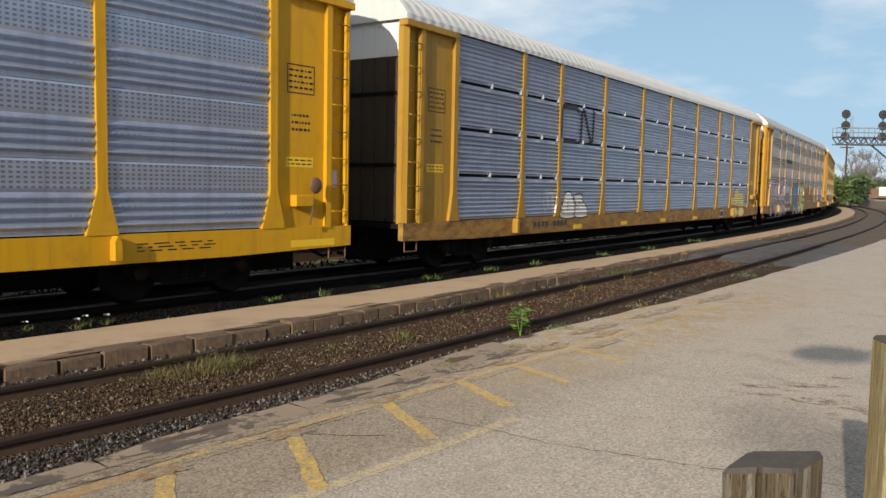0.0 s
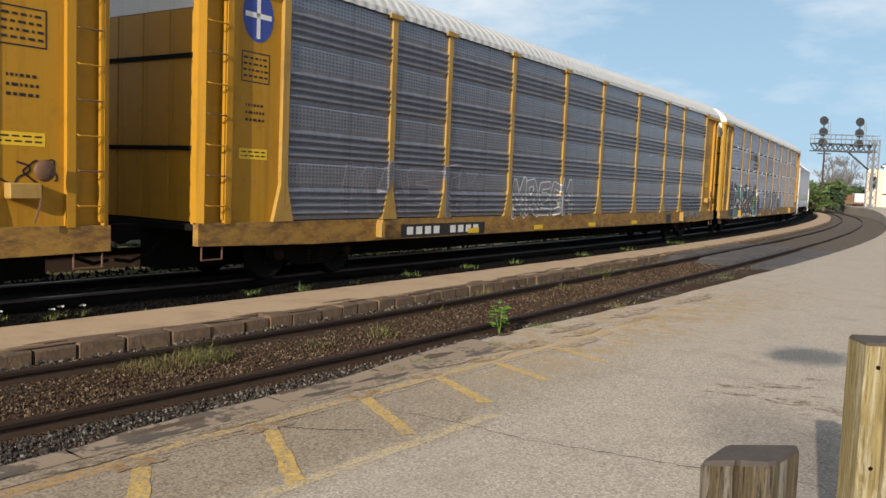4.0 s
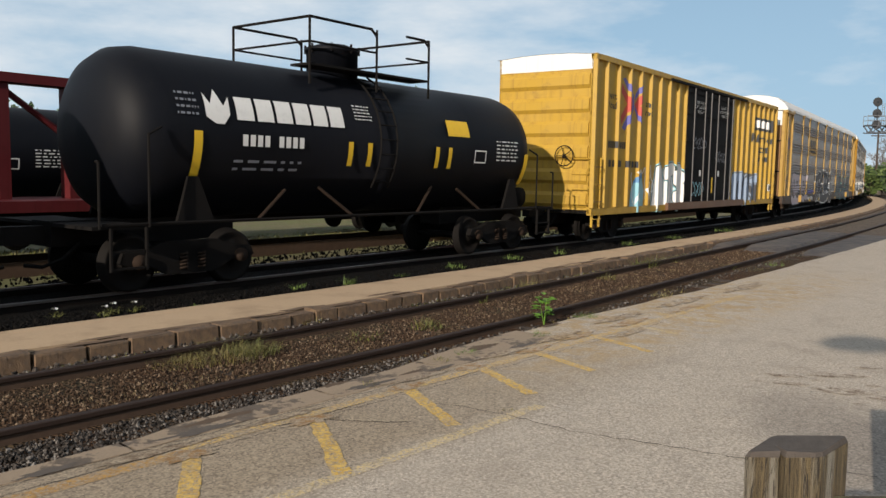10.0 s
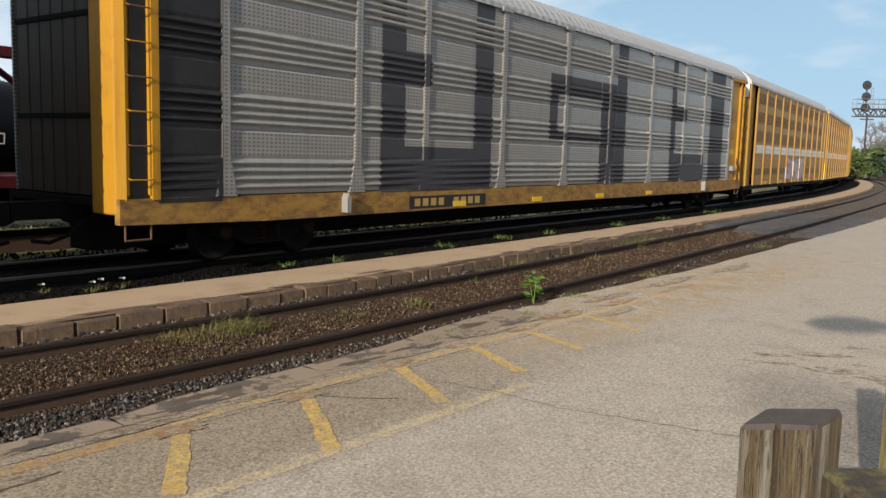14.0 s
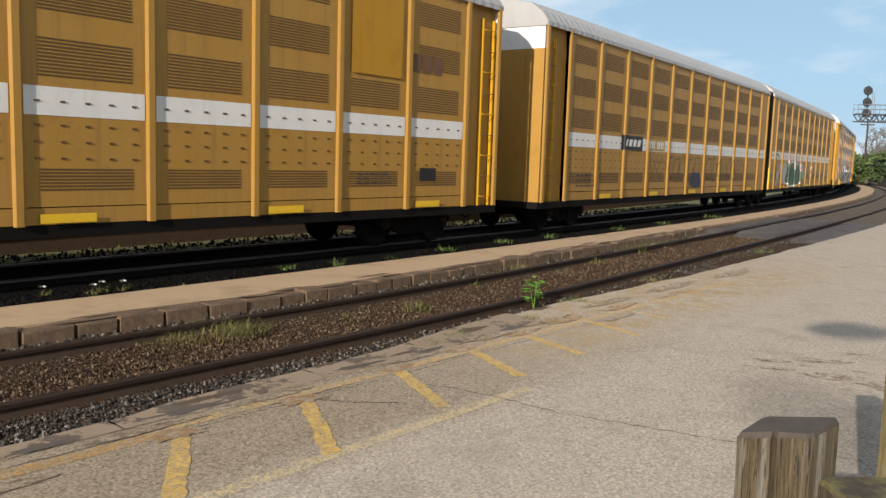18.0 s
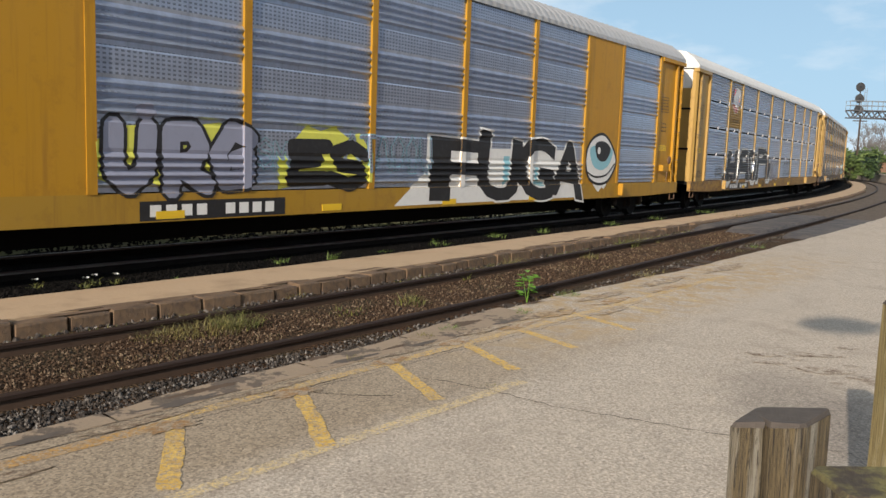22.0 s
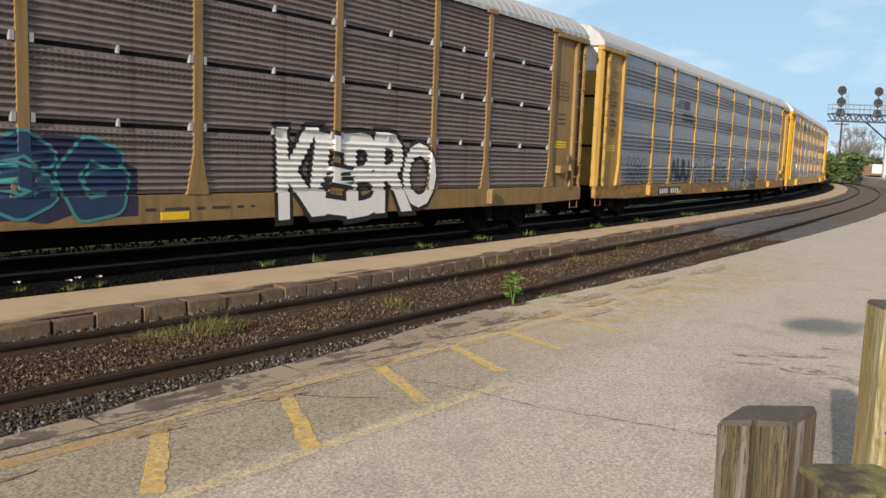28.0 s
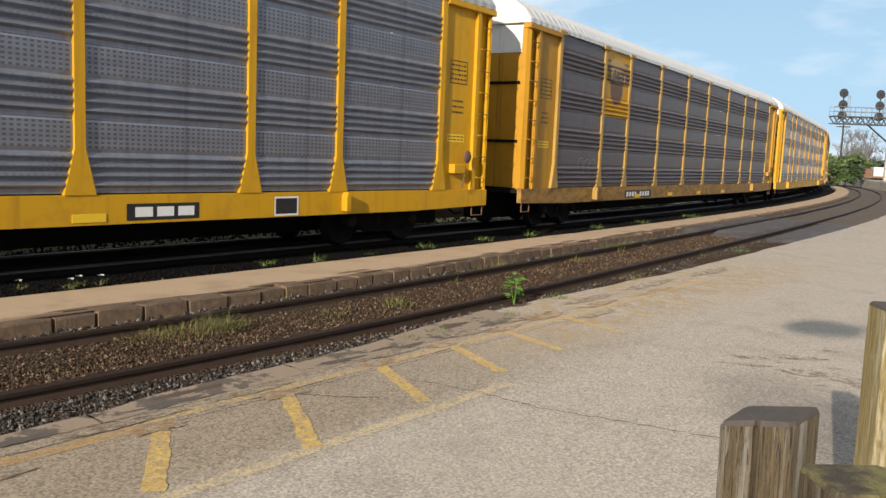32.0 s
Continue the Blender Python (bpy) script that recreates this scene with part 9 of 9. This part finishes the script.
WALL_GREY = plain("grey_siding", (0.20, 0.215, 0.24), 0.8)
WALL_BRICK = plain("red_brick_wall", (0.26, 0.09, 0.055), 0.9)
WALL_CREAM = plain("cream_wall", (0.72, 0.58, 0.44), 0.85, 0, 30, 0.15)
ROOF_BROWN = plain("brown_shingle_roof", (0.16, 0.11, 0.075), 0.9)
ROOF_DARK = plain("dark_slate_roof", (0.05, 0.055, 0.065), 0.8)
TRIM_BROWN = plain("brown_trim", (0.14, 0.07, 0.045), 0.7)
WHITE_TRIM = plain("white_trim", (0.75, 0.75, 0.72), 0.6)
m_ = Mat("window_glass")
GLASS = m_.done((0.02, 0.025, 0.03), 0.08)
GALV = plain("galvanised_steel", (0.20, 0.21, 0.225), 0.6, 0.0)
TRUSS_STEEL = plain("weathered_truss_steel", (0.085, 0.090, 0.10), 0.7)
DARK_STEEL = plain("dark_painted_steel", (0.03, 0.03, 0.032), 0.5)


def house(x, y, z, turn, w, d, h, ridge, wall, roof, label, windows, gable=True):
    t = thing("house", pose(x, y, z, 0, 0, turn), label, "house")
    part("wall", box_mesh(-w / 2, w / 2, -d / 2, d / 2, 0, h), wall, t)
    bm = bmesh.new()
    o = 0.35
    if gable:
        prism(bm, [(-w / 2 - o, h), (w / 2 + o, h), (w / 2 + o, h + 0.12), (0, h + ridge + 0.12), (-w / 2 - o, h + 0.12)], "y", -d / 2 - o, d / 2 + o)
    else:
        a = [bm.verts.new(v) for v in ((-w / 2 - o, -d / 2 - o, h), (w / 2 + o, -d / 2 - o, h), (w / 2 + o, d / 2 + o, h), (-w / 2 - o, d / 2 + o, h))]
        b = [bm.verts.new((v.co.x, v.co.y, h + 0.16)) for v in a]
        r = [bm.verts.new((-w / 2 + d / 2, 0, h + ridge)), bm.verts.new((w / 2 - d / 2, 0, h + ridge))]
        bm.faces.new(a[::-1])
        for i in range(4):
            bm.faces.new((a[i], a[(i + 1) % 4], b[(i + 1) % 4], b[i]))
        bm.faces.new((b[0], b[1], r[1], r[0]))
        bm.faces.new((b[1], b[2], r[1]))
        bm.faces.new((b[2], b[3], r[0], r[1]))
        bm.faces.new((b[3], b[0], r[0]))
    part("roof", bm, roof, t)
    for wx, wz, ww, wh in windows:
        fr = part("window", box_mesh(wx - ww / 2, wx + ww / 2, -d / 2 - 0.06, -d / 2 - 0.005, wz, wz + wh), WHITE_TRIM if wall is not WALL_CREAM else TRIM_BROWN, t)
        part("pane", box_mesh(wx - ww / 2 + 0.09, wx + ww / 2 - 0.09, -d / 2 - 0.075, -d / 2 - 0.061, wz + 0.09, wz + wh / 2 - 0.03), GLASS, fr)
        part("pane", box_mesh(wx - ww / 2 + 0.09, wx + ww / 2 - 0.09, -d / 2 - 0.075, -d / 2 - 0.061, wz + wh / 2 + 0.03, wz + wh - 0.09), GLASS, fr)
    return t


house(-17.0, 46, -0.4, 8, 8, 9, 4.8, 2.2, WALL_GREY, ROOF_DARK, "grey gabled house behind the tracks", [(1.2, 3.0, 1.0, 1.4), (-2, 3.0, 1.0, 1.4)])
house(-9.5, 47, -0.4, 12, 10, 8, 3.0, 1.9, WALL_BRICK, ROOF_BROWN, "red brick bungalow with a brown roof", [(-3, 0.9, 1.2, 1.3), (0.5, 0.9, 1.6, 1.3), (3.4, 0.9, 1.2, 1.3)], False)

# the station house at the far end of the lot
b_ = house(73.5, 116, 0.8, -28, 15, 8, 5.9, 2.0, WALL_CREAM, ROOF_DARK, "two-storey cream building with brown trim and a dark hipped roof",
           [(-6.0, 3.2, 1.5, 1.7), (-2.6, 3.4, 1.3, 1.6), (0.8, 3.4, 1.3, 1.6), (4.2, 3.4, 1.3, 1.6), (-4.3, 0.6, 1.2, 1.6), (3.0, 0.6, 1.2, 1.6)], False)
part("belt", box_mesh(-7.58, 7.58, -4.09, -4.005, 1.75, 1.98), TRIM_BROWN, b_)
part("eave_board", box_mesh(-7.8, 7.8, -4.36, -4.30, 5.75, 6.0), WHITE_TRIM, b_)
part("corner_board", box_mesh(-7.55, -7.3, -4.07, -4.004, 0, 5.75), WHITE_TRIM, b_)
part("wing", box_mesh(-9.6, -7.52, -3.6, 2.0, 0.0, 5.4), WALL_CREAM, b_)
w_ = part("window", box_mesh(-9.3, -8.2, -3.66, -3.605, 2.6, 4.4), TRIM_BROWN, b_)
part("pane", box_mesh(-9.2, -8.3, -3.68, -3.661, 2.7, 4.3), GLASS, w_)

f_ = thing("fence", pose(56.5, 100, 0.85, 0, 0, -20), "low pale pipe railing at the far end of the lot", "fence")
for i in range(9):
    bm = bmesh.new()
    rod(bm, (i * 2.0, 0, -0.1), (i * 2.0, 0, 1.05), 0.04, 6)
    part("post", bm, WHITE_TRIM, f_)
for z in (0.5, 1.0):
    bm = bmesh.new()
    rod(bm, (0, 0, z), (16, 0, z), 0.035, 6)
    part("rail", bm, WHITE_TRIM, f_)


def gantry():
    """A cantilever signal gantry: lattice mast, trussed arm with a walkway, two signals of three heads."""
    y = 92.0
    g = thing("signal_gantry", pose(0, y, 0), "cantilever signal gantry with two three-headed signals", "signal")
    x0, x1, z0, z1 = 43.1, 50.2, 7.15, 7.95
    mast = part("mast", lattice_mast(49.85, 50.55, 0.75, 8.6), GALV, g)
    bm = bmesh.new()
    for yy in (-0.5, 0.5):
        for z in (z0, z1):
            rod(bm, (x0, yy, z), (x1, yy, z), 0.07, 6)
    part("arm", bm, TRUSS_STEEL, g)
    n = 12
    for i in range(n):
        for yy in (-0.5, 0.5):
            bm = bmesh.new()
            a, b = x0 + (x1 - x0) * i / n, x0 + (x1 - x0) * (i + 1) / n
            rod(bm, (a, yy, z0 if i % 2 else z1), (b, yy, z1 if i % 2 else z0), 0.07, 6)
            part("truss_bar", bm, TRUSS_STEEL, g)
    part("walkway", box_mesh(x0, x1, -0.5, 0.5, z1 + 0.02, z1 + 0.07), GALV, g)
    bm = bmesh.new()
    for yy in (-0.5, 0.5):
        for z in (8.5, 9.0):
            rod(bm, (x0, yy, z), (x1 + 0.4, yy, z), 0.03, 6)
        for i in range(7):
            xx = x0 + (x1 - x0) * i / 6
            rod(bm, (xx, yy, z1), (xx, yy, 9.0), 0.03, 6)
    part("railing", bm, GALV, g)
    bm = bmesh.new()
    rod(bm, (47.2, 0, z0), (49.7, 0, 5.2), 0.09, 6)
    part("strut", bm, DARK_STEEL, g)
    for sx in (44.3, 48.4):
        pole = part("signal_pole", rod(bmesh.new(), (sx, 0, z1), (sx, 0, 11.0), 0.07, 8), DARK_STEEL, g)
        bm = bmesh.new()
        for dx in (0.55, 0.8):
            rod(bm, (sx + dx, 0.1, z1), (sx + dx, 0.1, 10.4), 0.025, 5)
        for i in range(10):
            rod(bm, (sx + 0.55, 0.1, z1 + 0.25 * i), (sx + 0.8, 0.1, z1 + 0.25 * i), 0.018, 5)
        part("signal_ladder", bm, GALV, pole)
        for i, z in enumerate((8.05, 9.25, 10.5)):
            bm = bmesh.new()
            turned(bm, [(0.10, -0.16), (0.50, -0.14), (0.50, -0.10), (0.16, -0.08), (0.16, 0.14)], sides=20, centre=(sx - 0.15, -0.15, z))
            head = part("signal_head", bm, DARK_STEEL, pole)
            bm = bmesh.new()
            turned(bm, [(0.02, -0.19), (0.11, -0.18), (0.11, -0.16)], sides=14, centre=(sx - 0.15, -0.15, z))
            part("lens", bm, GLASS, head)
    return g


def lattice_mast(x0, x1, z0, z1):
    bm = bmesh.new()
    for x in (x0, x1):
        for y in (-0.5, 0.5):
            rod(bm, (x, y, z0), (x, y, z1), 0.08, 6)
    n = 9
    for i in range(n):
        a, b = z0 + (z1 - z0) * i / n, z0 + (z1 - z0) * (i + 1) / n
        for y in (-0.5, 0.5):
            rod(bm, (x0, y, a), (x1, y, b), 0.045, 5)
            rod(bm, (x1, y, a), (x0, y, b), 0.045, 5)
    return bm


gantry()
t_ = thing("pole", pose(58.1, 120, 0), "tall dark utility pole by the far trees", "pole")
part("shaft", rod(bmesh.new(), (0, 0, 0), (0, 0, 9.2), 0.17, 8, 0.12), TIE, t_)
part("crossarm", box_mesh(-1.0, 1.0, -0.06, 0.06, 8.3, 8.45), TIE, t_)
w_ = thing("work_wagon", pose(62.2, 121, 0.6, 0, 0, -15), "low brown and white work wagon by the far track", "wagon")
part("bed", box_mesh(-2.6, 2.6, -1.3, 1.3, 0.5, 0.8), RUST, w_)
part("crate", box_mesh(-2.4, -0.9, -1.0, 1.0, 0.8, 2.0, 0.03), WALL_CREAM, w_)
part("crate", box_mesh(-0.7, 0.9, -1.0, 1.0, 0.8, 1.9, 0.03), RUST, w_)
part("crate", box_mesh(1.1, 2.5, -1.0, 1.0, 0.8, 2.1, 0.03), WHITE_TRIM, w_)
for x in (-1.8, 1.8):
    part("wheel", smooth(turned(bmesh.new(), [(0.1, -1.2), (0.4, -1.18), (0.4, 1.18), (0.1, 1.2)], sides=16, centre=(x, 0, 0.4))), BLACK, w_)

# ---- trees ----
# bark lightened to grey: distance haze is painted into it
BARK_HAZY = plain("hazy_bare_bark", (0.20, 0.19, 0.185), 0.95, 0, 30, 0.4)
BARK = plain("bark", (0.075, 0.055, 0.04), 0.95, 0, 30, 0.6)
LEAVES = [leaf_mat("tree_leaves_a", (0.024, 0.050, 0.012), (0.075, 0.12, 0.03)), leaf_mat("tree_leaves_b", (0.020, 0.042, 0.016), (0.058, 0.092, 0.034)), leaf_mat("tree_leaves_c", (0.034, 0.062, 0.012), (0.105, 0.15, 0.04))]


def tree(x, y, z, h, r, seed, leaves, label, n=700, leaf=0.34, trunk=0.35):
    t = thing("tree", pose(x, y, z), label, "tree", "trees behind the tracks")
    k = random.Random(seed)
    bm = bmesh.new()
    rod(bm, (0, 0, -0.2), (k.uniform(-0.2, 0.2), 0, h * trunk), h * 0.022, 8, h * 0.016)
    tips = []
    for i in range(9):
        a = i * 0.7 + k.uniform(-0.3, 0.3)
        p = Vector((0, 0, h * trunk * k.uniform(0.8, 1.0)))
        q = Vector((math.cos(a) * r * k.uniform(0.3, 0.75), math.sin(a) * r * k.uniform(0.3, 0.75), h * k.uniform(0.5, 0.92)))
        m = p.lerp(q, 0.5) + Vector((0, 0, -0.05 * h))
        rod(bm, p, m, h * 0.011, 6, h * 0.008)
        rod(bm, m, q, h * 0.008, 6, h * 0.003)
        tips += [q, m]
    part("trunk", bm, BARK if leaves else BARK_HAZY, t)
    if leaves is None:
        bm = bmesh.new()
        for q in tips:
            for _ in range(7):
                d = Vector((k.uniform(-1, 1), k.uniform(-1, 1), k.uniform(0.4, 1.4))).normalized() * h * k.uniform(0.10, 0.24)
                rod(bm, q, q + d, h * 0.004, 4, h * 0.0015)
                for _ in range(3):
                    e = Vector((k.uniform(-1, 1), k.uniform(-1, 1), k.uniform(0.2, 1.2))).normalized() * h * 0.08
                    rod(bm, q + d * 0.6, q + d * 0.6 + e, h * 0.002, 4, h * 0.001)
        part("twig_work", bm, BARK_HAZY, t)
        return t
    verts, faces = [], []
    lumps = [(q, r * k.uniform(0.28, 0.5)) for q in tips[::2]] + [(Vector((k.uniform(-1, 1) * r * 0.6, k.uniform(-1, 1) * r * 0.6, h * k.uniform(trunk * 0.9, 0.85))), r * k.uniform(0.25, 0.42)) for _ in range(7)]
    for i in range(n):
        c, rr = lumps[i % len(lumps)]
        d = Vector((k.gauss(0, 1), k.gauss(0, 1), k.gauss(0, 1))).normalized() * rr * k.uniform(0.55, 1.08)
        p = c + Vector((d.x, d.y, d.z * 0.8))
        u = Vector((k.gauss(0, 1), k.gauss(0, 1), k.gauss(0, 0.6))).normalized() * leaf * k.uniform(0.5, 1.0)
        v = u.orthogonal().normalized() * leaf * k.uniform(0.3, 0.6)
        b = len(verts)
        verts += [p - u, p + v, p + u, p - v]
        faces += [(b, b + 1, b + 2), (b, b + 2, b + 3)]
    me = bpy.data.meshes.new("crown")
    me.from_pydata(verts, [], faces)
    part("crown", me, leaves, t)
    return t


k_ = random.Random(11)
for i in range(9):
    f = i / 8
    y = k_.uniform(128, 150)
    tree((0.44 + 0.098 * f) * y, y, 0.3, k_.uniform(3.0, 4.6) - 0.6 * f, k_.uniform(2.0, 3.0), 200 + i, LEAVES[i % 3], "leafy green tree behind the signal gantry", 1100, 0.42, 0.22)
for i, (dx, y, h) in enumerate(((0.497, 150, 9.4), (0.515, 152, 9.0), (0.506, 158, 9.6), (0.488, 160, 8.2), (0.524, 156, 7.6))):
    tree(dx * y, y, 0.2, h, 2.6, 230 + i, None, "bare tree with thin twigs in the distance, greyed for haze")
for i, (dx, y) in enumerate(((0.470, 105), (0.482, 108), (0.492, 106), (0.478, 100), (0.503, 112))):
    tree(dx * y, y, 0.2, 2.6 + 0.5 * (i % 2), 1.7, 250 + i, LEAVES[2 - i % 3], "low leafy bush by the far bend of the track", 700, 0.30, 0.15)
# a belt of trees beyond the houses, seen over and between the cars
for i in range(13):
    a = -0.62 + 0.068 * i
    y = k_.uniform(60, 74)
    tree(a * y, y, -0.3, k_.uniform(6.2, 8.6), k_.uniform(2.8, 3.8), 300 + i, LEAVES[i % 3], "broad leafy tree behind the houses", 900, 0.42, 0.25)

# ---- the lamp that stands behind the viewpoint ----
l_ = thing("street_lamp", pose(0.1, -6.0, 0), "grey street lamp on an arm beside the lot", "street lamp")
part("pole", rod(bmesh.new(), (0, 0, 0), (0, 0, 5.6), 0.07, 10, 0.05), GALV, l_)
part("arm", pipe(bmesh.new(), [(0, 0, 5.5), (-1.2, 0, 5.72), (-2.4, 0, 5.72)], 0.035, 8), GALV, l_)
bm = bmesh.new()
turn_z(bm, [(0.05, 5.58), (0.30, 5.60), (0.34, 5.66), (0.22, 5.78), (0.06, 5.82)], 16, 0, 0)
for v in bm.verts:
    v.co.x = v.co.x * 1.35 - 2.75
part("lamp_head", bm, GALV, l_)


def motions():
    """The whole train rolls by at a steady pace along the curve."""
    for car, s0 in CARS:
        rows = []
        for i in range(33):
            s = s0 - SPEED * i
            p = MAIN.at(s)
            rows.append((i, pose(p.x, p.y, MAIN_Z, -CANT, 0, MAIN.turn(s))))
        walk(car, rows)


motions()
